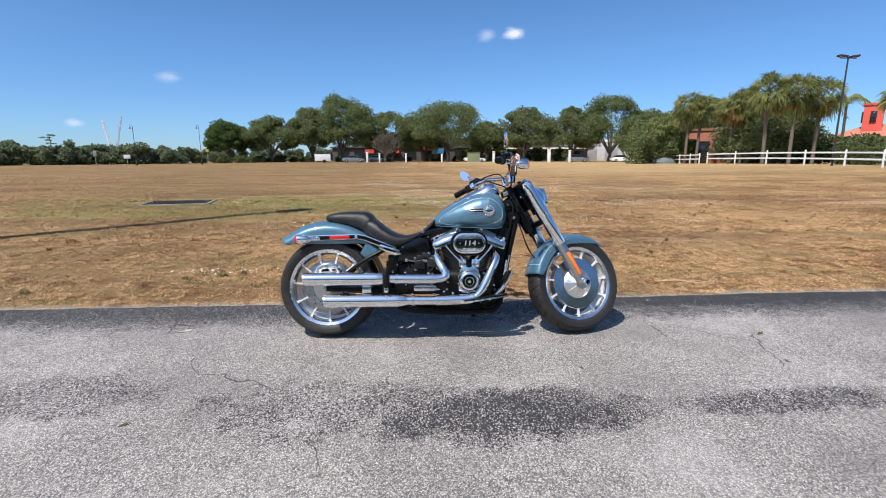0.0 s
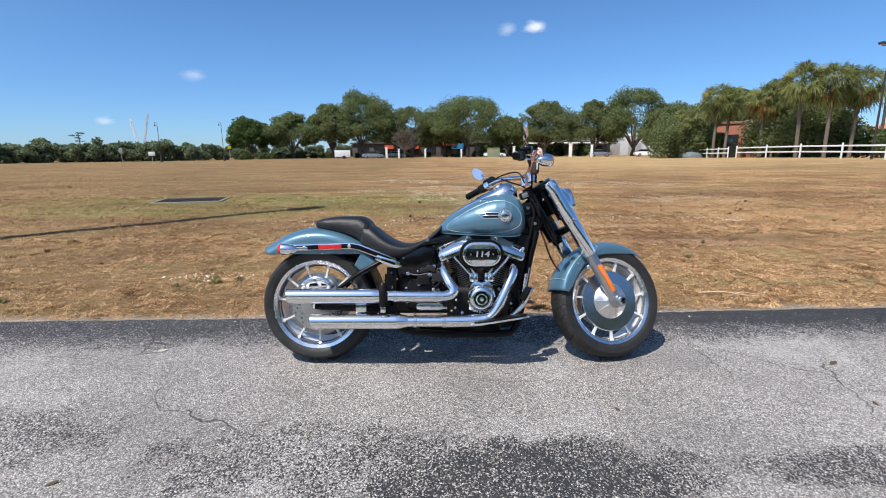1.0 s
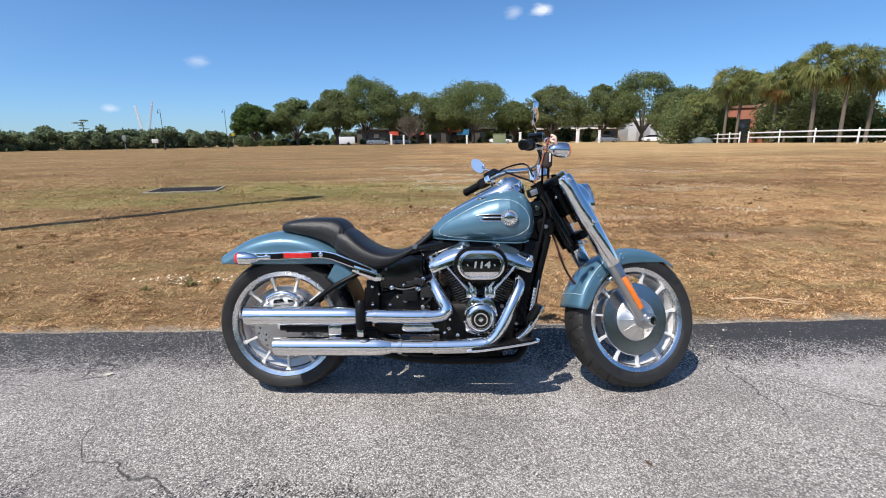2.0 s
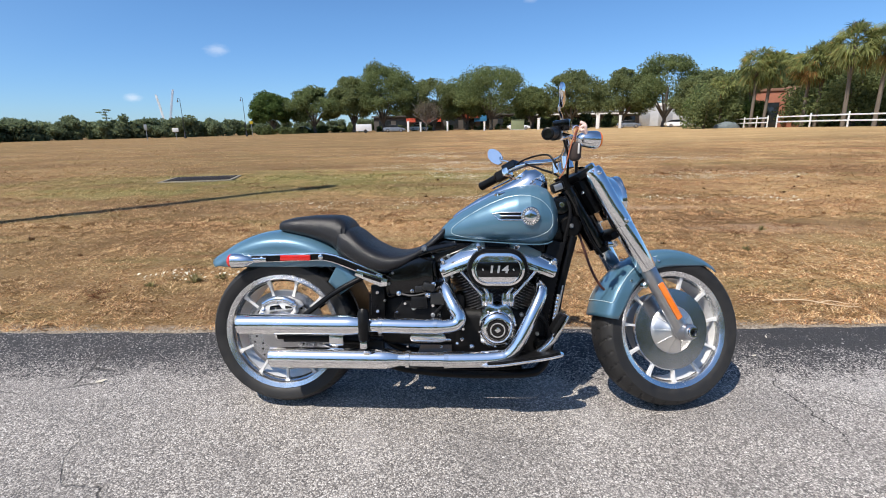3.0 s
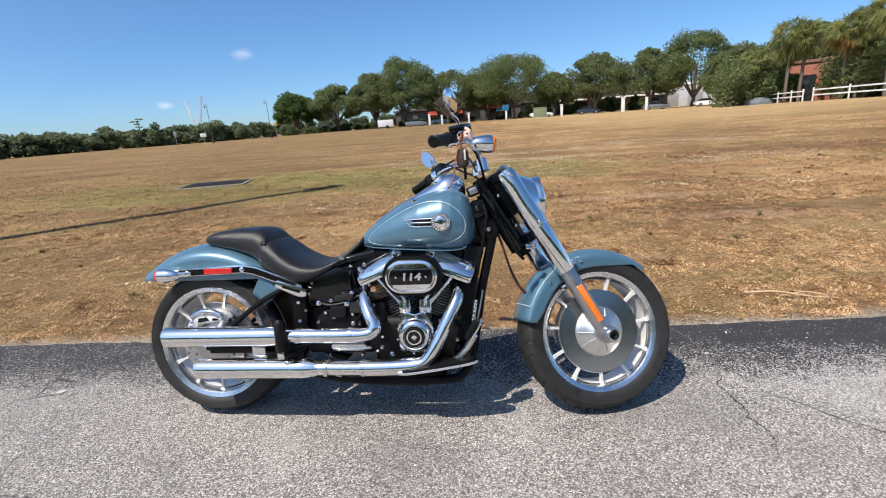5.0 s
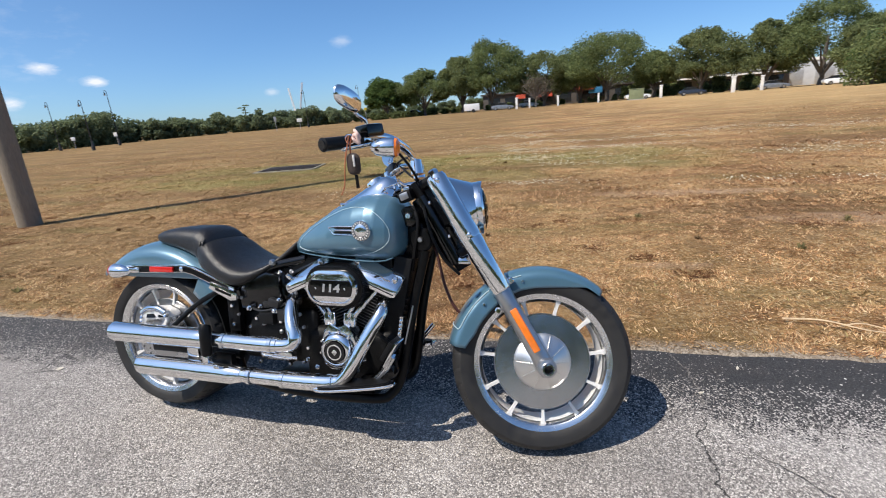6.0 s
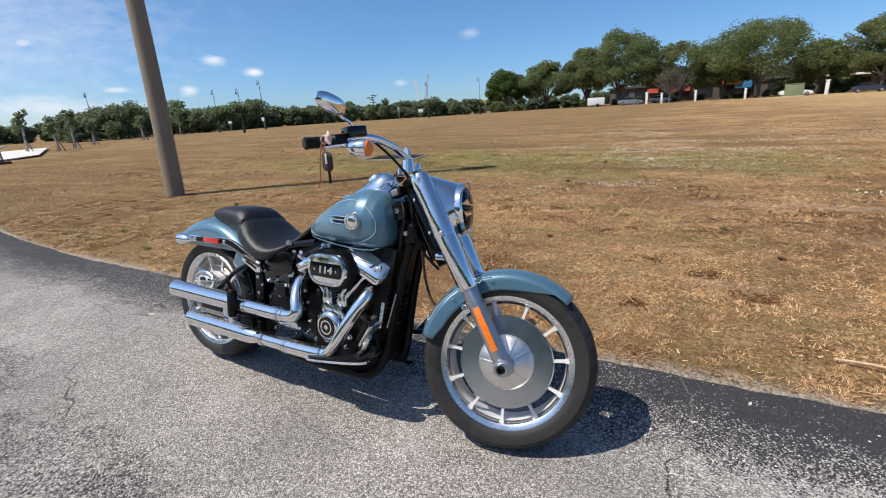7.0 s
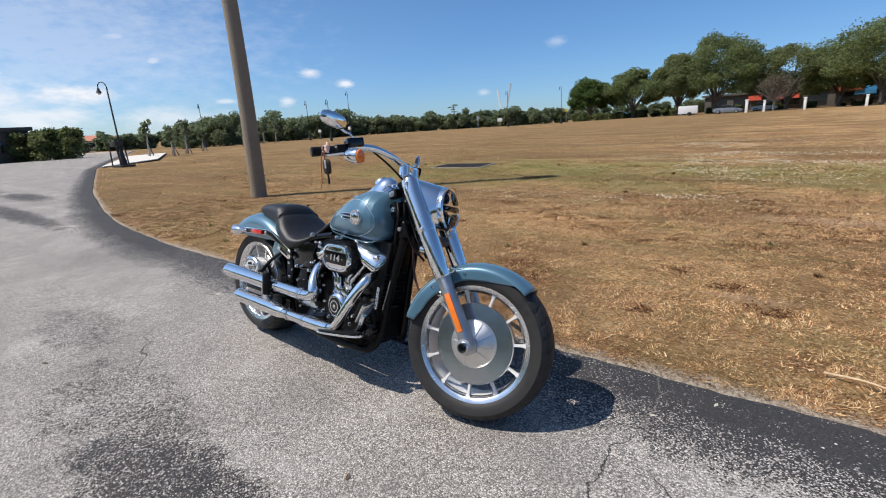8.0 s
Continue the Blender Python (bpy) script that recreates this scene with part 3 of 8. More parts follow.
def lathe(profile, axis="Y", segs=32, bm=None, cap=True, at=(0, 0, 0)):
    """Profile of (radius, along) turned round an axis through at."""
    rings = []
    for r, h in profile:
        ring = []
        for i in range(segs):
            a = 2 * math.pi * i / segs
            c, s = r * math.cos(a), r * math.sin(a)
            p = {"X": (h, c, s), "Y": (c, h, s), "Z": (c, s, h)}[axis]
            ring.append(Vector(p) + Vector(at))
        rings.append(ring)
    return loft(rings, cap, True, bm)


def smooth_path(pts, per=8):
    """Catmull-Rom through the points."""
    P = [Vector(p) for p in pts]
    P = [P[0] * 2 - P[1]] + P + [P[-1] * 2 - P[-2]]
    out = []
    for i in range(1, len(P) - 2):
        for k in range(per):
            t = k / per
            a, b, c, d = P[i - 1], P[i], P[i + 1], P[i + 2]
            out.append(0.5 * ((2 * b) + (c - a) * t + (2 * a - 5 * b + 4 * c - d) * t * t + (3 * b - a - 3 * c + d) * t ** 3))
    out.append(P[-2].copy())
    return out


def tube(path, radius, segs=14, bm=None, cap=True, flat=1.0):
    """A round bar swept along a path; radius is a number or one for each point."""
    P = [Vector(p) for p in path]
    rad = radius if isinstance(radius, (list, tuple)) else [radius] * len(P)
    rings, nrm = [], None
    for i, p in enumerate(P):
        d = (P[min(i + 1, len(P) - 1)] - P[max(i - 1, 0)]).normalized()
        if nrm is None:
            nrm = d.orthogonal().normalized()
        nrm = (nrm - d * nrm.dot(d)).normalized()
        bi = d.cross(nrm)
        rings.append([p + (nrm * math.cos(2 * math.pi * k / segs) + bi * math.sin(2 * math.pi * k / segs) * flat) * rad[i] for k in range(segs)])
    return loft(rings, cap, True, bm)


def box(size, at=(0, 0, 0), bevel=0.0, rot=None, segs=2, bm=None):
    b = bmesh.new()
    bmesh.ops.create_cube(b, size=1.0)
    bmesh.ops.scale(b, vec=size, verts=b.verts)
    if bevel:
        bmesh.ops.bevel(b, geom=b.edges[:], offset=bevel, segments=segs, profile=0.6, affect="EDGES")
    m = Matrix.Translation(at) @ (rot if rot is not None else Matrix.Identity(4))
    bmesh.ops.transform(b, matrix=m, verts=b.verts)
    return merge(bm, b)


def merge(bm, b):
    if bm is None:
        return b
    me = bpy.data.meshes.new("joined")
    b.to_mesh(me), b.free()
    bm.from_mesh(me)
    bpy.data.meshes.remove(me)
    return bm


def plate(outline, y0, y1, bevel=0.0, bm=None, segs=2):
    """An outline in the xz plane given thickness from y0 to y1."""
    b = bmesh.new()
    f = b.faces.new([b.verts.new((x, y0, z)) for x, z in outline])
    r = bmesh.ops.extrude_face_region(b, geom=[f])
    bmesh.ops.translate(b, vec=(0, y1 - y0, 0), verts=[v for v in r["geom"] if isinstance(v, bmesh.types.BMVert)])
    if bevel:
        rim = [e for e in b.edges if abs(e.verts[0].co.y - e.verts[1].co.y) < 1e-6]
        bmesh.ops.bevel(b, geom=rim, offset=bevel, segments=segs, profile=0.6, affect="EDGES")
    return merge(bm, b)


def oval(cx, cz, hx, hz, n=40, p=2.0):
    """Points of a rounded outline; p above 2 squares it."""
    out = []
    for i in range(n):
        a = 2 * math.pi * i / n
        c, s = math.cos(a), math.sin(a)
        out.append((cx + hx * math.copysign(abs(c) ** (2 / p), c), cz + hz * math.copysign(abs(s) ** (2 / p), s)))
    return out


def stadium(cx, cz, hx, hz, n=12):
    """A slot outline: straight above and below, round ends."""
    k = hx - hz
    return [(cx + k + hz * math.cos(a), cz + hz * math.sin(a)) for a in np.linspace(-math.pi / 2, math.pi / 2, n)] + \
           [(cx - k + hz * math.cos(a), cz + hz * math.sin(a)) for a in np.linspace(math.pi / 2, 3 * math.pi / 2, n)]


# ---- ground, road ----
EDGE_X = [-400, -75, -60, -36, -27, -13.3, -8.4, -7.0, -5.4, -4.0, -2.5, 400]
EDGE_Y = [28.0, 28.0, 22.0, 12.8, 9.5, 5.55, 4.40, 4.13, 3.91, 3.80, 3.765, 3.765]


def edge_y(x):
    """The line where the asphalt meets the grass."""
    return np.interp(x, EDGE_X, EDGE_Y)


def lumps(x, y):
    return (np.sin(x * 1.7 + 0.6 * y) * np.cos(y * 1.3 - 0.4 * x) * 0.5 + np.sin(x * 4.1 + 1.0) * np.sin(y * 3.7 + 2.0 + x) * 0.3 + np.sin(x * 0.31) * np.sin(y * 0.23 + 1) * 1.2)


def field_z(x, y):
    """Height of the grass: level by the road, a low swell towards the white fence."""
    v = y - edge_y(x)
    rise = 0.44 * np.exp(-((x - 34) / 16) ** 2 - ((y - 38) / 26) ** 2) - 0.05 * np.clip((v - 1) / 4, 0, 1) * np.clip((50 - v) / 30, 0, 1)
    z = -0.008 + 0.018 * np.clip(v / 0.5, 0, 1) + 0.016 * lumps(x, y) * np.clip(v / 2.0, 0, 1) * np.clip(1.2 - v / 60, 0.0, 1) + rise
    return np.where(v < -0.001, -0.05, z)


def sheet(name, xs, vs, zfun, material, sign):
    """A grid that follows the road's edge; each vertex knows its distance from it."""
    X = np.repeat(np.array(xs)[:, None], len(vs), 1)
    V = np.repeat(np.array(vs)[None, :], len(xs), 0)
    wob = 0.012 * np.sin(X * 9.1) + 0.01 * np.sin(X * 23.7 + 1.3) + 0.02 * np.sin(X * 2.3 + 0.7) + 0.008 * np.sin(X * 47.0)
    Y = edge_y(X) + V + 0.45 * wob * (np.abs(V) < 0.2)
    Z = zfun(X, Y, V)
    n, k = len(xs), len(vs)
    i = np.arange(n * k).reshape(n, k)
    faces = np.stack([i[:-1, :-1], i[1:, :-1], i[1:, 1:], i[:-1, 1:]], -1).reshape(-1, 4)
    ob = arrays(name, np.stack([X, Y, Z], -1).reshape(-1, 3), faces, material, 60)
    a = ob.data.attributes.new("edge_distance", "FLOAT", "POINT")
    a.data.foreach_set("value", (sign * V).ravel().astype(np.float32))
    return ob


near_x = np.concatenate([[-3000, -1200, -500, -250, -140, -90], np.arange(-75, -20, 2.5), np.arange(-20, -8, 0.5), np.arange(-8, 7, 0.06), np.arange(7, 20, 0.4), np.arange(20, 70, 2.0), [90, 140, 250, 500, 1200, 3000]])
field_v = np.concatenate([[-3000, -400, -60, -10, -1, -0.1, -0.012, -0.002, 0, 0.04, 0.09], np.arange(0.15, 1.0, 0.08), np.arange(1.0, 9, 0.2), np.arange(9, 20, 0.6), np.arange(20, 60, 2), np.arange(60, 140, 6), [160, 220, 400, 900, 3000]])
tagged(sheet("ground", near_x, field_v, lambda X, Y, V: np.where(V < -0.0015, -0.05, field_z(X, Y)), FIELD, 1.0),
       "dry tan and brown field grass, reaching to the horizon", "ground", kind="structure")
road_x = np.concatenate([np.arange(-75, -20, 1.5), np.arange(-20, -8, 0.4), np.arange(-8, 7, 0.06), np.arange(7, 60, 1.0)])
tagged(sheet("road", road_x, np.array([-46, -30, -15, -8, -4, -2, -1, -0.5, -0.25, -0.10, -0.03, -0.006, 0.004]),
             lambda X, Y, V: np.where(V > 0, -0.05, np.where(V > -0.02, -0.006, 0.0)), ASPHALT, -1.0),
       "worn grey asphalt with pale stones, dark sealed edge and stains", "road", kind="structure")

pad = bmesh.new()
bm_f = pad.faces.new([pad.verts.new(p) for p in ((-27.6, 9.95, 0.03), (-31.5, 14.2, 0.06), (-46, 20.5, 0.06), (-46, 17.2, 0.03))])
ext = bmesh.ops.extrude_face_region(pad, geom=[bm_f])
bmesh.ops.translate(pad, vec=(0, 0, 0.05), verts=[v for v in ext["geom"] if isinstance(v, bmesh.types.BMVert)])
tagged(part("pavement", pad, PALE_CONCRETE, smooth=0), "pale sunlit concrete walk beside the road bend", "pavement", kind="structure")


# ---- dry grass ----
def value_noise(x, y, cell, seed):
    """Smooth random values from 0 to 1 on a lattice of the given cell."""
    g = np.random.default_rng(seed).uniform(0, 1, (257, 257))
    u, v = x / cell + 5000.0, y / cell + 5000.0
    i, j = np.floor(u).astype(int), np.floor(v).astype(int)
    fu, fv = u - i, v - j
    fu, fv = fu * fu * (3 - 2 * fu), fv * fv * (3 - 2 * fv)
    i0, j0, i1, j1 = i % 257, j % 257, (i + 1) % 257, (j + 1) % 257
    return (g[i0, j0] * (1 - fu) + g[i1, j0] * fu) * (1 - fv) + (g[i0, j1] * (1 - fu) + g[i1, j1] * fu) * fv


def blade_field(name, count, x0, x1, v0, v1, length, width, rng, lie=(2, 40)):
    x = rng.uniform(x0, x1, count)
    v = v0 + (v1 - v0) * rng.uniform(0, 1, count) ** 1.25
    y = edge_y(x) + v
    # thatch grows in clumps with bare gaps, and lies in swirls
    keep = 0.55 * value_noise(x, y, 0.10, 1) + 0.45 * value_noise(x, y, 0.42, 2) + rng.normal(0, 0.14, count) > 0.42
    x, y = x[keep], y[keep]
    n = len(x)
    z = field_z(x, y) + 0.001
    a = 4 * np.pi * value_noise(x, y, 0.16, 3) + rng.normal(0, 0.75, n)
    t = np.radians(rng.uniform(*lie, n))
    L = length * rng.uniform(0.45, 1.5, n)
    w = width * rng.uniform(0.6, 1.4, n)
    d = np.stack([np.cos(a) * np.cos(t), np.sin(a) * np.cos(t), np.sin(t)], -1)
    b = a + rng.normal(0, 0.5, n) + np.pi / 2
    s = np.stack([np.cos(b), np.sin(b), rng.normal(0, 0.25, n)], -1) * (w / 2)[:, None]
    p = np.stack([x, y, z], -1)
    tip = p + d * L[:, None]
    verts = np.stack([p - s, p + s, tip + s * 0.35, tip - s * 0.35], 1).reshape(-1, 3)
    faces = np.arange(n)[:, None] * 4 + [0, 1, 2, 3]
    return arrays(name, verts, faces, BLADES)


rng = np.random.default_rng(7)
for cnt, x0, x1, v0, v1, L, w in ((400000, -8, 6.5, 0.03, 3.6, 0.019, 0.0042), (270000, -14, 12, 3.2, 10, 0.034, 0.0062), (90000, -26, 24, 9, 24, 0.050, 0.012), (70000, -30, -7.5, 0.03, 14, 0.042, 0.0085), (30000, -44, 40, 22, 62, 0.07, 0.020), (14000, -8, 6.5, 0.04, 1.0, 0.022, 0.0075)):
    tagged(blade_field("dry_grass", cnt, x0, x1, v0, v1, L, w, rng), "short dry straw-coloured grass with a few green tufts", "grass", kind="stuff")


def flecks(name, count, x0, x1, y0, y1, size, material, rng):
    x, y = rng.uniform(x0, x1, count), rng.uniform(y0, y1, count)
    near = sum(w * np.exp(-((x - cx) / sx) ** 2 - ((y - cy) / sy) ** 2) for cx, cy, sx, sy, w in (
        (4.6, 8.6, 1.5, 0.5, 1.0), (2.5, 12.3, 4.0, 0.9, 1.0), (6.5, 12.0, 1.5, 1.0, 0.9), (-0.5, 14.6, 2.5, 1.3, 0.9), (-1.0, 20.8, 5.0, 2.2, 0.8), (6.7, 17.5, 3.5, 1.8, 0.9), (-1.0, 8.8, 2.5, 0.8, 0.6), (-1.95, 4.85, 0.55, 0.16, 1.0), (0.3, 12.7, 1.1, 0.45, 1.3), (2.3, 14.4, 1.7, 0.6, 1.4), (0.7, 16.6, 2.2, 0.8, 1.2), (1.8, 11.2, 0.8, 0.25, 1.3), (0.6, 9.2, 0.6, 0.2, 1.1), (2.8, 16.6, 1.3, 0.6, 1.2)))
    keep = near * (2.6 * value_noise(x, y, 0.9, 6) * value_noise(x, y, 0.3, 7) + 0.16) > rng.uniform(0.25, 1.6, count)
    x, y = x[keep], y[keep]
    n = len(x)
    p = np.stack([x, y, field_z(x, y) + 0.03], -1)
    a, r = rng.uniform(0, 2 * np.pi, n), size * rng.uniform(0.5, 1.3, n) * np.where(y > 9, 0.95, 1.0)
    u = np.stack([np.cos(a), np.sin(a), rng.normal(0, 0.3, n)], -1) * r[:, None]
    v = np.stack([-np.sin(a), np.cos(a), rng.normal(0.4, 0.3, n)], -1) * (r * 0.6)[:, None]
    verts = np.stack([p - u, p - v, p + u, p + v], 1).reshape(-1, 3)
    return arrays(name, verts, np.arange(n)[:, None] * 4 + [0, 1, 2, 3], material)


PETAL = simple("pale_petals", (0.66, 0.62, 0.48), 0.8, 0, 0.1, 30)
tagged(flecks("pale_flower", 420000, -14, 18, 4.6, 30, 0.0128, PETAL, rng), "tiny pale flower heads in the dry grass", "flowers", kind="stuff")


def weed(at, size, rng, mat=None, label="low green weed tuft among dry grass"):
    """A low tuft of green leaves in the dry grass."""
    n = 46
    a = rng.uniform(0, 2 * np.pi, n)
    t = np.radians(rng.uniform(15, 75, n))
    L = size * rng.uniform(0.4, 1.0, n)
    d = np.stack([np.cos(a) * np.cos(t), np.sin(a) * np.cos(t), np.sin(t)], -1)
    s = np.stack([-np.sin(a), np.cos(a), np.zeros(n)], -1) * (L * 0.10)[:, None]
    p = np.zeros((n, 3)) + np.stack([np.cos(a), np.sin(a), np.zeros(n)], -1) * (size * 0.25 * rng.uniform(0, 1, n))[:, None]
    tip = p + d * L[:, None]
    mid = p + d * (L * 0.5)[:, None]
    verts = np.stack([p, mid + s, tip, mid - s], 1).reshape(-1, 3)
    ob = arrays("weed_tuft", verts, np.arange(n)[:, None] * 4 + [0, 1, 2, 3], mat or WEED)
    ob.location = (at[0], at[1], float(field_z(np.array(at[0]), np.array(at[1]))) - 0.005)
    return tagged(ob, label, "weed", "weeds in the field")


WEED = make_leaf("weed_leaves", (0.15, 0.135, 0.055), (0.33, 0.285, 0.13))
for wx, wy, ws in ((-1.9, 4.7, 0.09), (-1.72, 4.78, 0.07), (-2.2, 4.6, 0.07), (-0.2, 5.5, 0.06), (2.9, 5.4, 0.06), (-3.4, 4.2, 0.07), (3.6, 6.3, 0.07), (1.9, 6.6, 0.06), (-4.6, 4.6, 0.07)):
    weed((wx, wy), ws, rng)
def matted_patches(spots, rng):
    """Low dark mats of withered weed: centre x, y and half length of each."""
    V = []
    for cx, cy, r in spots:
        n = int(1300 * r)
        q = rng.normal(0, 0.5, (n, 2)) * [r, r * 0.8]
        keep = value_noise(cx + q[:, 0], cy + q[:, 1], 0.07, 4) > 0.38
        x, y = cx + q[keep, 0], cy + q[keep, 1]
        a, t, L = rng.uniform(0, 2 * np.pi, len(x)), np.radians(rng.uniform(0, 22, len(x))), 0.04 * rng.uniform(0.5, 1.3, len(x))
        d = np.stack([np.cos(a) * np.cos(t), np.sin(a) * np.cos(t), np.sin(t)], -1) * L[:, None]
        s = np.stack([-np.sin(a), np.cos(a), 0 * a], -1) * 0.0035
        p = np.stack([x, y, field_z(x, y)], -1)
        V.append(np.stack([p - s, p + s, p + d + s * 0.6, p + d - s * 0.6], 1))
    V = np.concatenate(V).reshape(-1, 3)
    return arrays("withered_weeds", V, np.arange(len(V) // 4)[:, None] * 4 + [0, 1, 2, 3], MATTED)


MATTED = make_leaf("matted_weed", (0.085, 0.038, 0.020), (0.24, 0.115, 0.055))
spots = [(0.84, 6.29, 0.20), (1.84, 6.46, 0.30), (1.40, 5.52, 0.24), (2.11, 7.73, 0.22), (2.76, 7.56, 0.26), (1.78, 5.20, 0.12), (2.04, 4.80, 0.16), (1.37, 4.51, 0.09), (1.9, 8.4, 0.5), (3.3, 6.2, 0.2)]
spots += [(float(x), float(y), float(s)) for x, y, s in zip(rng.uniform(-9, 9, 60), 4.4 + 11 * rng.uniform(0, 1, 60) ** 1.2, rng.uniform(0.08, 0.36, 60))]
tagged(matted_patches(spots, rng), "dark red-brown mats of withered weed in the grass", "weeds", kind="stuff")
DEAD_WEED = make_leaf("dead_weed_leaves", (0.10, 0.055, 0.03), (0.20, 0.12, 0.06))
for k in range(12):
    wx, wy = rng.uniform(-5, 8), 4.9 + 9 * rng.uniform(0, 1) ** 1.3
    weed((float(wx), float(wy)), float(rng.uniform(0.04, 0.07)), rng, DEAD_WEED, "low dark brown withered weed tuft")


# ---- pole, drain, small things on the ground ----
def wooden_pole():
    px, py = -7.0, 6.80
    ob = thing("utility_pole", pose(px, py, 0), "weathered grey-brown wooden utility pole standing in dry grass", "pole")
    path = [(0.03 * math.sin(h * 0.7), 0.02 * math.sin(h * 0.5), h) for h in np.linspace(-0.1, 9.3, 30)]
    part("pole_shaft", tube(path, [0.160 - 0.0052 * p[2] for p in path], 22), POLE_WOOD, ob)
    part("pole_cap", lathe([(0.08, 9.3), (0.12, 9.33), (0.09, 9.38), (0.01, 9.4)], "Z", 16), STEEL_GALV, ob)
    part("transformer", lathe([(0.02, 8.1), (0.2, 8.12), (0.22, 8.2), (0.22, 8.95), (0.2, 9.05), (0.05, 9.1)], "Z", 20, at=(0.34, 0.26, 0)), STEEL_GALV, ob, "grey drum transformer")


wooden_pole()


OLD_CONCRETE = simple("mossy_concrete", (0.25, 0.225, 0.17), 0.9, 0, 0.3, 12, 0.4, 90)


def storm_drain():
    m = pose(-6.2, 13.0, float(field_z(np.array(-6.0), np.array(12.6))) - 0.01, 0, 0, 12)
    ob = thing("storm_drain", m, "low concrete storm drain with dark iron grate in the grass", "drain")
    for sx, sy, cx, cy in ((1.65, 0.09, 0, -0.56), (1.65, 0.08, 0, 0.56), (0.08, 0.96, -0.79, 0), (0.08, 0.96, 0.79, 0)):
        part("concrete_kerb", box((sx, sy, 0.08), (cx, cy, 0.004), 0.012), OLD_CONCRETE, ob)
    # no hollow here: a flat dark slab stands for the pit's shade
    part("pit", box((1.5, 1.03, 0.04), (0, 0, 0.01)), IRON, ob, "dark slab for the shaded pit below the grate")
    for k in range(15):
        part("grate_bar", box((0.055, 1.0, 0.05), (-0.7 + k * 0.1, 0, 0.03), 0.006), IRON, ob)


storm_drain()


def dry_stem(at, length, turn, r):
    path = smooth_path([(-length / 2, 0, 0.02), (-length * 0.15, 0.02, 0.035), (length * 0.2, -0.01, 0.03), (length / 2, 0.015, 0.025)], 6)
    ob = part("frond_stem", tube(path, [r * (1.5 - 1.1 * i / len(path)) for i in range(len(path))], 8, flat=0.5), DRY_STEM)
    ob.matrix_world = pose(at[0], at[1], float(field_z(np.array(at[0]), np.array(at[1]))) + 0.005, 0, 0, turn)
    return tagged(ob, "dry tan palm frond stem lying in the grass", "stem", "fallen stems")


dry_stem((2.53, 4.035), 0.48, -20, 0.0040)
dry_stem((2.66, 4.03), 0.26, -8, 0.0030)


def fallen_leaf(at, size, turn, mat=None):
    b = bmesh.new()
    pts = [(-1, 0, 0.0), (-0.5, 0.35, 0.12), (0.2, 0.42, 0.2), (1, 0.05, 0.25), (0.3, -0.38, 0.1), (-0.5, -0.3, 0.05)]
    mid = b.verts.new((0, 0, 0.02))
    ring = [b.verts.new(p) for p in pts]
    for q, w in zip(ring, ring[1:] + ring[:1]):
        b.faces.new((mid, q, w))
    bmesh.ops.scale(b, vec=(size, size, size), verts=b.verts)
    r = bmesh.ops.extrude_face_region(b, geom=b.faces[:])
    bmesh.ops.translate(b, vec=(0, 0, size * 0.05), verts=[v for v in r["geom"] if isinstance(v, bmesh.types.BMVert)])
    ob = part("fallen_leaf", b, mat or DRY_LEAF)
    ob.matrix_world = pose(at[0], at[1], 0.002, 0, 0, turn)
    return tagged(ob, "small dry brown leaf lying on asphalt", "leaf", "fallen leaves")


PALE_LEAF = simple("pale_dry_leaf", (0.5, 0.46, 0.38), 0.8, 0, 0.15, 40)
for lx, ly, s, a, mt in ((2.34, 2.84, 0.032, 20, None), (2.18, 2.42, 0.02, 80, None), (-1.55, 3.18, 0.028, 10, PALE_LEAF), (0.95, 2.42, 0.018, 120, None), (-0.9, 3.5, 0.016, 50, PALE_LEAF), (1.75, 3.4, 0.014, 15, PALE_LEAF), (1.95, 3.62, 0.015, 70, PALE_LEAF), (-1.3, 2.0, 0.022, 33, None)):
    fallen_leaf((lx, ly), s, a, mt)


# ---- trees ----
def leaf_quads(c, size, rng):
    """Small folded leaf sprays round the centres c."""
    n = len(c)
    a = rng.normal(0, 1, (n, 3))
    a /= np.linalg.norm(a, axis=1)[:, None]
    b = np.cross(a, rng.normal(0, 1, (n, 3)))
    b /= np.linalg.norm(b, axis=1)[:, None] + 1e-9
    s = size * rng.uniform(0.55, 1.45, n)
    u, v = a * s[:, None], b * (s * 0.55)[:, None]
    verts = np.stack([c - u, c - v * 0.9 + u * 0.1, c + u, c + v + u * 0.15], 1).reshape(-1, 3)
    return verts, np.arange(n)[:, None] * 4 + [0, 1, 2, 3]


def crown_points(blobs, per, rng):
    out = []
    for c, r in blobs:
        d = rng.normal(0, 1, (per, 3))
        d /= np.linalg.norm(d, axis=1)[:, None]
        rad = rng.uniform(0.15, 1.0, per) ** 0.5 * (1 + 0.22 * np.sin(d[:, 0] * 5 + c[0]) * np.sin(d[:, 2] * 6 + c[1]))
        out.append(np.array(c) + d * rad[:, None] * np.array(r))
    return np.concatenate(out)


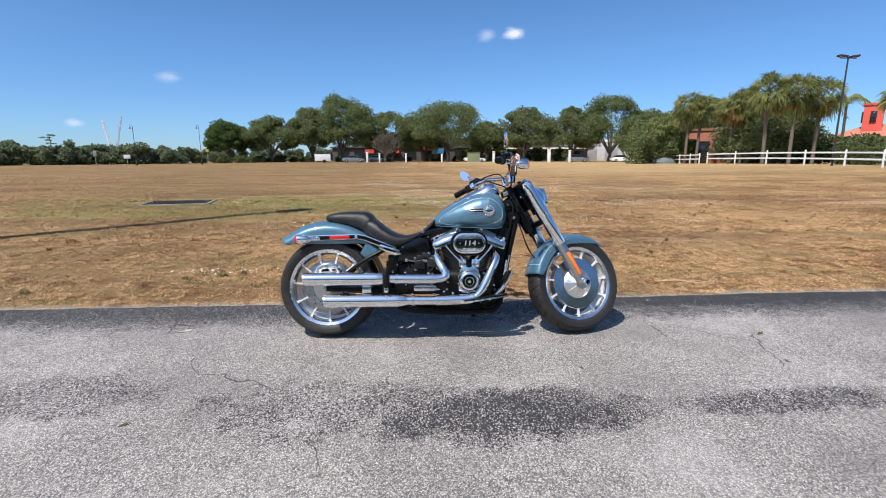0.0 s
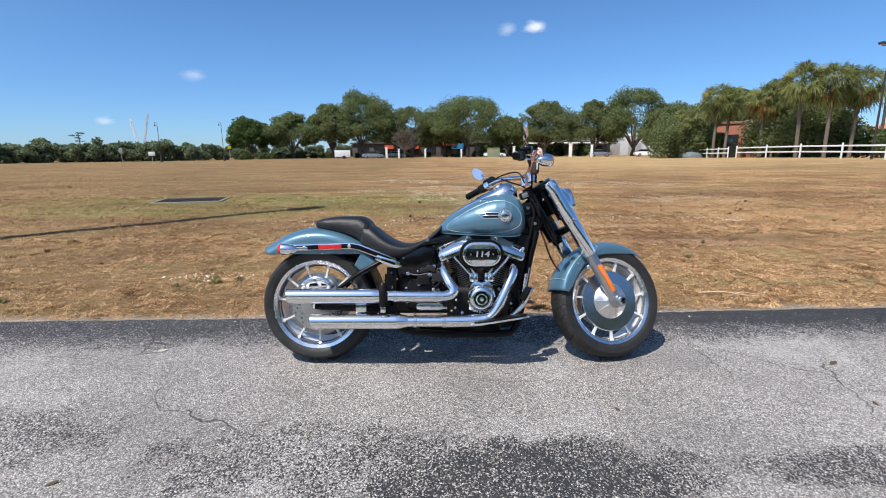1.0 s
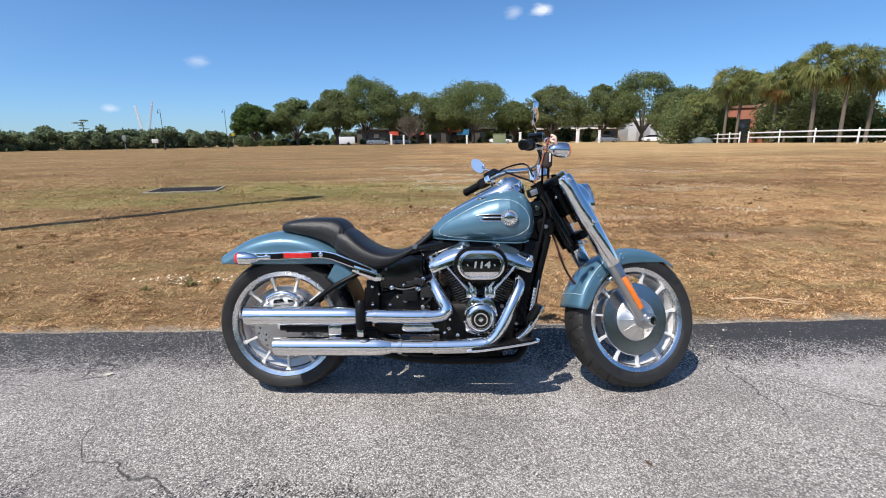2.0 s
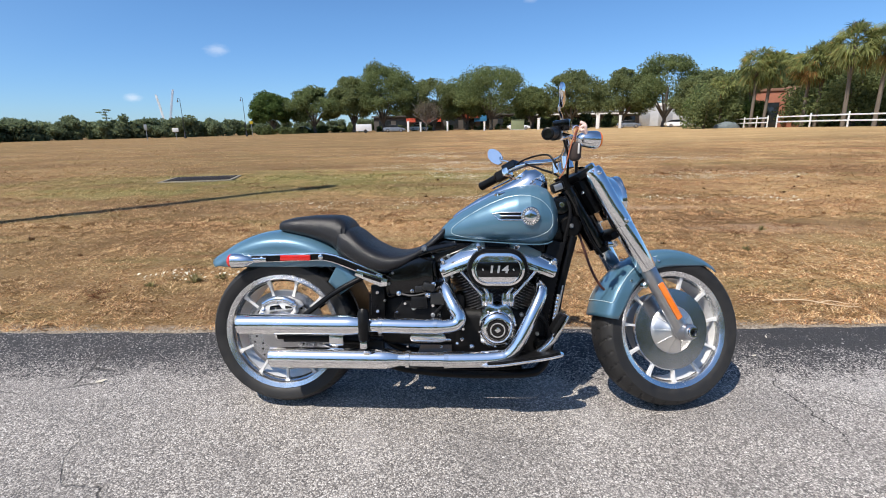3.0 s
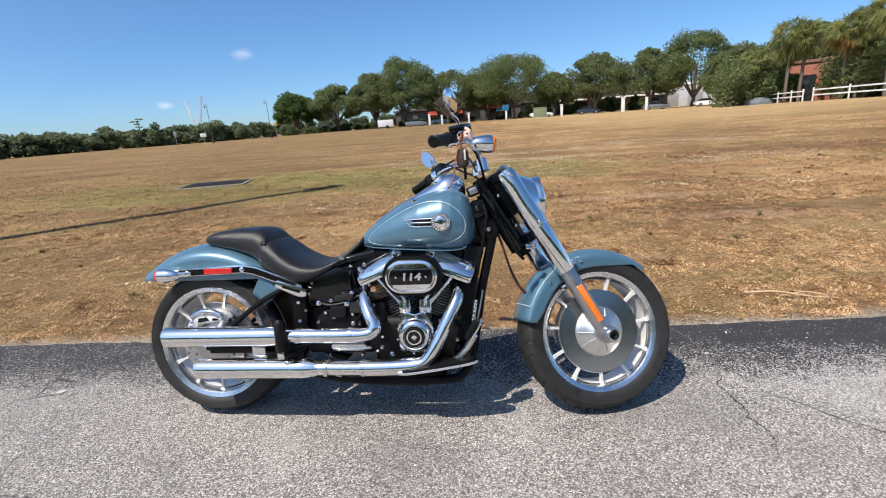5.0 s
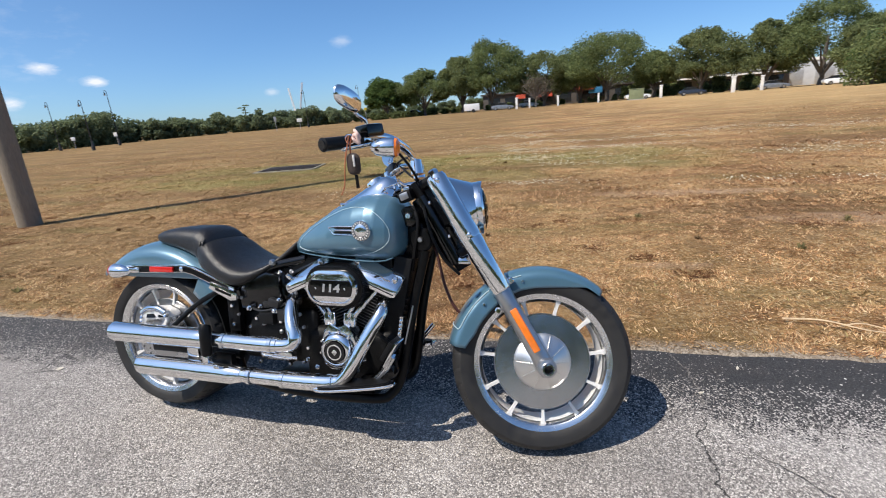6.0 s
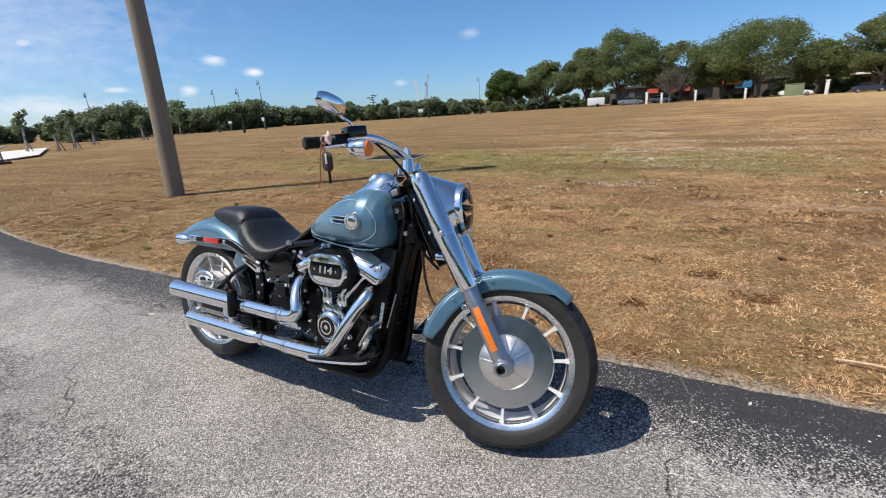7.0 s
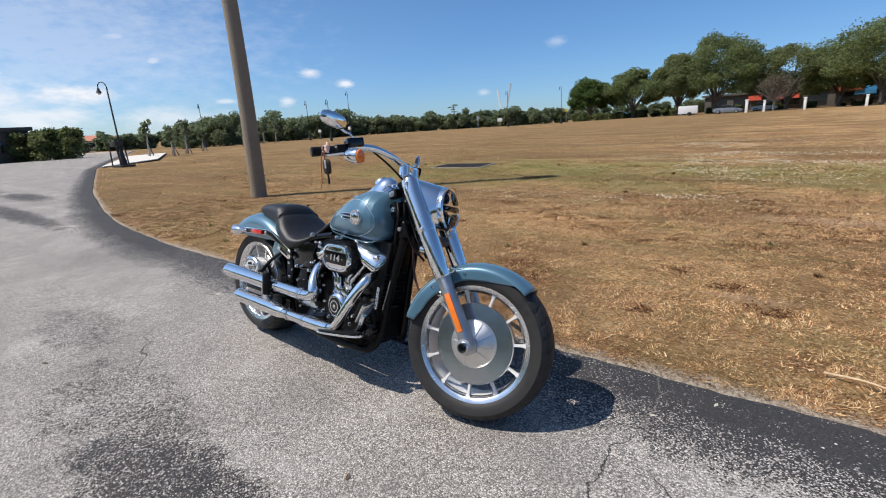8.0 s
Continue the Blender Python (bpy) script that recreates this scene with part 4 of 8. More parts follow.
def oak(x, y, height, radius, leaf, seed, label, clear=0.22, dense=1.0, lean=0.0):
    rng = np.random.default_rng(seed)
    ob = thing("oak_tree", pose(x, y, 0), label, "tree", "trees along the far road")
    tr = 0.022 * height + 0.08
    fork = height * clear
    bm = tube(smooth_path([(0, 0, -0.2), (0.1 * lean, 0.05, fork * 0.5), (0.2 * lean, 0, fork), (0.3 * lean, 0.1, height * 0.55)], 5), [tr * (1.25 - 0.045 * i) for i in range(16)], 9)
    blobs = []
    low = height * clear * 1.15
    mid, rise = low + (height - low) * 0.40, (height - low) * 0.60
    for k in range(9):
        a = 2 * math.pi * k / 9 + rng.uniform(-0.3, 0.3)
        reach = radius * rng.uniform(0.45, 0.75)
        end = (math.cos(a) * reach, math.sin(a) * reach, mid + rise * rng.uniform(-0.2, 0.5))
        tube(smooth_path([(0.1 * lean, 0, fork * rng.uniform(0.7, 1.1)), (end[0] * 0.4, end[1] * 0.4, (fork + end[2]) * 0.45), end], 5), [tr * (0.6 - 0.045 * i) for i in range(11)], 6, bm)
        blobs.append((end, (radius * 0.36, radius * 0.36, rise * 0.30)))
    # a dome of leaf clumps, uneven at its skin
    for k in range(58):
        a, up = rng.uniform(0, 2 * math.pi), rng.uniform(-0.62, 1.0)
        rr = math.sqrt(max(0.0, 1 - (up if up > 0 else up * 0.95) ** 2)) * rng.uniform(0.55, 1.02)
        q = rng.uniform(0.17, 0.32)
        z = mid + (rise * 0.84 if up > 0 else (mid - low)) * up * rng.uniform(0.86, 1.0)
        blobs.append(((math.cos(a) * rr * radius, math.sin(a) * rr * radius, z), (radius * q, radius * q, radius * q * rng.uniform(0.6, 0.95))))
    part("trunk", bm, BARK, ob)
    v, f = leaf_quads(crown_points(blobs, int(640 * dense), rng), 0.165, rng)
    cr = arrays("crown", v, f, leaf)
    cr.parent = ob
    return ob


OAKS = [(-38.6, 105.1, 8.8, 4.2, BRIGHT_LEAF, "young round tree with bright green leaves", 0.24), (-30.3, 107.8, 10.1, 6.0, OAK_LEAF, "spreading dark green oak at the field's end", 0.22),
        (-22.1, 109.8, 12.3, 5.4, OAK_LEAF_DRY, "tall olive green oak at the field's end", 0.20), (-15.3, 109.9, 15.0, 7.4, OAK_LEAF, "largest dark green oak with broad crown", 0.18),
        (-4.3, 113.9, 12.4, 6.6, OAK_LEAF_DRY, "olive green oak with uneven crown", 0.18), (8.9, 111.6, 13.6, 10.2, OAK_LEAF, "broad domed dark green oak over parked cars", 0.26), (3.4, 115.0, 11.0, 5.0, OAK_LEAF, "dark green oak in the row", 0.2),
        (26.4, 108.8, 12.6, 6.2, OAK_LEAF_DRY, "olive green oak with thin crown", 0.20), (18.4, 113.0, 9.6, 4.2, OAK_LEAF, "low dark green oak beside a white post", 0.2),
        (36.5, 105.9, 12.6, 5.6, OAK_LEAF_DRY, "olive green oak beside white posts", 0.20), (43.9, 103.0, 14.6, 7.8, OAK_LEAF, "tall dark oak before the grey building", 0.18), (49.4, 99.5, 10.4, 4.8, OAK_LEAF, "smaller oak beside the palms", 0.16)]
for k, (x, y, h, r, leaf, lab, clear) in enumerate(OAKS):
    oak(x, y, h, r, leaf, 100 + k, lab, clear * 0.72, 0.85, (-1) ** k * 1.0)


def bare_tree(x, y, height, seed):
    """A nearly leafless grey tree of fine twigs."""
    rng = np.random.default_rng(seed)
    ob = thing("bare_tree", pose(x, y, 0), "nearly leafless grey-brown tree among green oaks", "tree")
    bm = tube([(0, 0, -0.1), (0.05, 0, height * 0.3)], [0.16, 0.12], 7)
    for k in range(60):
        a, e = rng.uniform(0, 2 * math.pi), rng.uniform(0.5, 1.3)
        L = height * rng.uniform(0.35, 0.68)
        p0 = Vector((0.05, 0, height * rng.uniform(0.2, 0.36)))
        d = Vector((math.cos(a) * math.cos(e), math.sin(a) * math.cos(e), math.sin(e)))
        side = Vector(rng.normal(0, 0.12, 3).tolist())
        tube([p0, p0 + d * L * 0.5 + side * 2, p0 + d * L + side * 5], [0.06, 0.04, 0.015], 4, bm)
    part("branchwork", bm, GREY_TWIG, ob)
    pts = np.random.default_rng(seed + 1).normal(0, 1, (1700, 3)) * [height * 0.15, height * 0.15, height * 0.11] + [0, 0, height * 0.66]
    v, f = leaf_quads(pts, 0.16, rng)
    cr = arrays("crown", v, f, GREY_LEAF)
    cr.parent = ob


GREY_LEAF = make_leaf("greyish_leaves", (0.10, 0.085, 0.06), (0.22, 0.19, 0.14))
bare_tree(-5.4, 103.0, 6.6, 5)


def far_wood(name, line, seed, leaf, hlo, hhi, step, label, size=0.22, per=180):
    """A continuous wood of many crowns along a line, too far to count."""
    rng = np.random.default_rng(seed)
    P = [Vector((*p, 0)) for p in line]
    blobs = []
    for a, b in zip(P, P[1:]):
        n = max(1, int((b - a).length / step))
        for i in range(n):
            q = a.lerp(b, (i + rng.uniform(0, 1)) / n)
            h = rng.uniform(hlo, hhi) * (1.25 if rng.uniform() > 0.88 else 1.0)
            r = h * rng.uniform(0.32, 0.5)
            dx, dy = rng.uniform(-2, 2), rng.uniform(-1, 4)
            for j in range(5):
                blobs.append(((q.x + dx + rng.normal(0, r * 0.4), q.y + dy + rng.normal(0, r * 0.4), h * rng.uniform(0.3, 0.86)), (r * 0.62, r * 0.62, h * 0.2)))
            blobs.append(((q.x + dx, q.y + dy, h * 0.22), (r, r, h * 0.24)))
    v, f = leaf_quads(crown_points(blobs, per, rng), size, rng)
    return tagged(arrays(name, v, f, leaf), label, "woods", kind="stuff")


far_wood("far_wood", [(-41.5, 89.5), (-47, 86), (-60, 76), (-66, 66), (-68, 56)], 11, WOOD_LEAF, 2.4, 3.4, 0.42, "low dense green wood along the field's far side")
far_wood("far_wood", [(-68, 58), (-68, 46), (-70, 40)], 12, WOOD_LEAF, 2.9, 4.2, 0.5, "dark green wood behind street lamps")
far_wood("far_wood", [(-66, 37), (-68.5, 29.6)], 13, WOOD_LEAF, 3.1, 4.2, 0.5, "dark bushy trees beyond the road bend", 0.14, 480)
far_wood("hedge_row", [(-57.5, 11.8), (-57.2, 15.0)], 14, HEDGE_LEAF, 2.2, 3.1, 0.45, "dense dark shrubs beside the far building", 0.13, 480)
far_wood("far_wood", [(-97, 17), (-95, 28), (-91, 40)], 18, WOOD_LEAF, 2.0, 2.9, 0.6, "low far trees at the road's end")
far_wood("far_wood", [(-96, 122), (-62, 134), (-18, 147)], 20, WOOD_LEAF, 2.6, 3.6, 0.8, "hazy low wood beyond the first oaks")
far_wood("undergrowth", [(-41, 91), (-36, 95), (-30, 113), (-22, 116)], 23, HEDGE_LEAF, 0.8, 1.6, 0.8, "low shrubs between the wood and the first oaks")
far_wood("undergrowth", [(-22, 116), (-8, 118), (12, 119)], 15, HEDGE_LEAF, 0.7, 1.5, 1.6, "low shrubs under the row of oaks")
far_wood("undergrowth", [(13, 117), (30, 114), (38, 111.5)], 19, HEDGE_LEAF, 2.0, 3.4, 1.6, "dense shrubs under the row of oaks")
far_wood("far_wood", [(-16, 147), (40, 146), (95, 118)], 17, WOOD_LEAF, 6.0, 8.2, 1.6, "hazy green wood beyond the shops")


def lone_cypress():
    ob = thing("cypress_tree", pose(-55.8, 78.6, -0.9), "thin ragged cypress rising above the woods", "tree")
    r = np.random.default_rng(3)
    part("trunk", tube([(0, 0, 0.6), (0.1, 0, 3), (0, 0, 5.6)], [0.16, 0.1, 0.03], 6), BARK, ob)
    blobs = [((r.normal(0, 0.25), r.normal(0, 0.25), z), (w, w, 0.10)) for z, w in ((3.6, 0.5), (4.2, 0.75), (4.7, 0.45), (5.1, 1.0), (5.5, 0.5))]
    v, f = leaf_quads(crown_points(blobs, 55, r), 0.13, r)
    arrays("crown", v, f, WOOD_LEAF).parent = ob


lone_cypress()
# unseen wood added behind the camera, so chrome mirrors a dark horizon line
far_wood("far_wood", [(-75, -30), (-40, -33), (0, -34), (45, -33), (80, -27)], 16, HEDGE_LEAF, 10.0, 14.0, 1.0, "unseen dark green wood behind the camera, mirrored in the chrome")
for k, (x, y, h, r, leaf) in enumerate(((40.5, 70.0, 8.2, 4.6, OAK_LEAF), (46.5, 60.5, 7.6, 4.2, OAK_LEAF_DRY), (39.0, 76.0, 8.4, 4.4, OAK_LEAF_DRY), (43.5, 53.5, 6.0, 3.4, OAK_LEAF), (47.5, 72.5, 10.4, 4.0, OAK_LEAF), (51.5, 66.0, 8.6, 3.6, OAK_LEAF_DRY))):
    oak(x, y, h, r, leaf, 160 + k, "dark green tree filling in behind the palms", 0.16, 0.9, 0.0)


def quads_mesh(name, Q, material, parent):
    v = np.array(Q, dtype=np.float32).reshape(-1, 3)
    ob = arrays(name, v, np.arange(len(v) // 4)[:, None] * 4 + [0, 1, 2, 3], material)
    ob.parent = parent
    return ob


def fan_palm(x, y, height, seed, label, crown=1.5, dead=8, z0=0.0, second=None):
    rng = np.random.default_rng(seed)
    ob = thing("fan_palm", pose(x, y, z0), label, "palm tree", "palms by the fence")
    bend = rng.uniform(-0.25, 0.25)
    path = smooth_path([(0, 0, -0.3), (bend * 0.4, 0.05, height * 0.4), (bend, 0.1, height - crown * 0.6)], 6)
    part("trunk", tube(path, [0.175 - 0.003 * i + (0.10 if i > 8 else 0) for i in range(len(path))], 10), PALM_BARK, ob)
    top = Vector((bend, 0.1, height - crown * 0.55))
    live, dry = [], []
    for k in range(96 + dead):
        old = k >= 96
        a = rng.uniform(0, 2 * math.pi)
        e = math.asin(rng.uniform(-0.97, 0.97)) if not old else radians(rng.uniform(-70, -25))
        d = Vector((math.cos(a) * math.cos(e), math.sin(a) * math.cos(e), math.sin(e)))
        side = d.cross(Vector((0, 0, 1))).normalized()
        up = side.cross(d)
        tw = radians(rng.uniform(-75, 75))
        side, up = side * math.cos(tw) + up * math.sin(tw), up * math.cos(tw) - side * math.sin(tw)
        stem = crown * rng.uniform(0.42, 0.72)
        hub = top + d * stem
        out = dry if old else live
        s = side * 0.02
        out.append((top - s, top + s, hub + s, hub - s))
        for j in range(15):
            f = radians(-77 + 11 * j + rng.uniform(-4, 4))
            L = crown * rng.uniform(0.42, 0.62) * (0.75 + 0.25 * math.cos(f))
            bd = d * math.cos(f) + side * math.sin(f)
            mid = hub + bd * L * 0.55 + up * 0.03
            tip = hub + bd * L - Vector((0, 0, L * rng.uniform(0.15, 0.60)))
            w = bd.cross(up).normalized() * 0.038
            out.append((hub, mid + w, tip, mid - w))
    quads_mesh("crown", live, PALM_LEAF, ob)
    if dry:
        quads_mesh("dead_fronds", dry, DEAD_LEAF, ob)["label"] = "hanging orange-brown dead fronds"


def feather_palm(x, y, height, seed):
    rng = np.random.default_rng(seed)
    ob = thing("feather_palm", pose(x, y, 0), "slender palm with arching feathery fronds", "palm tree")
    part("trunk", tube([(0, 0, -0.2), (0.1, 0, height * 0.5), (0, 0, height - 1)], [0.16, 0.13, 0.11], 9), PALM_BARK, ob)
    Q = []
    for k in range(16):
        a, e = 2 * math.pi * k / 16 + rng.uniform(-0.2, 0.2), radians(rng.uniform(10, 75))
        h = Vector((math.cos(a), math.sin(a), 0))
        side = Vector((-math.sin(a), math.cos(a), 0))
        for j in range(14):
            t = j / 14 * 2.6
            p = Vector((0, 0, height - 1)) + h * t * math.cos(e) + Vector((0, 0, t * math.sin(e) - 0.32 * t * t))
            for sgn in (-1, 1):
                tip = p + side * sgn * 0.5 + h * 0.2 - Vector((0, 0, 0.35))
                w = h * 0.05
                Q.append((p - w, p + w, tip + w * 0.3, tip - w * 0.3))
    quads_mesh("crown", Q, PALM_LEAF, ob)


PALMS = [(33.8, 56.7, 9.2, "tall fan palm with pale trunk near the fence", 2.1, 2), (34.9, 56.2, 8.7, "fan palm with pale trunk beside a twin", 1.9, 2), (35.4, 50.9, 8.5, "fan palm with orange dead fronds", 1.9, 20), (36.4, 50.5, 8.8, "fan palm behind the fence", 1.9, 4),
         (34.3, 44.3, 9.3, "tall full fan palm by the white fence", 2.0, 6), (35.9, 43.0, 9.0, "tall fan palm with thick shaggy trunk", 2.0, 4), (38.6, 43.4, 8.7, "fan palm with drooping fronds", 1.9, 3), (37.3, 34.2, 7.4, "fan palm before the coral building", 1.7, 4),
         (37.0, 62.6, 8.0, "smaller fan palm by the terracotta building", 1.7, 3), (32.4, 60.4, 6.8, "short fan palm at the field's corner", 1.7, 2)]
for k, (x, y, h, lab, cr, dead) in enumerate(PALMS):
    fan_palm(x, y, h - 1.05, 40 + k, lab, cr * 1.0, dead)
feather_palm(42.6, 47.9, 7.4, 70)
feather_palm(43.7, 46.0, 7.6, 71)


def shrub(x, y, w, h, seed, leaf, label, size=0.16):
    rng = np.random.default_rng(seed)
    blobs = [((rng.normal(0, w * 0.26), rng.normal(0, w * 0.2), h * rng.uniform(0.15, 0.75)), (w * 0.28, w * 0.28, h * 0.26)) for k in range(14)]
    ob = thing("shrub", pose(x, y, float(field_z(np.array(x), np.array(y)))), label, "shrub", "shrubs round the palms")
    stems = bmesh.new()
    for c, r in blobs[:6]:
        tube([(c[0] * 0.2, c[1] * 0.2, -0.1), (c[0] * 0.7, c[1] * 0.7, c[2] * 0.6), c], [0.05, 0.035, 0.02], 5, stems)
    part("stems", stems, BARK, ob)
    v, f = leaf_quads(crown_points(blobs, 170, rng), size, rng)
    arrays("foliage", v, f, leaf).parent = ob


for k, (x, y, w, h, leaf, lab) in enumerate([(35.2, 66.3, 6.0, 7.6, HEDGE_LEAF, "tall leafy shrub at the fence's end"), (33.0, 64.0, 4.2, 5.4, BRIGHT_LEAF, "bright green shrub beneath palms"), (38.5, 55.5, 4.5, 5.8, HEDGE_LEAF, "dark glossy shrub before the terracotta wall"), (37.6, 50.5, 3.6, 4.8, HEDGE_LEAF, "dark shrub between palms"),
                                           (42.5, 50.0, 4.2, 4.6, OAK_LEAF, "green shrub between palms"), (44.4, 44.0, 4.0, 3.4, BRIGHT_LEAF, "bright low shrub behind the fence"), (41.3, 42.0, 3.6, 3.0, HEDGE_LEAF, "low dark shrub behind the fence"), (35.6, 70.0, 5.0, 6.8, OAK_LEAF, "tall dark shrub beyond the fence"), (41.4, 58.6, 4.2, 5.0, HEDGE_LEAF, "dark shrub against the terracotta wall"), (44.0, 57.0, 4.4, 5.0, HEDGE_LEAF, "dark shrub against the terracotta wall"), (47.2, 55.2, 4.6, 5.0, OAK_LEAF, "leafy shrub against the terracotta wall"), (33.4, 59.8, 3.2, 4.2, HEDGE_LEAF, "dark shrub between pale palm trunks"), (41.8, 46.6, 3.6, 2.6, BRIGHT_LEAF, "leafy green shrub behind the fence"), (36.6, 46.6, 3.6, 5.2, HEDGE_LEAF, "dark shrub between palm trunks"), (40.0, 46.8, 4.2, 5.6, OAK_LEAF, "leafy green shrub behind palm trunks"), (41.0, 51.8, 4.6, 6.2, HEDGE_LEAF, "tall dark shrub behind the palms"), (28.9, 57.5, 3.4, 4.6, HEDGE_LEAF, "dark shrub at the fence's far end"), (31.2, 61.5, 3.6, 5.4, OAK_LEAF, "leafy shrub at the fence's far end"), (34.9, 58.6, 2.4, 3.6, BRIGHT_LEAF, "leafy shrub at the foot of twin palms"), (40.3, 56.4, 3.0, 4.6, OAK_LEAF, "leafy shrub beside the porch"), (38.0, 47.6, 4.2, 6.4, HEDGE_LEAF, "tall dark shrub between palm trunks"), (39.6, 53.0, 4.4, 7.0, OAK_LEAF, "tall leafy shrub behind the palms")]):
    shrub(x, y, w, h, 200 + k, leaf, lab)


# ---- fence ----
def fence_run(name, pts, post_h, rails, label):
    ob = thing(name, pose(pts[0][0], pts[0][1], 0), label, "fence")
    o = Vector((pts[0][0], pts[0][1], 0))
    tops = []
    for x, y in pts:
        z = float(field_z(np.array(x), np.array(y)))
        tops.append(Vector((x, y, z)) - o)
        b = box((0.10, 0.10, post_h + 0.1), (x - o.x, y - o.y, z + post_h / 2 - 0.05), 0.01)
        p = part("post", b, WHITE_PAINT, ob)
        part("post_cap", lathe([(0.075, 0), (0.078, 0.02), (0.02, 0.055)], "Z", 4, at=(x - o.x, y - o.y, z + post_h)), WHITE_PAINT, p)
    for a, b in zip(tops, tops[1:]):
        for h in rails:
            p0, p1 = a + Vector((0, 0, h)), b + Vector((0, 0, h))
            d = p1 - p0
            rot = d.to_track_quat("X", "Z").to_matrix().to_4x4()
            part("rail", box((d.length - 0.12, 0.045, 0.12), (p0 + p1) / 2, 0.006, rot), WHITE_PAINT, ob)


fence_run("rail_fence", [(32.0, 21.0), (32.0, 25.8), (32.0, 30.2), (32.6, 33.7), (32.7, 37.5), (32.8, 41.9), (32.9, 46.3), (32.8, 50.7)], 1.20, (0.55, 1.02), "white two-rail vinyl fence along the field's edge")
fence_run("rail_fence", [(32.9, 52.3), (33.2, 54.6), (33.6, 57.5), (34.0, 60.2), (34.4, 63.0), (34.8, 65.2), (35.4, 67.2)], 1.15, (0.52, 0.98), "white two-rail vinyl fence receding behind palms")


# ---- buildings ----
def window_on(parent, x, y, z, w, h, axis="y"):
    win = part("window", box((w, 0.08, h) if axis == "y" else (0.08, w, h), (x, y, z), 0.01), WINDOW, parent, "dark glazed window")
    return win


def shops():
    """Long low row of shops behind the oaks."""
    ob = thing("shop_row", pose(16, 128, 0, 0, 0, -4), "long low row of shops with dark glazing behind oaks", "building")
    part("wall", box((74, 10, 3.5), (0, 5, 1.75), 0.05), DARK_WALL, ob)
    part("roof", box((75, 11, 0.4), (0, 5, 3.65), 0.05), DARK_WALL, ob)
    part("canopy", box((26, 2.2, 0.35), (18, -1.0, 3.3), 0.03), WHITE_WALL, ob, "white canopy")
    for x0, w, z in ((-23.5, 4.6, 2.6), (-13.0, 4.0, 3.4), (-28, 2.4, 2.6)):
        part("awning", plate([(x0, z - 0.5), (x0 + w, z - 0.5), (x0 + w, z + 0.5), (x0, z + 0.5)], -1.4, -0.2), RED_AWNING, ob, "red-orange awning")
    part("sign_panel", box((3.2, 0.25, 2.0), (-8.6, -0.9, 3.0), 0.04), BLUE_SIGN, ob, "plain blue sign panel")
    for k in range(16):
        window_on(ob, -34 + k * 4.5, -0.02, 1.5, 3.2, 2.2)


def warehouse():
    ob = thing("warehouse", pose(51, 124.5, 0, 0, 0, -22), "pale grey warehouse with white band behind oaks", "building")
    part("wall", box((22, 12, 5.0), (0, 6, 2.5), 0.05), GREY_WALL, ob)
    part("parapet", box((22.4, 12.4, 0.6), (0, 6, 5.2), 0.05), WHITE_WALL, ob)
    for k in range(4):
        part("roller_door", box((3.2, 0.12, 3.2), (-8 + k * 5.2, -0.02, 1.6), 0.02), STEEL_GALV, ob)


def terracotta_house():
    ob = thing("restaurant", pose(46.2, 63.4, 0, 0, 0, -33), "terracotta stucco building with clay roof behind palms", "building")
    part("wall", box((13, 9, 3.6), (0, 4.5, 1.8), 0.04), BROWN_WALL, ob)
    part("porch", box((3.6, 2.4, 4.6), (-5.4, -1.0, 2.3), 0.04), BROWN_WALL, ob, "projecting terracotta porch")
    part("parapet", box((3.9, 2.7, 0.35), (-5.4, -1.0, 4.75), 0.04), DULL_CLAY, ob, "dull clay parapet")
    part("doorway", box((1.9, 0.3, 3.2), (-5.2, -2.16, 1.6), 0.02), WINDOW, ob, "dark doorway")
    r = bmesh.new()
    pts = [(-7.4, -1.2, 3.6), (7.4, -1.2, 3.6), (7.4, 10, 3.6), (-7.4, 10, 3.6), (-3.5, 4.4, 5.4), (3.5, 4.4, 5.4)]
    vv = [r.verts.new(p) for p in pts]
    for f in ((0, 1, 5, 4), (1, 2, 5), (2, 3, 4, 5), (3, 0, 4), (3, 2, 1, 0)):
        r.faces.new([vv[i] for i in f])
    part("roof", r, DULL_CLAY, ob, smooth=0)
    for x in (-1.5, 1.5, 4.5):
        window_on(ob, x, -0.02, 1.8, 1.4, 1.5)


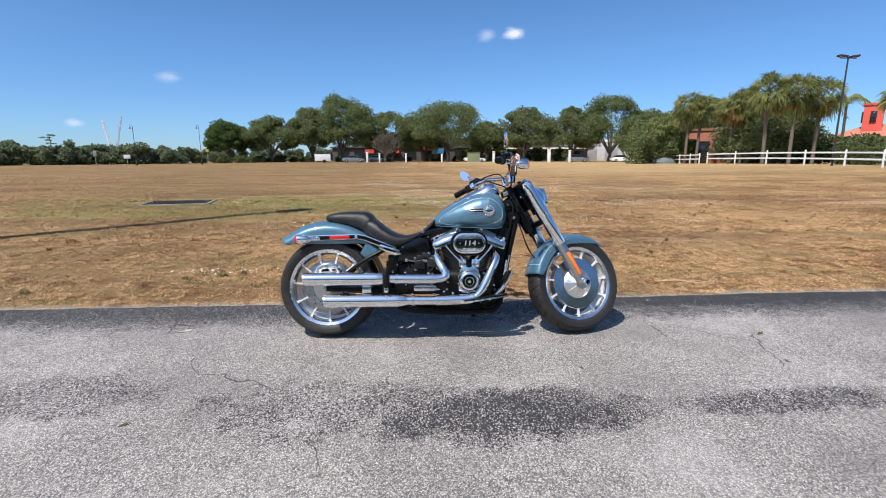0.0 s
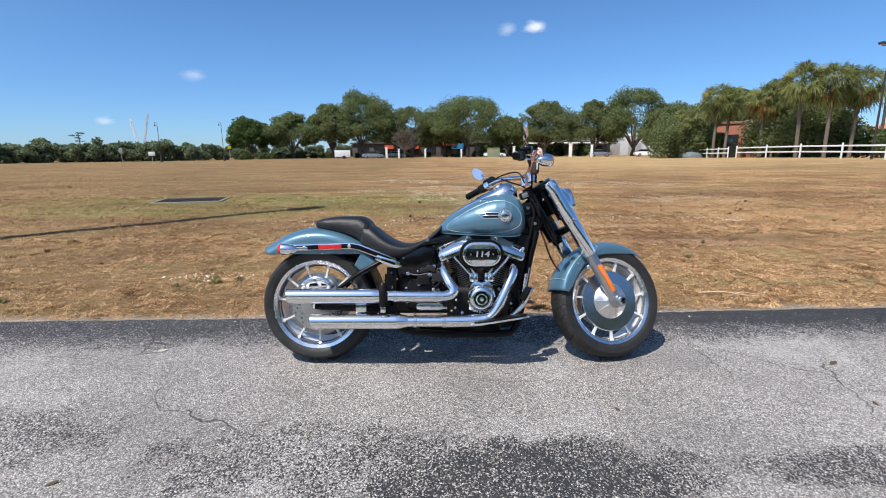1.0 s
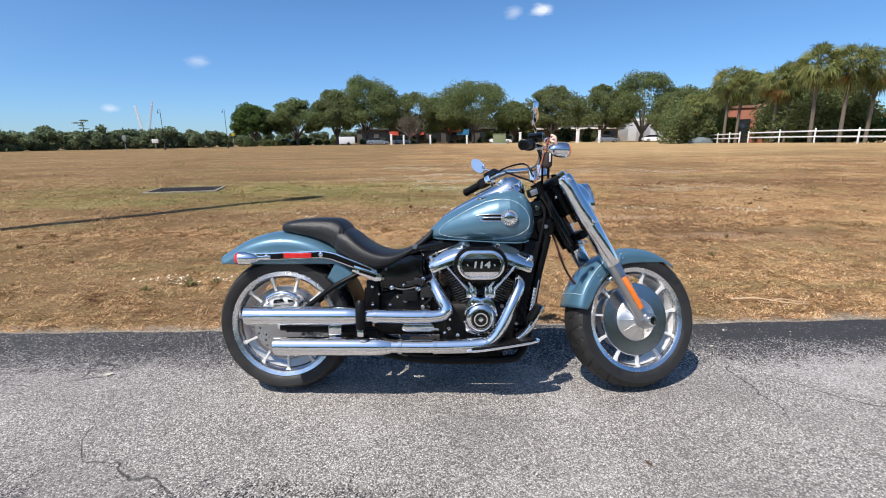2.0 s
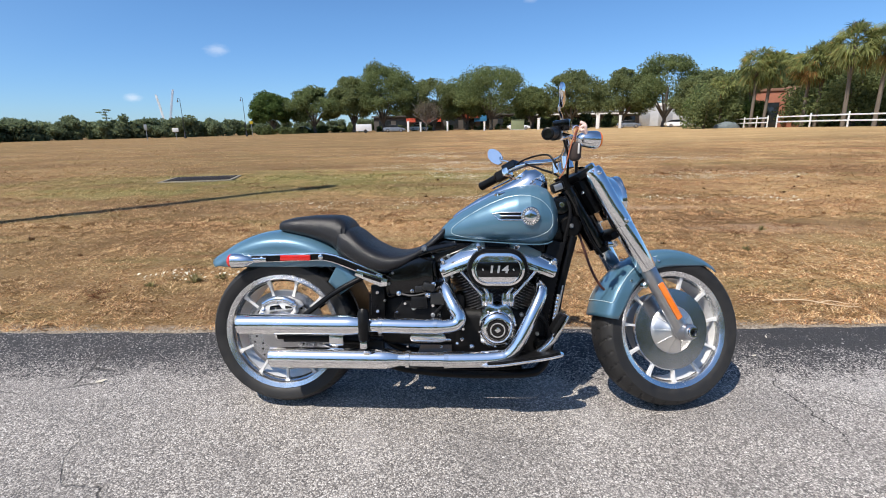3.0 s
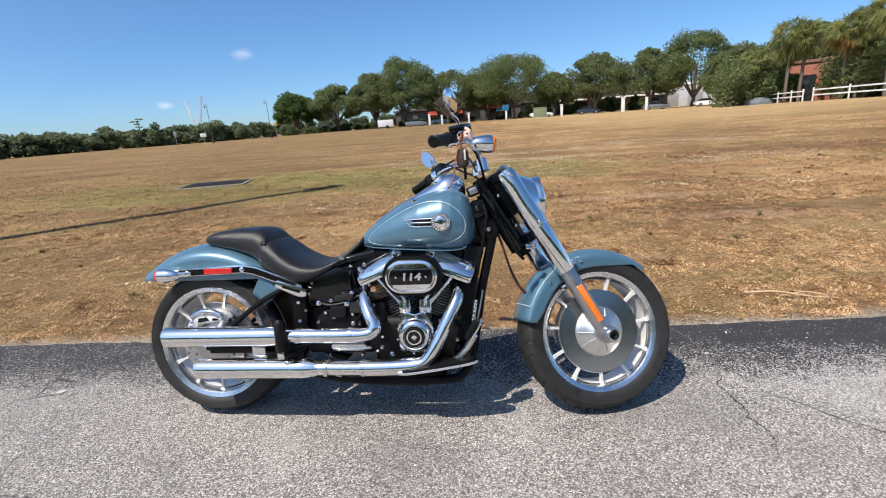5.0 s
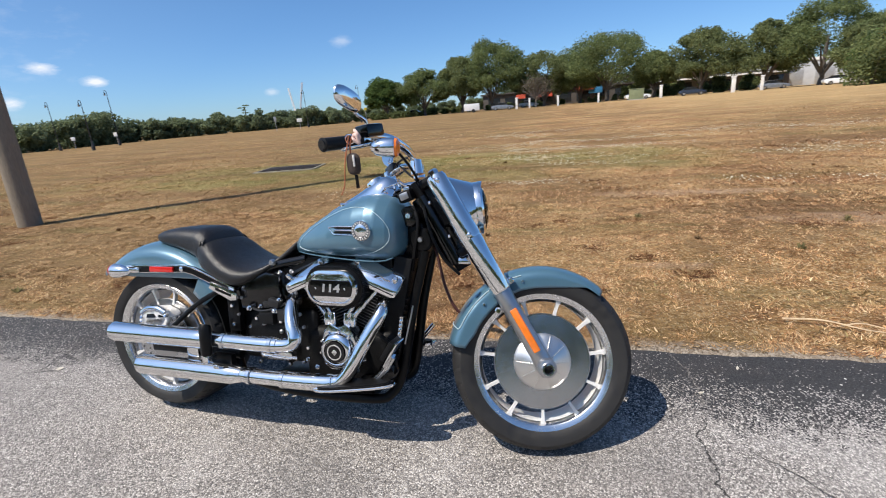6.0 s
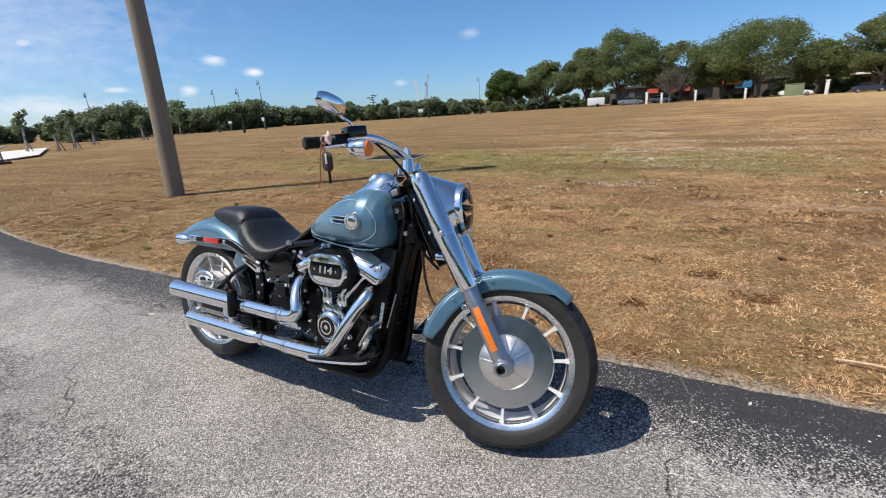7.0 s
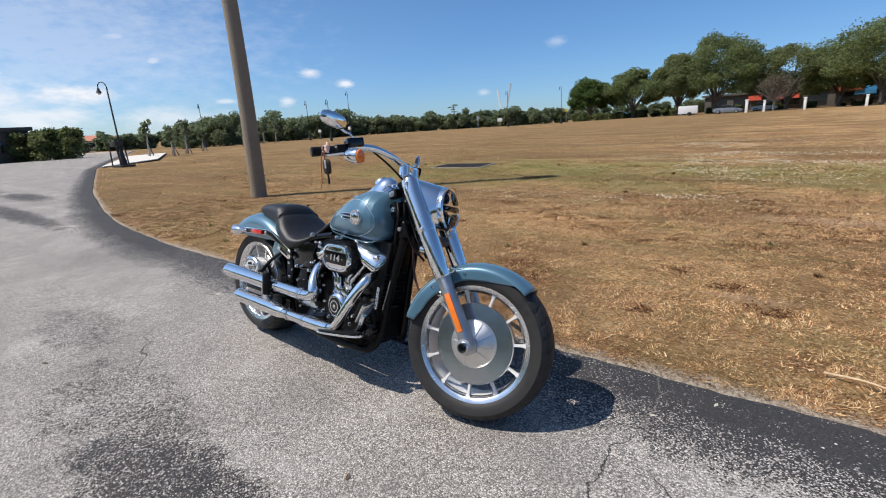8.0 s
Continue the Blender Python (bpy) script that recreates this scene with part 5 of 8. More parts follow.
def coral_house():
    ob = thing("coral_building", pose(54.7, 54.3, 0, 0, 0, -45), "coral red stucco building with tower and clay roof", "building")
    part("wall", box((12, 8, 3.2), (3.0, 4, 1.6), 0.04), CREAM_WALL, ob)
    part("eave", box((13.2, 9.2, 0.3), (3.0, 4, 3.25), 0.03), CORAL_WALL, ob)
    r = bmesh.new()
    pts = [(-3.8, -0.8, 3.4), (9.8, -0.8, 3.4), (9.8, 8.8, 3.4), (-3.8, 8.8, 3.4), (0.0, 4, 5.0), (6.0, 4, 5.0)]
    vv = [r.verts.new(p) for p in pts]
    for f in ((0, 1, 5, 4), (1, 2, 5), (2, 3, 4, 5), (3, 0, 4), (3, 2, 1, 0)):
        r.faces.new([vv[i] for i in f])
    part("roof", r, CLAY, ob, smooth=0)
    tw = part("tower", box((1.9, 1.9, 7.2), (0.4, 2.2, 3.6), 0.04), CORAL_WALL, ob, "square coral bell tower")
    part("cornice", box((2.15, 2.15, 0.3), (0.4, 2.2, 7.3), 0.03), CORAL_WALL, tw)
    part("opening", box((0.6, 0.2, 1.3), (0.4, 1.2, 5.8), 0.02), WINDOW, tw, "dark arched opening")
    part("opening", box((0.2, 0.6, 1.3), (-0.6, 2.2, 5.8), 0.02), WINDOW, tw, "dark arched opening")
    for x in (5.0, 7.5):
        window_on(ob, x, -0.02, 1.7, 1.4, 1.4)


def far_shed():
    ob = thing("brick_building", pose(-60.5, 10.4, 0, 0, 0, 8), "dark low brick building at the road's end", "building")
    part("wall", box((9, 11, 3.0), (-3, -2.5, 1.5), 0.04), DARK_WALL, ob)
    part("roof", box((9.6, 11.6, 0.35), (-3, -2.5, 3.1), 0.04), DARK_WALL, ob)
    for y in (-6, -3, 0):
        window_on(ob, 1.52, y, 1.5, 1.5, 1.2, "x")


shops(), warehouse(), terracotta_house(), coral_house(), far_shed()


def far_house(x, y, turn):
    ob = thing("far_house", pose(x, y, 0, 0, 0, turn), "far pale house with red hipped roof", "house", "far houses")
    part("wall", box((11, 8, 2.0), (0, 0, 1.0), 0.03), CREAM_WALL, ob)
    r = bmesh.new()
    vv = [r.verts.new(p) for p in ((-6, -4.5, 2.0), (6, -4.5, 2.0), (6, 4.5, 2.0), (-6, 4.5, 2.0), (-2.5, 0, 3.0), (2.5, 0, 3.0))]
    for f in ((0, 1, 5, 4), (1, 2, 5), (2, 3, 4, 5), (3, 0, 4), (3, 2, 1, 0)):
        r.faces.new([vv[i] for i in f])
    part("roof", r, CLAY, ob, smooth=0)
    for q in (-3, 0, 3):
        window_on(ob, q, -4.02, 1.1, 1.4, 1.0)


far_house(-113, 34, 70)


def hedge(x0, y0, x1, y1, h, w, seed, label):
    rng = np.random.default_rng(seed)
    n = int(math.hypot(x1 - x0, y1 - y0) * 700)
    t = rng.uniform(0, 1, n)
    nx, ny = -(y1 - y0), (x1 - x0)
    q = math.hypot(nx, ny)
    s = rng.uniform(-w / 2, w / 2, n)
    c = np.stack([x0 + (x1 - x0) * t + nx / q * s, y0 + (y1 - y0) * t + ny / q * s, h * rng.uniform(0, 1, n) ** 0.6], -1)
    v, f = leaf_quads(c, 0.11, rng)
    tagged(arrays("clipped_hedge", v, f, HEDGE_LEAF), label, "hedge", kind="stuff")


hedge(39.0, 41.5, 45.0, 31.5, 1.9, 0.9, 5, "clipped dark green hedge before the coral building")


# ---- lamps, masts, signs, posts ----
def street_lamp(x, y, height, turn, label, braces=False):
    ob = thing("street_lamp", pose(x, y, 0, 0, 0, turn), label, "street lamp", "street lamps round the field")
    part("base", lathe([(0.16, 0), (0.16, 0.35), (0.11, 0.5), (0.08, 0.9)], "Z", 12), STEEL_DARK, ob)
    part("pole", lathe([(0.046, 0.5), (0.032, height - 0.35)], "Z", 10), STEEL_DARK, ob)
    arc = [(0.18 - 0.18 * math.cos(a), 0, height - 0.38 + 0.26 * math.sin(a)) for a in np.linspace(0, math.pi * 1.0, 12)]
    part("arm", tube(arc, 0.025, 8), STEEL_DARK, ob, "curled lamp arm")
    hd = part("head", lathe([(0.02, 0.10), (0.045, 0.04), (0.10, -0.12), (0.125, -0.17), (0.10, -0.18)], "Z", 14, at=(0.36, 0, height - 0.46)), STEEL_DARK, ob, "bell-shaped lamp head")
    part("globe", lathe([(0.085, -0.17), (0.075, -0.23), (0.03, -0.26)], "Z", 12, at=(0.36, 0, height - 0.46)), LAMP_GLASS, hd)


street_lamp(-40.0, 72.7, 5.9, 175, "dark street lamp with bell head at the field's edge")
street_lamp(-33.9, 80.2, 6.3, 175, "dark street lamp with bell head at the field's edge")
street_lamp(-26.45, 10.65, 4.35, 250, "dark street lamp with curled arm beside the pale walk")
street_lamp(-52.3, 48.7, 6.6, 175, "dark street lamp before the woods")
street_lamp(-56.6, 44.6, 5.6, 175, "dark street lamp before the woods")
street_lamp(-43.4, 37.9, 4.8, 175, "thin dark street lamp in the field's corner")
street_lamp(-61, 31.4, 5.6, 170, "dark street lamp beyond the road bend")


def bench_stand():
    """Dark framed stand at the foot of the near street lamp."""
    ob = thing("litter_stand", pose(-26.6, 11.0, 0, 0, 0, 12), "dark metal litter stand beside the street lamp", "bin")
    part("bin", box((0.5, 0.4, 0.28), (0.0, -0.5, 1.2), 0.03), STEEL_DARK, ob)
    for sx in (-0.3, 0.3):
        for sy in (-0.7, -0.3):
            part("leg", tube([(sx * 1.3, sy, 0), (sx, sy, 1.05)], 0.035, 8), STEEL_DARK, ob)
    part("plinth", box((0.85, 0.7, 0.1), (0.1, -0.4, 0.06), 0.02), STEEL_DARK, ob)


bench_stand()


def young_tree(x, y, h, seed, lean):
    rng = np.random.default_rng(seed)
    ob = thing("young_tree", pose(x, y, 0), "young sparse tree held by timber stakes", "tree", "staked young trees")
    part("trunk", tube([(0, 0, 0), (lean, 0, h * 0.5), (lean * 0.6, 0, h)], [0.09, 0.07, 0.03], 7), PALE_TRUNK, ob)
    for s in (-1, 1):
        part("stake", tube([(s * 0.55, 0.1, 0), (s * 0.06 + lean * 0.7, 0, h * 0.42)], 0.035, 6), STEEL_DARK, ob)
    blobs = [((rng.normal(0, 0.22) + lean * 0.6, rng.normal(0, 0.22), h * rng.uniform(0.55, 1.02)), (0.26, 0.26, 0.26)) for k in range(9)]
    v, f = leaf_quads(crown_points(blobs, 38, rng), 0.12, rng)
    arrays("crown", v, f, WOOD_LEAF).parent = ob


PALE_TRUNK = make_bark("pale_trunk", (0.22, 0.20, 0.17), (0.42, 0.39, 0.35))
for k, (x, y, h, ln) in enumerate(((-40.3, 17.0, 2.7, 0.15), (-38.6, 18.2, 2.4, -0.2), (-41.5, 20.5, 2.6, 0.1), (-46, 24.0, 2.3, 0.15), (-48, 29.5, 2.4, -0.1), (-58, 38, 2.9, 0.1), (-57.5, 39.5, 2.6, 0.2))):
    young_tree(x, y, h, 300 + k, ln)


def area_light_pole():
    ob = thing("light_pole", pose(33.0, 35.2, 0.2), "tall brown light pole with two flat floodlight heads", "lamp post")
    part("pole", lathe([(0.085, -0.3), (0.05, 8.2)], "Z", 10), STEEL_DARK, ob)
    part("crossarm", box((1.3, 0.08, 0.08), (0, 0, 8.2), 0.01), STEEL_DARK, ob)
    for s in (-1, 1):
        hd = part("head", box((0.62, 0.42, 0.16), (s * 0.48, 0, 8.32), 0.04, pose(0, 0, 0, 0, s * -8, 0)), STEEL_DARK, ob)
        part("diffuser", box((0.46, 0.30, 0.03), (s * 0.48, 0, 8.225), 0.005, pose(0, 0, 0, 0, s * -8, 0)), LAMP_GLASS, hd)


area_light_pole()


def crane_mast(x, y, z, dx, mat, label):
    ob = thing("crane_jib", pose(x, y, 0), label, "crane", "far crane jibs")
    bm = bmesh.new()
    for sx, sy in ((-0.3, -0.3), (0.3, -0.3), (0.3, 0.3), (-0.3, 0.3)):
        tube([(sx, sy, 0), (dx + sx * 0.8, sy * 0.8, z)], 0.10, 5, bm)
    for k in range(12):
        a, b = k / 12, (k + 1) / 12
        s = 1 if k % 2 else -1
        tube([(dx * a + s * 0.3, -0.3, z * a), (dx * b - s * 0.3, -0.3, z * b)], 0.05, 4, bm)
    part("lattice", bm, mat, ob)


PALE_STEEL = simple("pale_crane_paint", (0.60, 0.64, 0.70), 0.5, 0, 0.05, 5)
crane_mast(-126.5, 213.8, 16.4, -3.0, WHITE_PAINT, "far white crane jib above the woods")
crane_mast(-127.5, 216, 18.6, 4.6, PALE_STEEL, "far grey slanting crane jib")


def road_sign(x, y, h, w, hh, mat, label):
    ob = thing("road_sign", pose(x, y, 0, 0, 0, 20), label, "sign", "road signs")
    part("sign_post", lathe([(0.04, 0), (0.04, h)], "Z", 8), STEEL_GALV, ob)
    part("sign_plate", box((w, 0.03, hh), (0, -0.05, h - hh / 2), 0.008), mat, ob)


road_sign(-39.9, 63.5, 2.0, 0.35, 0.7, STEEL_GALV, "back of a plain grey road sign")
road_sign(-37.0, 65.2, 1.5, 0.75, 0.5, WHITE_PAINT, "blank white board on a post")
road_sign(-32, 78, 2.4, 0.45, 0.45, YELLOW, "yellow warning sign before the trees")
road_sign(-54, 50, 1.6, 0.5, 0.5, WHITE_PAINT, "small white sign by the woods")
road_sign(-56, 46, 1.4, 0.5, 0.4, WHITE_PAINT, "small white sign by the woods")


def white_post(x, y, h, w):
    ob = thing("gate_post", pose(x, y, 0), "tall square white stucco gate post with cap", "post", "white posts along the far road")
    part("shaft", box((w * 0.8, w * 0.8, h), (0, 0, h / 2), 0.03), WHITE_WALL, ob)
    part("capstone", box((w, w, 0.2), (0, 0, h + 0.1), 0.03), WHITE_WALL, ob)


for x, y, h, w in ((-8.8, 98.5, 2.5, 0.75), (-6.3, 98.5, 2.1, 0.6), (-0.9, 98.6, 2.2, 0.65), (6.5, 98.4, 2.0, 0.6), (17.1, 97.2, 2.6, 0.8), (27.9, 94.6, 3.1, 1.0), (31.7, 93.3, 2.8, 0.7)):
    white_post(x, y, h * 0.78, w * 0.68)


# ---- vehicles ----
def car(x, y, turn, mat, label, L=4.5, H=1.45):
    ob = thing("parked_car", pose(x, y, 0, 0, 0, turn), label, "car", "cars at the field's end")
    W = 0.88
    prof = [(-L / 2, 0.45, 0.78), (-L / 2 + 0.25, 0.28, 0.95), (-1.2, 0.24, 1.0), (0.7, 0.24, 0.98), (L / 2 - 0.3, 0.26, 0.80), (L / 2, 0.4, 0.62)]
    rings = []
    for px, z0, z1 in prof:
        w = W * (0.9 if abs(px) > L / 2 - 0.1 else 1.0)
        rings.append([(px, -w, z0), (px, -w * 1.02, (z0 + z1) / 2), (px, -w * 0.92, z1), (px, w * 0.92, z1), (px, w * 1.02, (z0 + z1) / 2), (px, w, z0)])
    part("body", loft(rings), mat, ob)
    cab = [(-L / 2 + 0.45, 0.97, 0.80), (-0.9, H, 0.62), (0.25, H, 0.62), (1.1, 0.97, 0.78)]
    rings = [[(px, -w, z - 0.02), (px, w, z - 0.02), (px, w * 1.0, 0.9), (px, -w * 1.0, 0.9)] for px, z, w in cab]
    part("glasshouse", loft(rings), WINDOW, ob, "dark car windows", smooth=20)
    part("roof", box((1.35, 1.22, 0.06), (-0.32, 0, H), 0.025), mat, ob)
    for sx in (-L / 2 + 0.85, L / 2 - 0.9):
        for sy in (-0.8, 0.8):
            wh = part("wheel", lathe([(0.02, -0.1), (0.30, -0.1), (0.33, -0.05), (0.33, 0.05), (0.30, 0.1), (0.02, 0.1)], "Y", 20, at=(sx, sy, 0.33)), RUBBER, ob)
            part("hubcap", lathe([(0.01, -0.115), (0.2, -0.11), (0.21, 0.11), (0.01, 0.115)], "Y", 14, at=(sx, sy, 0.33)), ALU, wh)


car(43.6, 95.8, -8, CAR_WHITE, "white saloon car parked by the far road")
car(13.6, 100.5, 5, CAR_WHITE, "white car parked under oaks")
car(-11.8, 100.5, 3, CAR_GREY, "grey car parked under oaks")
car(-8.0, 118.0, 3, CAR_WHITE, "pale car parked near the shops")
car(22.8, 100.0, -5, CAR_DARK, "dark car parked under oaks")
car(35.0, 98.0, -10, CAR_GREY, "grey car parked near the warehouse")
car(-34.0, 112.0, 10, CAR_WHITE, "white car beyond the first trees")


def box_trailer():
    ob = thing("box_trailer", pose(-17.6, 97.8, 0, 0, 0, 6), "white enclosed box trailer at the field's end", "trailer")
    part("body", box((3.1, 1.7, 1.35), (0, 0, 1.02), 0.06), CAR_WHITE, ob)
    part("drawbar", box((1.0, 0.12, 0.12), (-1.9, 0, 0.45), 0.02), STEEL_DARK, ob)
    for s in (-1, 1):
        part("wheel", lathe([(0.05, -0.1), (0.33, -0.1), (0.33, 0.1), (0.05, 0.1)], "Y", 18, at=(0.3, s * 0.80, 0.33)), RUBBER, ob)


box_trailer()


def cabinet_box():
    ob = thing("utility_cabinet", pose(13.0, 97.5, 0), "olive green utility cabinet on a pad", "cabinet")
    part("body", box((2.4, 1.4, 1.8), (0, 0, 0.95), 0.06), GREEN_BOX, ob)
    part("lid", box((2.5, 1.5, 0.12), (0, 0, 1.9), 0.03), GREEN_BOX, ob)
    part("pad", box((2.9, 1.9, 0.14), (0, 0, 0.05), 0.02), CONCRETE, ob)


cabinet_box()


def covered_heap():
    ob = thing("covered_heap", pose(32.3, 58.6, float(field_z(np.array(32.3), np.array(58.6)))), "low grey covered heap beside the white fence", "heap")
    b = bmesh.new()
    bmesh.ops.create_icosphere(b, subdivisions=3, radius=1.0)
    for v in b.verts:
        v.co = Vector((v.co.x * 1.5, v.co.y * 0.7, max(0.0, v.co.z) * 0.75)) * (1 + 0.12 * noise.noise(v.co * 2))
    part("cover", b, BLUE_CAR, ob)


covered_heap()


# ---- the motorcycle; x forward from the rear axle, y to its left, z up, before it leans on its stand ----
LEAN_DEG, STEER_DEG, YAW_DEG = 9.5, 17.5, -2.5
bike = thing("motorcycle", pose(-0.546, 3.058, 0.0, -LEAN_DEG, 0, YAW_DEG), "teal blue cruiser motorcycle with chrome exhausts leaning on its stand", "motorcycle")
ZC = 0.328                     # height of both axles
WB = 1.655                     # wheelbase
TRAIL, RAKE = 0.104, radians(30)
UP_AXIS = Vector((-math.sin(RAKE), 0, math.cos(RAKE)))
PIVOT = Vector((WB + TRAIL, 0, 0))
STEER = Matrix.Translation(PIVOT) @ Matrix.Rotation(radians(STEER_DEG), 4, UP_AXIS) @ Matrix.Translation(-PIVOT)


def bolt(x, y, z, r=0.008, parent=None, mat=None, xf=None, h=0.008):
    return part("bolt", lathe([(r, 0.004), (r, -h * 0.6), (r * 0.7, -h), (0.001, -h)], "Y", 8, at=(x, y, z)), mat or CHROME, parent or bike, xf=xf)


def make_tyre(r, hw, tread):
    """Tyre with shallow slanted grooves in the tread."""
    prof = []
    for i in range(33):
        q = -1 + i / 16.0
        y = hw * math.sin(q * math.pi * 0.5) if abs(q) < 1 else hw * q
        t = abs(y) / hw
        rr = r - 0.0 - (r - 0.292) * t ** 3.4 * 0.95
        prof.append((rr, y))
    prof = [(0.238, -hw * 0.80), (0.25, -hw * 0.90), (0.268, -hw * 0.985)] + prof[1:-1] + [(0.268, hw * 0.985), (0.25, hw * 0.90), (0.238, hw * 0.80), (0.238, 0), (0.238, -hw * 0.80)]
    segs = 264
    rings = []
    for rr, y in prof:
        ring = []
        for k in range(segs):
            a = 2 * math.pi * k / segs
            cut = 0.0
            if rr > 0.30 and abs(y) < hw * 0.93:
                ph = (a * tread / (2 * math.pi) + (0.5 if y > 0 else 0.0) + 2.2 * abs(y) / hw * 0.35) % 1.0
                if ph < 0.10 and abs(y) > hw * 0.12:
                    cut = 0.006
            ring.append(((rr - cut) * math.cos(a), y, (rr - cut) * math.sin(a)))
        rings.append(ring)
    return loft(rings, False, True)


def wheel(name, x, hw, rad, xf, label, rim_hw, spoke_y):
    at = (x, 0, ZC)
    M = Matrix.Translation(at)
    full = xf @ M
    k = rim_hw
    rim = lathe([(0.236, -k * 0.84), (0.252, -k * 0.94), (0.2535, -k), (0.249, -k * 1.045), (0.2305, -k * 0.985), (0.2265, -k * 0.94), (0.2215, -k * 0.72), (0.2165, -k * 0.3), (0.2165, k * 0.3), (0.2215, k * 0.72), (0.2265, k * 0.94), (0.2305, k * 0.985), (0.249, k * 1.045), (0.2535, k), (0.252, k * 0.94), (0.236, k * 0.84), (0.236, -k * 0.84)], "Y", 96, cap=False)
    w = part(name, rim, RIM_FACE, bike, label, full, 30)
    part("barrel", lathe([(0.2160, -k * 0.70), (0.2140, -k * 0.4), (0.2135, k * 0.6), (0.2160, k * 0.8)], "Y", 72, cap=False), CAST, w, "pale cast inner rim", full, 40)
    part("tyre", make_tyre(rad, hw, 34), RUBBER, w, "black rubber tyre with slanted grooves", full, 35)
    for i in range(11):
        a = -radians(9) - 2 * math.pi * i / 11
        rot = Matrix.Rotation(a, 4, "Y")
        b = loft([[(r, spoke_y - 0.006 + q * 0.5, -t), (r, spoke_y - 0.006 + q * 0.5, t), (r, spoke_y + 0.010, t), (r, spoke_y + 0.010, -t)]
                  for r, t, q in ((0.150, 0.0070, 0.004), (0.172, 0.0052, 0.0), (0.190, 0.0046, -0.002), (0.210, 0.0054, -0.005), (0.2235, 0.0100, -0.008))])
        part("spoke", b, CAST, w, "", full @ rot, 20)
    return w, full


# -- front wheel --
fw, FW = wheel("front_wheel", WB, 0.079, 0.3245, STEER, "silver machined front wheel with disc-like centre", 0.066, -0.042)
part("wheel_disc", lathe([(0.120, 0.012), (0.172, 0.010), (0.1735, -0.004), (0.170, -0.010), (0.100, -0.0125), (0.0985, -0.006), (0.05, -0.004)], "Y", 80, at=(0, -0.042, 0), cap=False), DISC, fw, "flat brushed steel disc", FW, 25)
hubp = lathe([(0.104, 0.006), (0.1045, -0.009), (0.101, -0.016), (0.092, -0.022), (0.074, -0.030), (0.056, -0.039), (0.044, -0.047), (0.036, -0.052), (0.001, -0.052)], "Y", 48, at=(0, -0.042, 0), cap=False)
part("hub", hubp, HUB_METAL, fw, "cast silver hub with ribs", FW, 30)
for i in range(10):
    rb = loft([[(r, y, -0.0018), (r, y, 0.0018), (r, y + 0.012, 0.0030), (r, y + 0.012, -0.0030)] for r, y in ((0.040, -0.0985), (0.058, -0.0845), (0.076, -0.0755), (0.097, -0.0640))])
    part("hub_rib", rb, HUB_METAL, fw, "", FW @ Matrix.Rotation(2 * math.pi * i / 10, 4, "Y"), 20)
part("brake_disc", lathe([(0.10, 0.052), (0.150, 0.052), (0.150, 0.058), (0.10, 0.058), (0.10, 0.052)], "Y", 48, cap=False), DISC, fw, "steel brake disc", FW, 20)
part("inner_hub", lathe([(0.15, -0.03), (0.11, 0.0), (0.06, 0.03), (0.03, 0.06), (0.001, 0.06)], "Y", 40, cap=False), CAST, fw, "", FW)

# -- rear wheel --
rw, RW = wheel("rear_wheel", 0.0, 0.121, 0.3255, Matrix.Identity(4), "silver machined wide rear wheel", 0.108, -0.078)
part("wheel_disc", lathe([(0.06, -0.05), (0.150, -0.062), (0.178, -0.066), (0.1785, -0.076), (0.175, -0.080), (0.12, -0.086), (0.05, -0.090), (0.001, -0.090)], "Y", 64, cap=False), DARK_DISC, rw, "dull silver wheel centre", RW, 25)
part("brake_disc", lathe([(0.088, -0.104), (0.146, -0.104), (0.147, -0.107), (0.146, -0.110), (0.088, -0.110), (0.088, -0.104)], "Y", 64, cap=False), DISC, rw, "drilled steel brake disc", RW, 20)
part("disc_carrier", lathe([(0.02, -0.10), (0.09, -0.104), (0.092, -0.112), (0.07, -0.115), (0.05, -0.125), (0.001, -0.125)], "Y", 32, cap=False), ALU, rw, "", RW)
# black dots on the disc face paint the shade in its drilled holes
for i in range(36):
    a, q = 2 * math.pi * i / 36, (0.104, 0.119, 0.134)[i % 3]
    part("hole_shade_dot", lathe([(0.0045, -0.1105), (0.0042, -0.1112), (0.001, -0.1112)], "Y", 8, at=(q * math.cos(a), 0, ZC + q * math.sin(a))), BLACK, rw)
cal = part("brake_caliper", plate([(-0.088, 0.415), (-0.066, 0.452), (-0.030, 0.476), (0.03, 0.480), (0.078, 0.462), (0.092, 0.442), (0.05, 0.432), (-0.03, 0.424), (-0.05, 0.404)], -0.158, -0.085, 0.012), CAST, bike, "polished rear brake caliper")
part("caliper_bridge", tube(smooth_path([(-0.060, -0.150, 0.455), (-0.02, -0.152, 0.476), (0.03, -0.152, 0.478), (0.072, -0.150, 0.460)], 5), 0.015, 12), CHROME_SOFT, cal)
part("caliper_arm", tube(smooth_path([(0.0, -0.140, 0.352), (0.03, -0.142, 0.385), (0.068, -0.145, 0.418), (0.080, -0.146, 0.448)], 5), [0.016] * 6 + [0.012] * 10, 10), CAST, cal)
part("caliper_arm", tube(smooth_path([(0.0, -0.140, 0.352), (-0.03, -0.142, 0.380), (-0.055, -0.145, 0.408), (-0.066, -0.146, 0.432)], 5), [0.016] * 6 + [0.012] * 10, 10), CAST, cal)
# black plates laid on the caliper paint the shade of its openings
part("caliper_shade_plate", plate([(-0.034, 0.434), (-0.028, 0.452), (0.010, 0.456), (0.022, 0.440)], -0.1605, -0.150, 0.002), BLACK, cal, "black plate for a shaded opening")
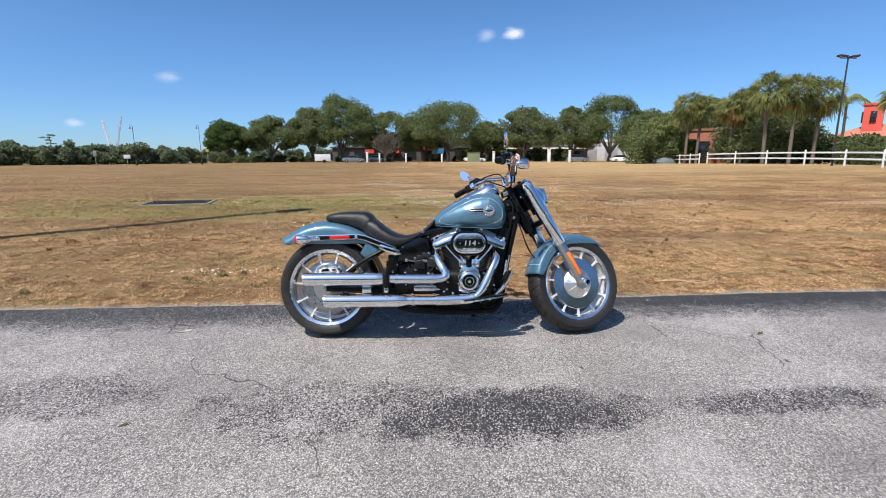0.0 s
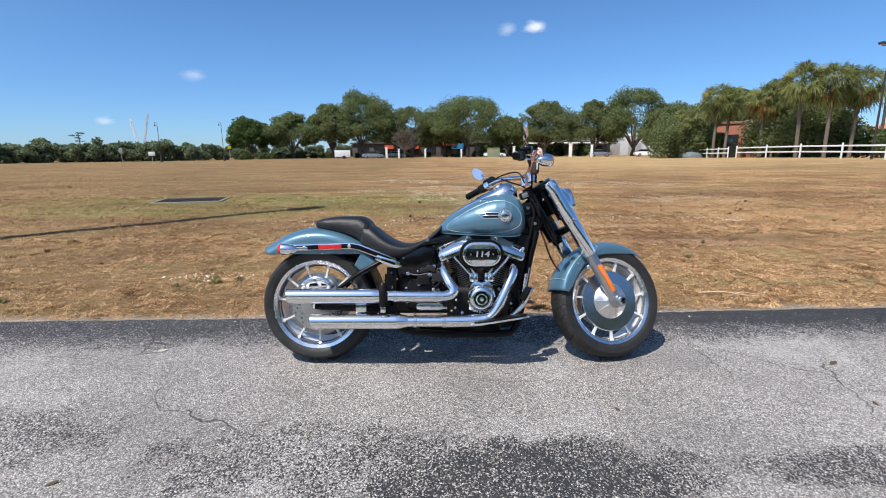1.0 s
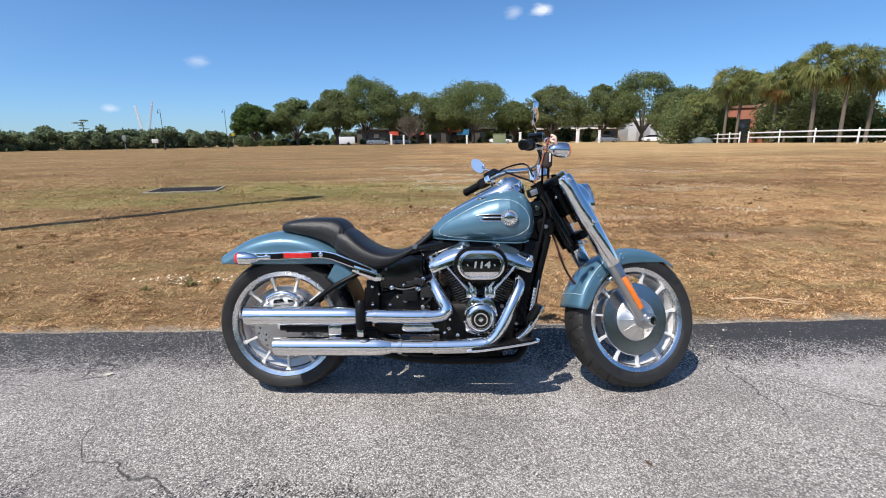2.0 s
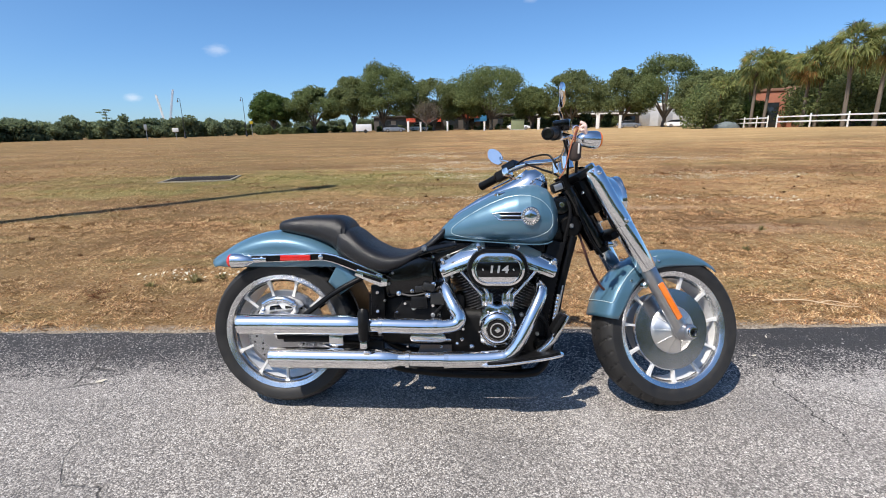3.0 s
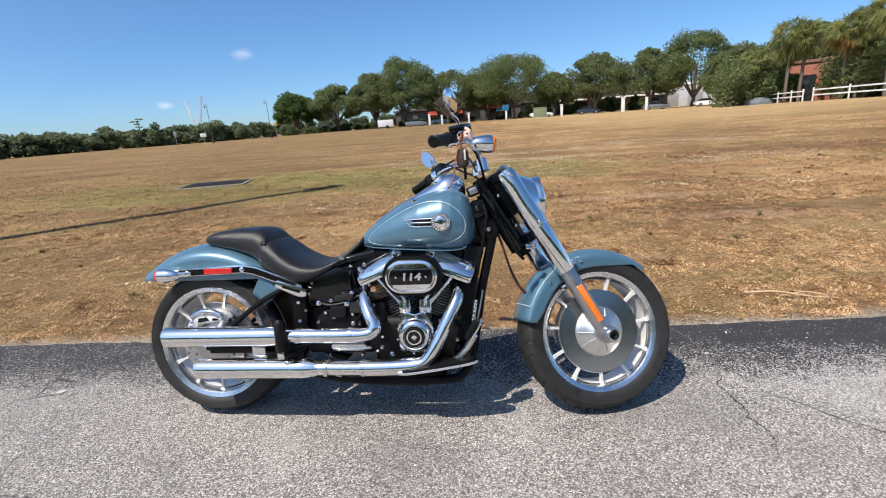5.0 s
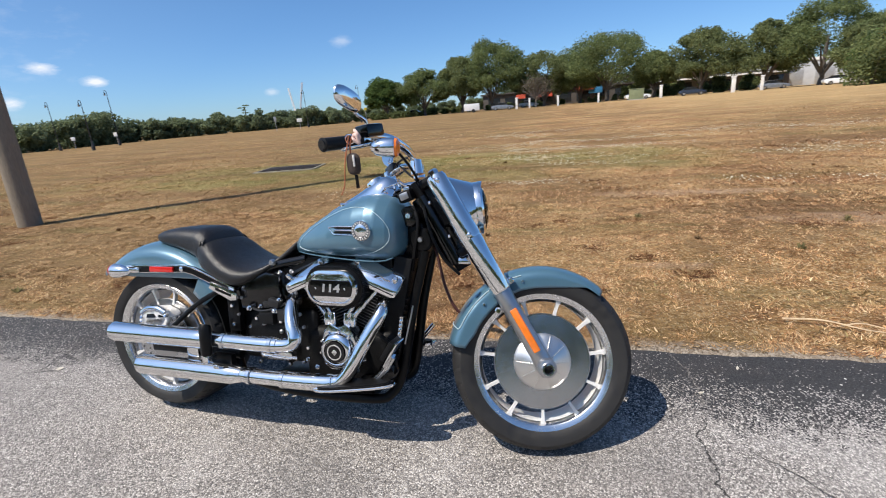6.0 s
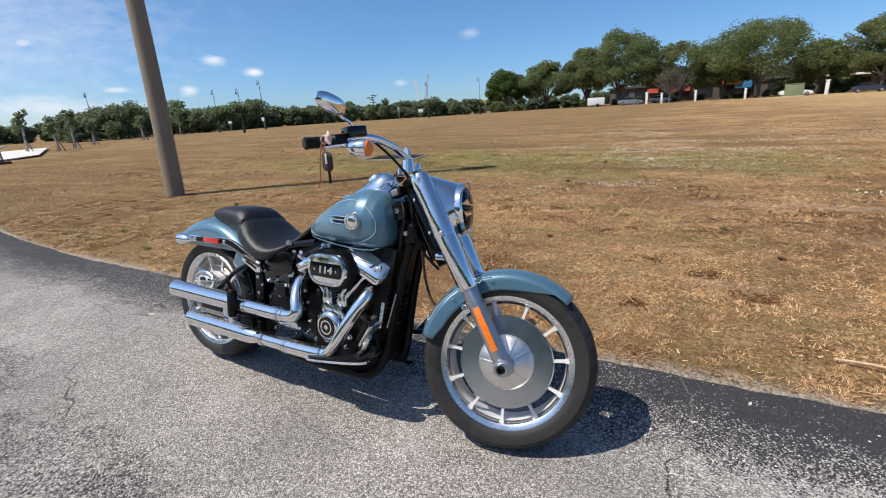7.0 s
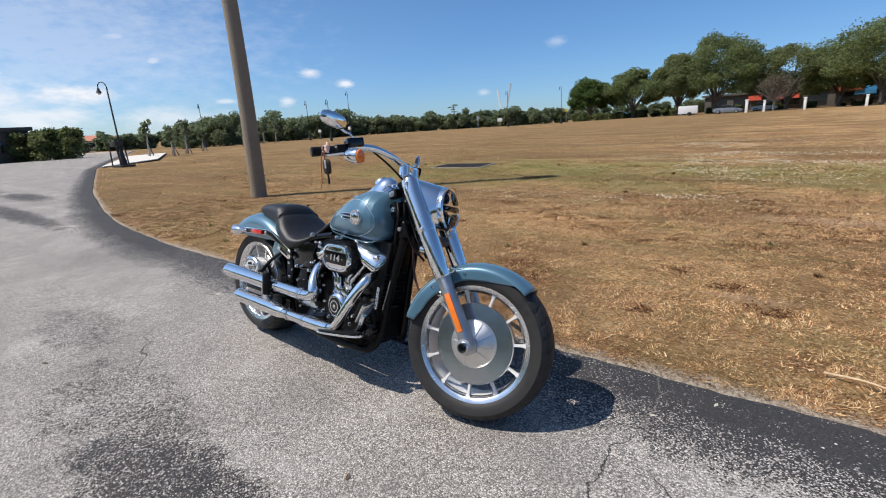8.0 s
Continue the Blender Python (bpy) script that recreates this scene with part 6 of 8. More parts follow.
part("caliper_shade_plate", plate([(0.036, 0.440), (0.034, 0.453), (0.060, 0.450), (0.066, 0.443)], -0.1605, -0.150, 0.002), BLACK, cal, "black plate for a shaded opening")
for x, z in ((-0.058, 0.437), (0.079, 0.452), (-0.064, 0.415), (0.0, 0.472)):
    part("caliper_pin", lathe([(0.009, -0.150), (0.009, -0.164), (0.006, -0.167), (0.001, -0.167)], "Y", 12, at=(x, 0, z)), CHROME, cal)
part("axle_nut", lathe([(0.026, -0.12), (0.026, -0.150), (0.018, -0.158), (0.001, -0.158)], "Y", 6, at=(0, 0, ZC)), CHROME, bike)

# -- fork --
FORK = Vector((-math.sin(RAKE), 0, math.cos(RAKE)))
AXLE = Vector((WB, 0, ZC))


def fork_at(s, y=0.0, ahead=0.0):
    """A point s up the fork from the axle line."""
    return AXLE + FORK * s + Vector((math.cos(RAKE) * ahead, y, math.sin(RAKE) * ahead))


for sy in (-1, 1):
    y = 0.116 * sy
    low = [(-0.036, 0.022), (-0.028, 0.030), (0.0, 0.033), (0.05, 0.0305), (0.20, 0.0305), (0.315, 0.0315), (0.32, 0.030)]
    leg = part("fork_leg", tube([fork_at(s, y) for s, r in low], [r for s, r in low], 24), ALU, bike, "brushed aluminium lower fork leg", STEER)
    part("axle_boss", lathe([(0.020, -0.036 * sy), (0.031, -0.03 * sy), (0.033, 0.040 * sy), (0.031, 0.050 * sy), (0.021, 0.052 * sy), (0.020, 0.046 * sy), (0.001, 0.046 * sy)], "Y", 24, at=fork_at(0.0, y)), ALU, leg, "", STEER)
    part("axle_end", lathe([(0.0215, 0.046 * sy), (0.0215, 0.064 * sy), (0.0195, 0.067 * sy), (0.0150, 0.067 * sy), (0.0140, 0.064 * sy), (0.0135, 0.046 * sy)], "Y", 20, at=fork_at(0.0, y)), CHROME, leg, "hollow chrome axle end", STEER)
    # a black disc inside the ring paints the shade of the hollow axle
    part("axle_bore", lathe([(0.0136, 0.056 * sy), (0.001, 0.055 * sy)], "Y", 16, at=fork_at(0.0, y), cap=False), BLACK, leg, "black disc for the shaded axle bore", STEER)
    cov = [(0.30, 0.036), (0.305, 0.0385), (0.49, 0.0405), (0.51, 0.041)]
    part("fork_cover", tube([fork_at(s, y) for s, r in cov], [r for s, r in cov], 28), CHROME, bike, "chrome fork cover", STEER)
    up = [(0.510, 0.0415), (0.518, 0.043), (0.60, 0.040), (0.70, 0.039), (0.752, 0.038), (0.766, 0.033), (0.769, 0.02)]
    part("upper_fork_cover", tube([fork_at(s, y) for s, r in up], [r for s, r in up], 28), CHROME, bike, "chrome upper fork shroud", STEER)
    part("fork_cap", tube([fork_at(0.768, y), fork_at(0.784, y), fork_at(0.790, y)], [0.020, 0.020, 0.012], 6), CHROME, bike, "", STEER)
    for s in (0.524, 0.742):
        p = fork_at(s, y + sy * 0.039)
        part("cover_screw", lathe([(0.009, -0.004), (0.009, 0.006), (0.005, 0.009), (0.001, 0.009)] if sy > 0 else [(0.009, 0.004), (0.009, -0.006), (0.005, -0.009), (0.001, -0.009)], "Y", 10, at=p), CHROME, bike, "", STEER)
    # amber side reflector
    a0, a1 = fork_at(0.062, y + sy * 0.028), fork_at(0.228, y + sy * 0.028)
    rot = pose(0, 0, 0, 0, -30, 0)
    part("fork_reflector", box((0.026, 0.012, 0.168), (a0 + a1) / 2, 0.005, rot), ORANGE, bike, "amber side reflector strip", STEER)
    for s in (0.245, 0.315):
        part("fender_bolt", lathe([(0.012, 0.012), (0.012, -0.010), (0.008, -0.014), (0.001, -0.014)], "Y", 10, at=fork_at(s, y + 0.008, 0.045 if s > 0.3 else -0.045)), CHROME, bike, "", STEER)
for s, hh, mat, nm in ((0.485, 0.034, SATIN, "lower_triple_clamp"), (0.765, 0.035, SATIN, "upper_triple_clamp")):
    rot = pose(0, 0, 0, 0, -30, 0)
    part(nm, box((0.075, 0.225, hh), fork_at(s, 0, -0.03), 0.015, rot), mat, bike, "", STEER)
part("steering_stem", tube([fork_at(0.43, 0, -0.073), fork_at(0.80, 0, -0.073)], 0.03, 16), SATIN, bike, "", STEER)
part("clamp_bracket", box((0.045, 0.03, 0.025), fork_at(0.455, -0.07, -0.06), 0.008), CHROME_SOFT, bike, "polished fork clamp bracket", STEER)
part("brake_line", tube(smooth_path([fork_at(0.72, 0.03, -0.10), fork_at(0.55, 0.0, -0.13), fork_at(0.40, -0.02, -0.17), fork_at(0.30, -0.03, -0.17), fork_at(0.24, -0.02, -0.11), fork_at(0.22, 0.04, -0.03)], 8), 0.0055, 8), HOSE, bike, "looping red-brown brake hose", STEER)

# -- front fender --
def fender(cx, r_out, hw0, a0, a1, steps, r_in, crown, n=15, flare=None, wide=None):
    rings = []
    for i in range(steps + 1):
        a = radians(a0 + (a1 - a0) * i / steps)
        ri = r_in(math.degrees(a))
        hw = hw0 * (wide(math.degrees(a)) if wide else 1.0)
        prof = []
        for k in range(n):
            q = -1 + 2 * k / (n - 1)
            # side skirts then the rounded crown
            if abs(q) > 0.62:
                t = (abs(q) - 0.62) / 0.38
                y, rr = hw * (1 - 0.03 * t), (r_out - crown) * (1 - t) + ri * t
            else:
                b = q / 0.62 * math.pi / 2
                y, rr = hw * math.sin(b), r_out - crown + crown * math.cos(b)
                y, rr = math.copysign(abs(y), q), rr
            if abs(q) > 0.62:
                y = math.copysign(y, q)
            ex = flare(math.degrees(a)) if flare else 0.0
            prof.append((cx + (rr + ex) * math.cos(a), y, ZC + (rr + ex) * math.sin(a)))
        rings.append(prof)
    return loft(rings, False, False)


def solid(ob, t):
    mod = ob.modifiers.new("thickness", "SOLIDIFY")
    mod.thickness, mod.offset = t, -1
    return ob


def front_skirt(a):
    back = 0.262 + 0.02 * max(0, (a - 157) / 12)
    front = min(0.311, 0.268 / math.sin(radians(a)))
    t = min(1.0, max(0.0, (a - 84) / 34))
    return front * (1 - t) + back * t


def front_width(a):
    t = min(1.0, max(0.0, (a - 122) / 26))
    return 1.0 + 0.20 * t * t * (3 - 2 * t)


def on_front_fender(a, q, off=0.0016):
    """A point on the crown, q from -1 to 1 across it."""
    b, w = q * math.pi / 2, 0.084 * front_width(a)
    r = 0.345 - 0.036 + 0.036 * math.cos(b) + off * math.cos(b)
    return (WB + r * math.cos(radians(a)), (w + off) * math.sin(b), ZC + r * math.sin(radians(a)))


solid(part("front_fender", fender(WB, 0.345, 0.084, 50, 169, 44, front_skirt, 0.036, 23, None, front_width), PAINT, bike, "glossy teal blue front fender", STEER), 0.004)
for a, r in ((118, 0.298), (104, 0.300), (135, 0.296)):
    t = radians(a)
    bolt(WB + r * math.cos(t), -0.084 * front_width(a), ZC + r * math.sin(t), 0.006, bike, CHROME, STEER, 0.005)
stripe = [on_front_fender(a, -0.80, 0.0026) for a in np.linspace(104, 154, 26)]
stripe += [on_front_fender(154 + 4 * math.sin(t), -0.80 + 0.10 * (1 - math.cos(t))) for t in np.linspace(0.2, math.pi / 2, 8)]
stripe += [on_front_fender(158, q) for q in np.linspace(-0.70, 0.70, 22)]
stripe += [on_front_fender(154 + 4 * math.sin(t), 0.80 - 0.10 * (1 - math.cos(t))) for t in np.linspace(math.pi / 2, 0.2, 8)]
stripe += [on_front_fender(a, 0.80, 0.0026) for a in np.linspace(154, 104, 26)]
part("fender_stripe", tube(stripe, 0.0020, 5), STRIPE, bike, "thin pale pinstripe", STEER)

# -- headlight nacelle --
def ring_between(t):
    """Outline of the nacelle, from the fork plane (t=0) to the lamp (t=1)."""
    c0, c1 = fork_at(0.672, 0, -0.012), Vector((1.418, 0, 0.886))
    e = t
    c = c0.lerp(c1, t)
    up0, up1 = FORK * 0.128, Vector((-0.012, 0, 0.099))
    wd = 0.132 * (1 - e) + 0.099 * e
    up = up0.lerp(up1, e)
    p = 4.0 - 2.0 * e
    out = []
    for k in range(40):
        a = 2 * math.pi * k / 40
        ca, sa = math.cos(a), math.sin(a)
        out.append(c + Vector((0, wd, 0)) * math.copysign(abs(ca) ** (2 / p), ca) + up * math.copysign(abs(sa) ** (2 / p), sa))
    return out


part("headlight_nacelle", loft([ring_between(t) for t in np.linspace(0, 1, 12)], True), CHROME, bike, "large chrome headlight nacelle", STEER, 35)
lampc = (1.418, 0, 0.886)
tilt = pose(0, 0, 0, 0, -7, 0)
LM = STEER @ Matrix.Translation(lampc) @ tilt @ Matrix.Diagonal((1.25, 1.11, 1.11, 1))
hl = part("headlight", lathe([(0.084, -0.01), (0.090, 0.0), (0.090, 0.016), (0.084, 0.022), (0.078, 0.018), (0.076, 0.004)], "X", 48, cap=False), CHROME, bike, "round headlight in chrome bezel", LM)
part("reflector", lathe([(0.077, 0.012), (0.06, -0.012), (0.03, -0.03), (0.001, -0.034)], "X", 40, cap=False), CHROME, hl, "", LM)
part("lamp_unit", box((0.03, 0.12, 0.018), (0.0, 0, 0.0), 0.004), BLACK, hl, "dark lamp divider", LM)
for y, z in ((-0.036, 0.036), (0.036, 0.036), (-0.036, -0.036), (0.036, -0.036)):
    part("projector", lathe([(0.022, -0.01), (0.022, 0.008), (0.017, 0.012), (0.001, 0.014)], "X", 20, at=(0, y, z)), BLACK, hl, "", LM)
lens = part("lens", lathe([(0.079, 0.014), (0.07, 0.026), (0.045, 0.035), (0.001, 0.039)], "X", 40, cap=False), GLASS, hl, "clear domed headlight lens", LM)
lens.visible_shadow = False
visor = []
for t in np.linspace(-1, 1, 21):
    a = t * radians(62)
    visor.append([(0.012, 0.091 * math.sin(a), 0.091 * math.cos(a)), (0.028 - 0.012 * t * t, 0.090 * math.sin(a), 0.091 * math.cos(a)), (0.028 - 0.012 * t * t, 0.088 * math.sin(a), 0.089 * math.cos(a)), (0.012, 0.088 * math.sin(a), 0.088 * math.cos(a))])
part("visor", loft(visor), CHROME, bike, "chrome headlight visor", LM)

# -- handlebar, controls, mirrors --
bar = [(1.196, 0.0, 1.062), (1.190, 0.05, 1.068), (1.168, 0.12, 1.090), (1.120, 0.20, 1.106), (1.058, 0.275, 1.091), (1.020, 0.318, 1.066), (0.992, 0.356, 1.0525), (0.959, 0.4015, 1.037)]
left = [(x, y, z - 0.022 * min(1.0, y / 0.15)) for x, y, z in bar]      # it droops a little on the left
both = [(x, -y, z) for x, y, z in reversed(bar[1:])] + left
part("handlebar", tube(smooth_path(both, 8), 0.0145, 16), CHROME, bike, "chrome handlebar", STEER)
for sy in (-1, 1):
    part("riser", tube([(1.205, 0.045 * sy, 1.01), (1.198, 0.045 * sy, 1.062)], [0.026, 0.022], 18), CHROME, bike, "", STEER)
    droop = Vector((0, 0, -0.022 if sy > 0 else 0.0))
    g0, g1 = Vector((1.020, 0.318 * sy, 1.066)) + droop, Vector((0.957, 0.404 * sy, 1.036)) + droop
    gd = (g1 - g0)
    gp = [g0 + gd * t for t in (0, 0.03, 0.1, 0.2, 0.3, 0.4, 0.5, 0.6, 0.7, 0.8, 0.9, 0.97, 1.0)]
    grip = part("hand_grip", tube(gp, [0.017, 0.025, 0.0195, 0.0205, 0.0195, 0.0205, 0.0195, 0.0205, 0.0195, 0.0205, 0.0205, 0.0215, 0.016], 18), PLASTIC, bike, "black rubber hand grip", STEER)
    part("grip_end", tube([g1 - gd * 0.02, g1 + gd * 0.02], [0.017, 0.015], 14), BLACK, grip, "", STEER)
    sw = gd.to_track_quat("X", "Z").to_matrix().to_4x4()
    part("switch_housing", box((0.062, 0.040, 0.048), g0 - gd * 0.20, 0.012, sw), PLASTIC, bike, "black switch housing", STEER)
    part("master_cylinder", box((0.074, 0.060, 0.040), g0 - gd * 0.45 + Vector((0.025, 0, 0.030)), 0.008, sw), BLACK, bike, "black brake fluid box", STEER)
    part("lever_clamp", box((0.036, 0.046, 0.040), g0 - gd * 0.52, 0.01, sw), CHROME, bike, "", STEER)
    l0 = g0 - gd * 0.35 + Vector((0.045, 0, -0.008))
    lever = [l0, l0 + gd * 0.35 + Vector((0.020, 0, 0)), l0 + gd * 0.8 + Vector((0.012, 0, -0.004)), l0 + gd * 1.2 + Vector((0.002, 0, -0.008))]
    part("hand_lever", tube(smooth_path(lever, 6), [0.008] * 15 + [0.007, 0.008, 0.009, 0.006], 10, flat=0.55), CHROME, bike, "chrome hand lever", STEER)
    # bullet turn signal
    t0 = Vector((1.148, 0.352 * sy, 1.039)) + droop
    sig = part("turn_signal", lathe([(0.001, -0.060), (0.014, -0.055), (0.024, -0.040), (0.029, -0.016), (0.031, 0.012), (0.0295, 0.018)], "X", 26, at=t0), CHROME, bike, "chrome bullet turn signal", STEER)
    part("signal_lens", lathe([(0.029, 0.017), (0.027, 0.025), (0.018, 0.031), (0.001, 0.034)], "X", 26, at=t0), ORANGE, sig, "amber turn signal lens", STEER)
    part("signal_stalk", tube([t0 + Vector((-0.01, 0, 0.0)), t0 + Vector((-0.045, -0.03 * sy, 0.012)), g0 - gd * 0.50], 0.009, 8), CHROME, sig, "", STEER)
    # mirror
    m0 = g0 - gd * 0.40 + Vector((0.02, 0, 0.03))
    mc = Vector((1.028, 0.376 * sy, 1.182)) + droop
    part("mirror_stem", tube(smooth_path([m0, m0 + Vector((-0.002, 0.010 * sy, 0.03)), mc + Vector((0.012, -0.052 * sy, -0.030)), mc + Vector((0.012, -0.038 * sy, -0.012))], 6), 0.0058, 10), CHROME, bike, "", STEER)
    out = oval(0, 0, 0.060, 0.031, 36, 2.6) if sy < 0 else [(x, z + 0.45 * x) for x, z in oval(0, 0, 0.044, 0.038, 36, 2.3)]
    back = [[(0.000 + dx, sy * (x * s), z * s + 0.10 * x * s) for x, z in out] for s, dx in ((0.96, -0.006), (1.0, -0.003), (0.98, 0.002), (0.85, 0.007), (0.55, 0.011), (0.08, 0.013))]
    MM = STEER @ Matrix.Translation(mc) @ pose(0, 0, 0, 0, 8, 28 * sy if sy < 0 else 44)
    mir = part("mirror", loft(back), CHROME, bike, "chrome teardrop mirror", MM)
    part("mirror_glass", loft([[(-0.0075, sy * x * 0.93, z * 0.93 + 0.084 * x) for x, z in out], [(-0.0062, sy * x * 0.93, z * 0.93 + 0.084 * x) for x, z in out]]), MIRROR, mir, "mirror glass", MM, 20)
for sy, pth in ((1, [(1.10, 0.22, 1.10), (1.15, 0.12, 1.045), (1.20, 0.03, 0.99), (1.22, 0.0, 0.90)]), (-1, [(1.11, -0.20, 1.10), (1.17, -0.12, 1.045), (1.21, -0.03, 0.98), (1.23, 0.0, 0.90)])):
    part("control_cable", tube(smooth_path(pth, 8), 0.005, 8), PLASTIC, bike, "black control cable", STEER)
part("control_cable", tube(smooth_path([(1.07, 0.27, 1.072), (1.10, 0.18, 1.098), (1.16, 0.05, 1.09), (1.19, 0.02, 1.02)], 8), 0.0045, 8), PLASTIC, bike, "black control cable", STEER)

# -- tank --
T_X = [0.672, 0.69, 0.72, 0.77, 0.83, 0.89, 0.95, 1.00, 1.05, 1.09, 1.125, 1.15, 1.168, 1.175]
T_TOP = [0.742, 0.775, 0.804, 0.838, 0.872, 0.903, 0.930, 0.946, 0.955, 0.952, 0.936, 0.908, 0.868, 0.835]
T_BOT = [0.728, 0.722, 0.716, 0.712, 0.709, 0.706, 0.703, 0.700, 0.698, 0.697, 0.700, 0.712, 0.735, 0.760]
T_HW = [0.030, 0.060, 0.086, 0.112, 0.135, 0.154, 0.168, 0.175, 0.177, 0.172, 0.158, 0.134, 0.098, 0.060]
T_P = 2.5


def tank_at(x):
    return [float(np.interp(x, T_X, q)) for q in (T_TOP, T_BOT, T_HW)]


def tank_y(x, z):
    """Distance of the tank's side from the middle."""
    top, bot, hw = tank_at(x)
    zc = bot + 0.42 * (top - bot)
    hh = (top - zc) if z > zc else (zc - bot)
    q = min(0.999, abs((z - zc) / hh))
    return hw * (1 - q ** T_P) ** (1 / T_P)


def tank_ring(x, n=44):
    top, bot, hw = tank_at(x)
    zc = bot + 0.42 * (top - bot)
    out = []
    for k in range(n):
        a = 2 * math.pi * k / n
        c, s = math.cos(a), math.sin(a)
        hh = (top - zc) if s > 0 else (zc - bot)
        out.append((x, hw * math.copysign(abs(c) ** (2 / T_P), c), zc + hh * math.copysign(abs(s) ** (2 / T_P), s)))
    return out


xs = sorted(set(T_X + list(np.linspace(0.70, 1.14, 30))))
part("fuel_tank", loft([tank_ring(x) for x in xs]), PAINT, bike, "glossy teal blue teardrop fuel tank", None, 60)


def on_tank(pts, off):
    return [(x, -(tank_y(x, z) + off), z) for x, z in pts]


line = []
for q in np.linspace(0, 2 * math.pi, 90, endpoint=True):
    # inset teardrop
    c, s = math.cos(q), math.sin(q)
    x = 0.935 + 0.205 * c
    top, bot, hw = tank_at(x)
    zc = bot + 0.45 * (top - bot)
    line.append((x, zc + (0.72 * (top - zc) if s > 0 else 0.80 * (zc - bot)) * math.copysign(abs(s) ** 0.75, s)))
part("tank_stripe", tube(on_tank(line, 0.0004), 0.0012, 5), STRIPE, bike, "thin pale pinstripe on the tank")
part("tank_seam", tube([(x, -tank_at(x)[2] * 0.86, tank_at(x)[1] + 0.010) for x in np.linspace(0.70, 1.14, 24)], 0.0025, 6), PAINT, bike, "")
# medallion: plain round badge with a winged bar
ex, ez = 1.047, 0.822
ey = -(tank_y(ex, ez))
emb = part("tank_badge", lathe([(0.037, 0.010), (0.037, -0.004), (0.034, -0.007), (0.030, -0.005), (0.028, -0.005), (0.024, -0.009), (0.012, -0.011), (0.001, -0.011)], "Y", 36, at=(ex, ey, ez)), CHROME, bike, "round chrome badge with winged bar")
part("badge_ring", lathe([(0.0355, -0.0035), (0.0350, -0.0085), (0.0240, -0.0095), (0.0240, -0.0035), (0.0355, -0.0035)], "Y", 36, at=(ex, ey, ez), cap=False), DARK_DISC, emb, "dull grey ring")
for k in range(20):
    a = 2 * math.pi * k / 20
    part("badge_bead", box((0.007, 0.003, 0.0032), (ex + 0.0296 * math.cos(a), ey - 0.0088, ez + 0.0296 * math.sin(a)), 0.0, Matrix.Rotation(-a, 4, "Y")), CAST, emb)
wing = [(1.014, ez + 0.0150), (0.985, ez + 0.0150), (0.955, ez + 0.0148), (0.930, ez + 0.0140), (0.900, ez + 0.0100), (0.908, ez + 0.002), (0.918, ez - 0.007), (0.926, ez - 0.0145), (0.960, ez - 0.0150), (1.014, ez - 0.0150)]
part("badge_wing", tube(on_tank(wing, 0.0016), 0.0024, 8), CHROME, emb, "chrome wing outline")
part("badge_bar", tube(on_tank([(x, ez + 0.001) for x in np.linspace(0.926, 1.012, 10)], 0.0014), [0.001] + [0.0028] * 9, 8), CHROME, emb, "chrome wing bar")
for s in (1, -1):
    part("badge_wing_fill", tube(on_tank([(x, ez + s * 0.0080 + 0.0006) for x in np.linspace(0.926, 1.010, 9)], -0.0005), [0.001] + [0.0042] * 8, 6), SATIN, emb, "dark wing fill")

# console on the tank
rings = []
for x, hw, h in ((0.735, 0.012, 0.006), (0.76, 0.020, 0.010), (0.84, 0.028, 0.014), (0.92, 0.036, 0.016), (0.97, 0.046, 0.023), (1.01, 0.056, 0.036), (1.05, 0.064, 0.056), (1.085, 0.062, 0.064), (1.115, 0.048, 0.060), (1.135, 0.024, 0.048)):
    top = tank_at(x)[0]
    rings.append([(x, hw * math.cos(a), top - 0.022 + (h + 0.022) * math.sin(a)) if math.sin(a) > 0 else (x, hw * math.cos(a), top - 0.03) for a in np.linspace(0, 2 * math.pi, 24, endpoint=False)])
part("console", loft(rings), CHROME, bike, "chrome console on the tank top", None, 50)
GM = Matrix.Translation((1.022, 0, 0.990)) @ pose(0, 0, 0, 0, -36, 0)
gauge = part("speedometer", lathe([(0.036, -0.02), (0.037, 0.003), (0.035, 0.006), (0.0345, 0.003), (0.001, 0.003)], "Z", 36), CHROME, bike, "round speedometer in a chrome rim", GM)
part("dial", lathe([(0.0345, 0.0035), (0.0345, 0.0045), (0.001, 0.0045)], "Z", 30), BLACK, gauge, "black dial", GM)
part("fuel_cap", lathe([(0.030, -0.01), (0.030, 0.008), (0.024, 0.014), (0.001, 0.015)], "Z", 26, at=(0.94, -0.070, 0.905)), CHROME, bike, "chrome fuel cap")

TAIL = Matrix.Translation((0, 0, -0.017))       # seat and rear fender sit this much lower on the frame
ENGINE = Matrix.Translation((0.022, 0.010, 0))   # the engine's place in the frame


def tail_part(name, bm, material, parent=None, label="", xf=None, smooth=40):
    return part(name, bm, material, parent, label, TAIL @ (xf or Matrix.Identity(4)), smooth)


def engine_part(name, bm, material, parent=None, label="", xf=None, smooth=40):
    return part(name, bm, material, parent, label, ENGINE @ (xf or Matrix.Identity(4)), smooth)


# -- seat --
def pad(rows, p=3.0, n=36, crown=0.0):
    out = []
    for x, hw, top, bot in rows:
        zc, hh = bot + 0.45 * (top - bot), None
        ring = []
        for k in range(n):
            a = 2 * math.pi * k / n
            c, s = math.cos(a), math.sin(a)
            hh = (top - zc) if s > 0 else (zc - bot)
            ring.append((x, hw * math.copysign(abs(c) ** (2 / p), c), zc + hh * math.copysign(abs(s) ** (2 / p), s)))
        out.append(ring)
    return out


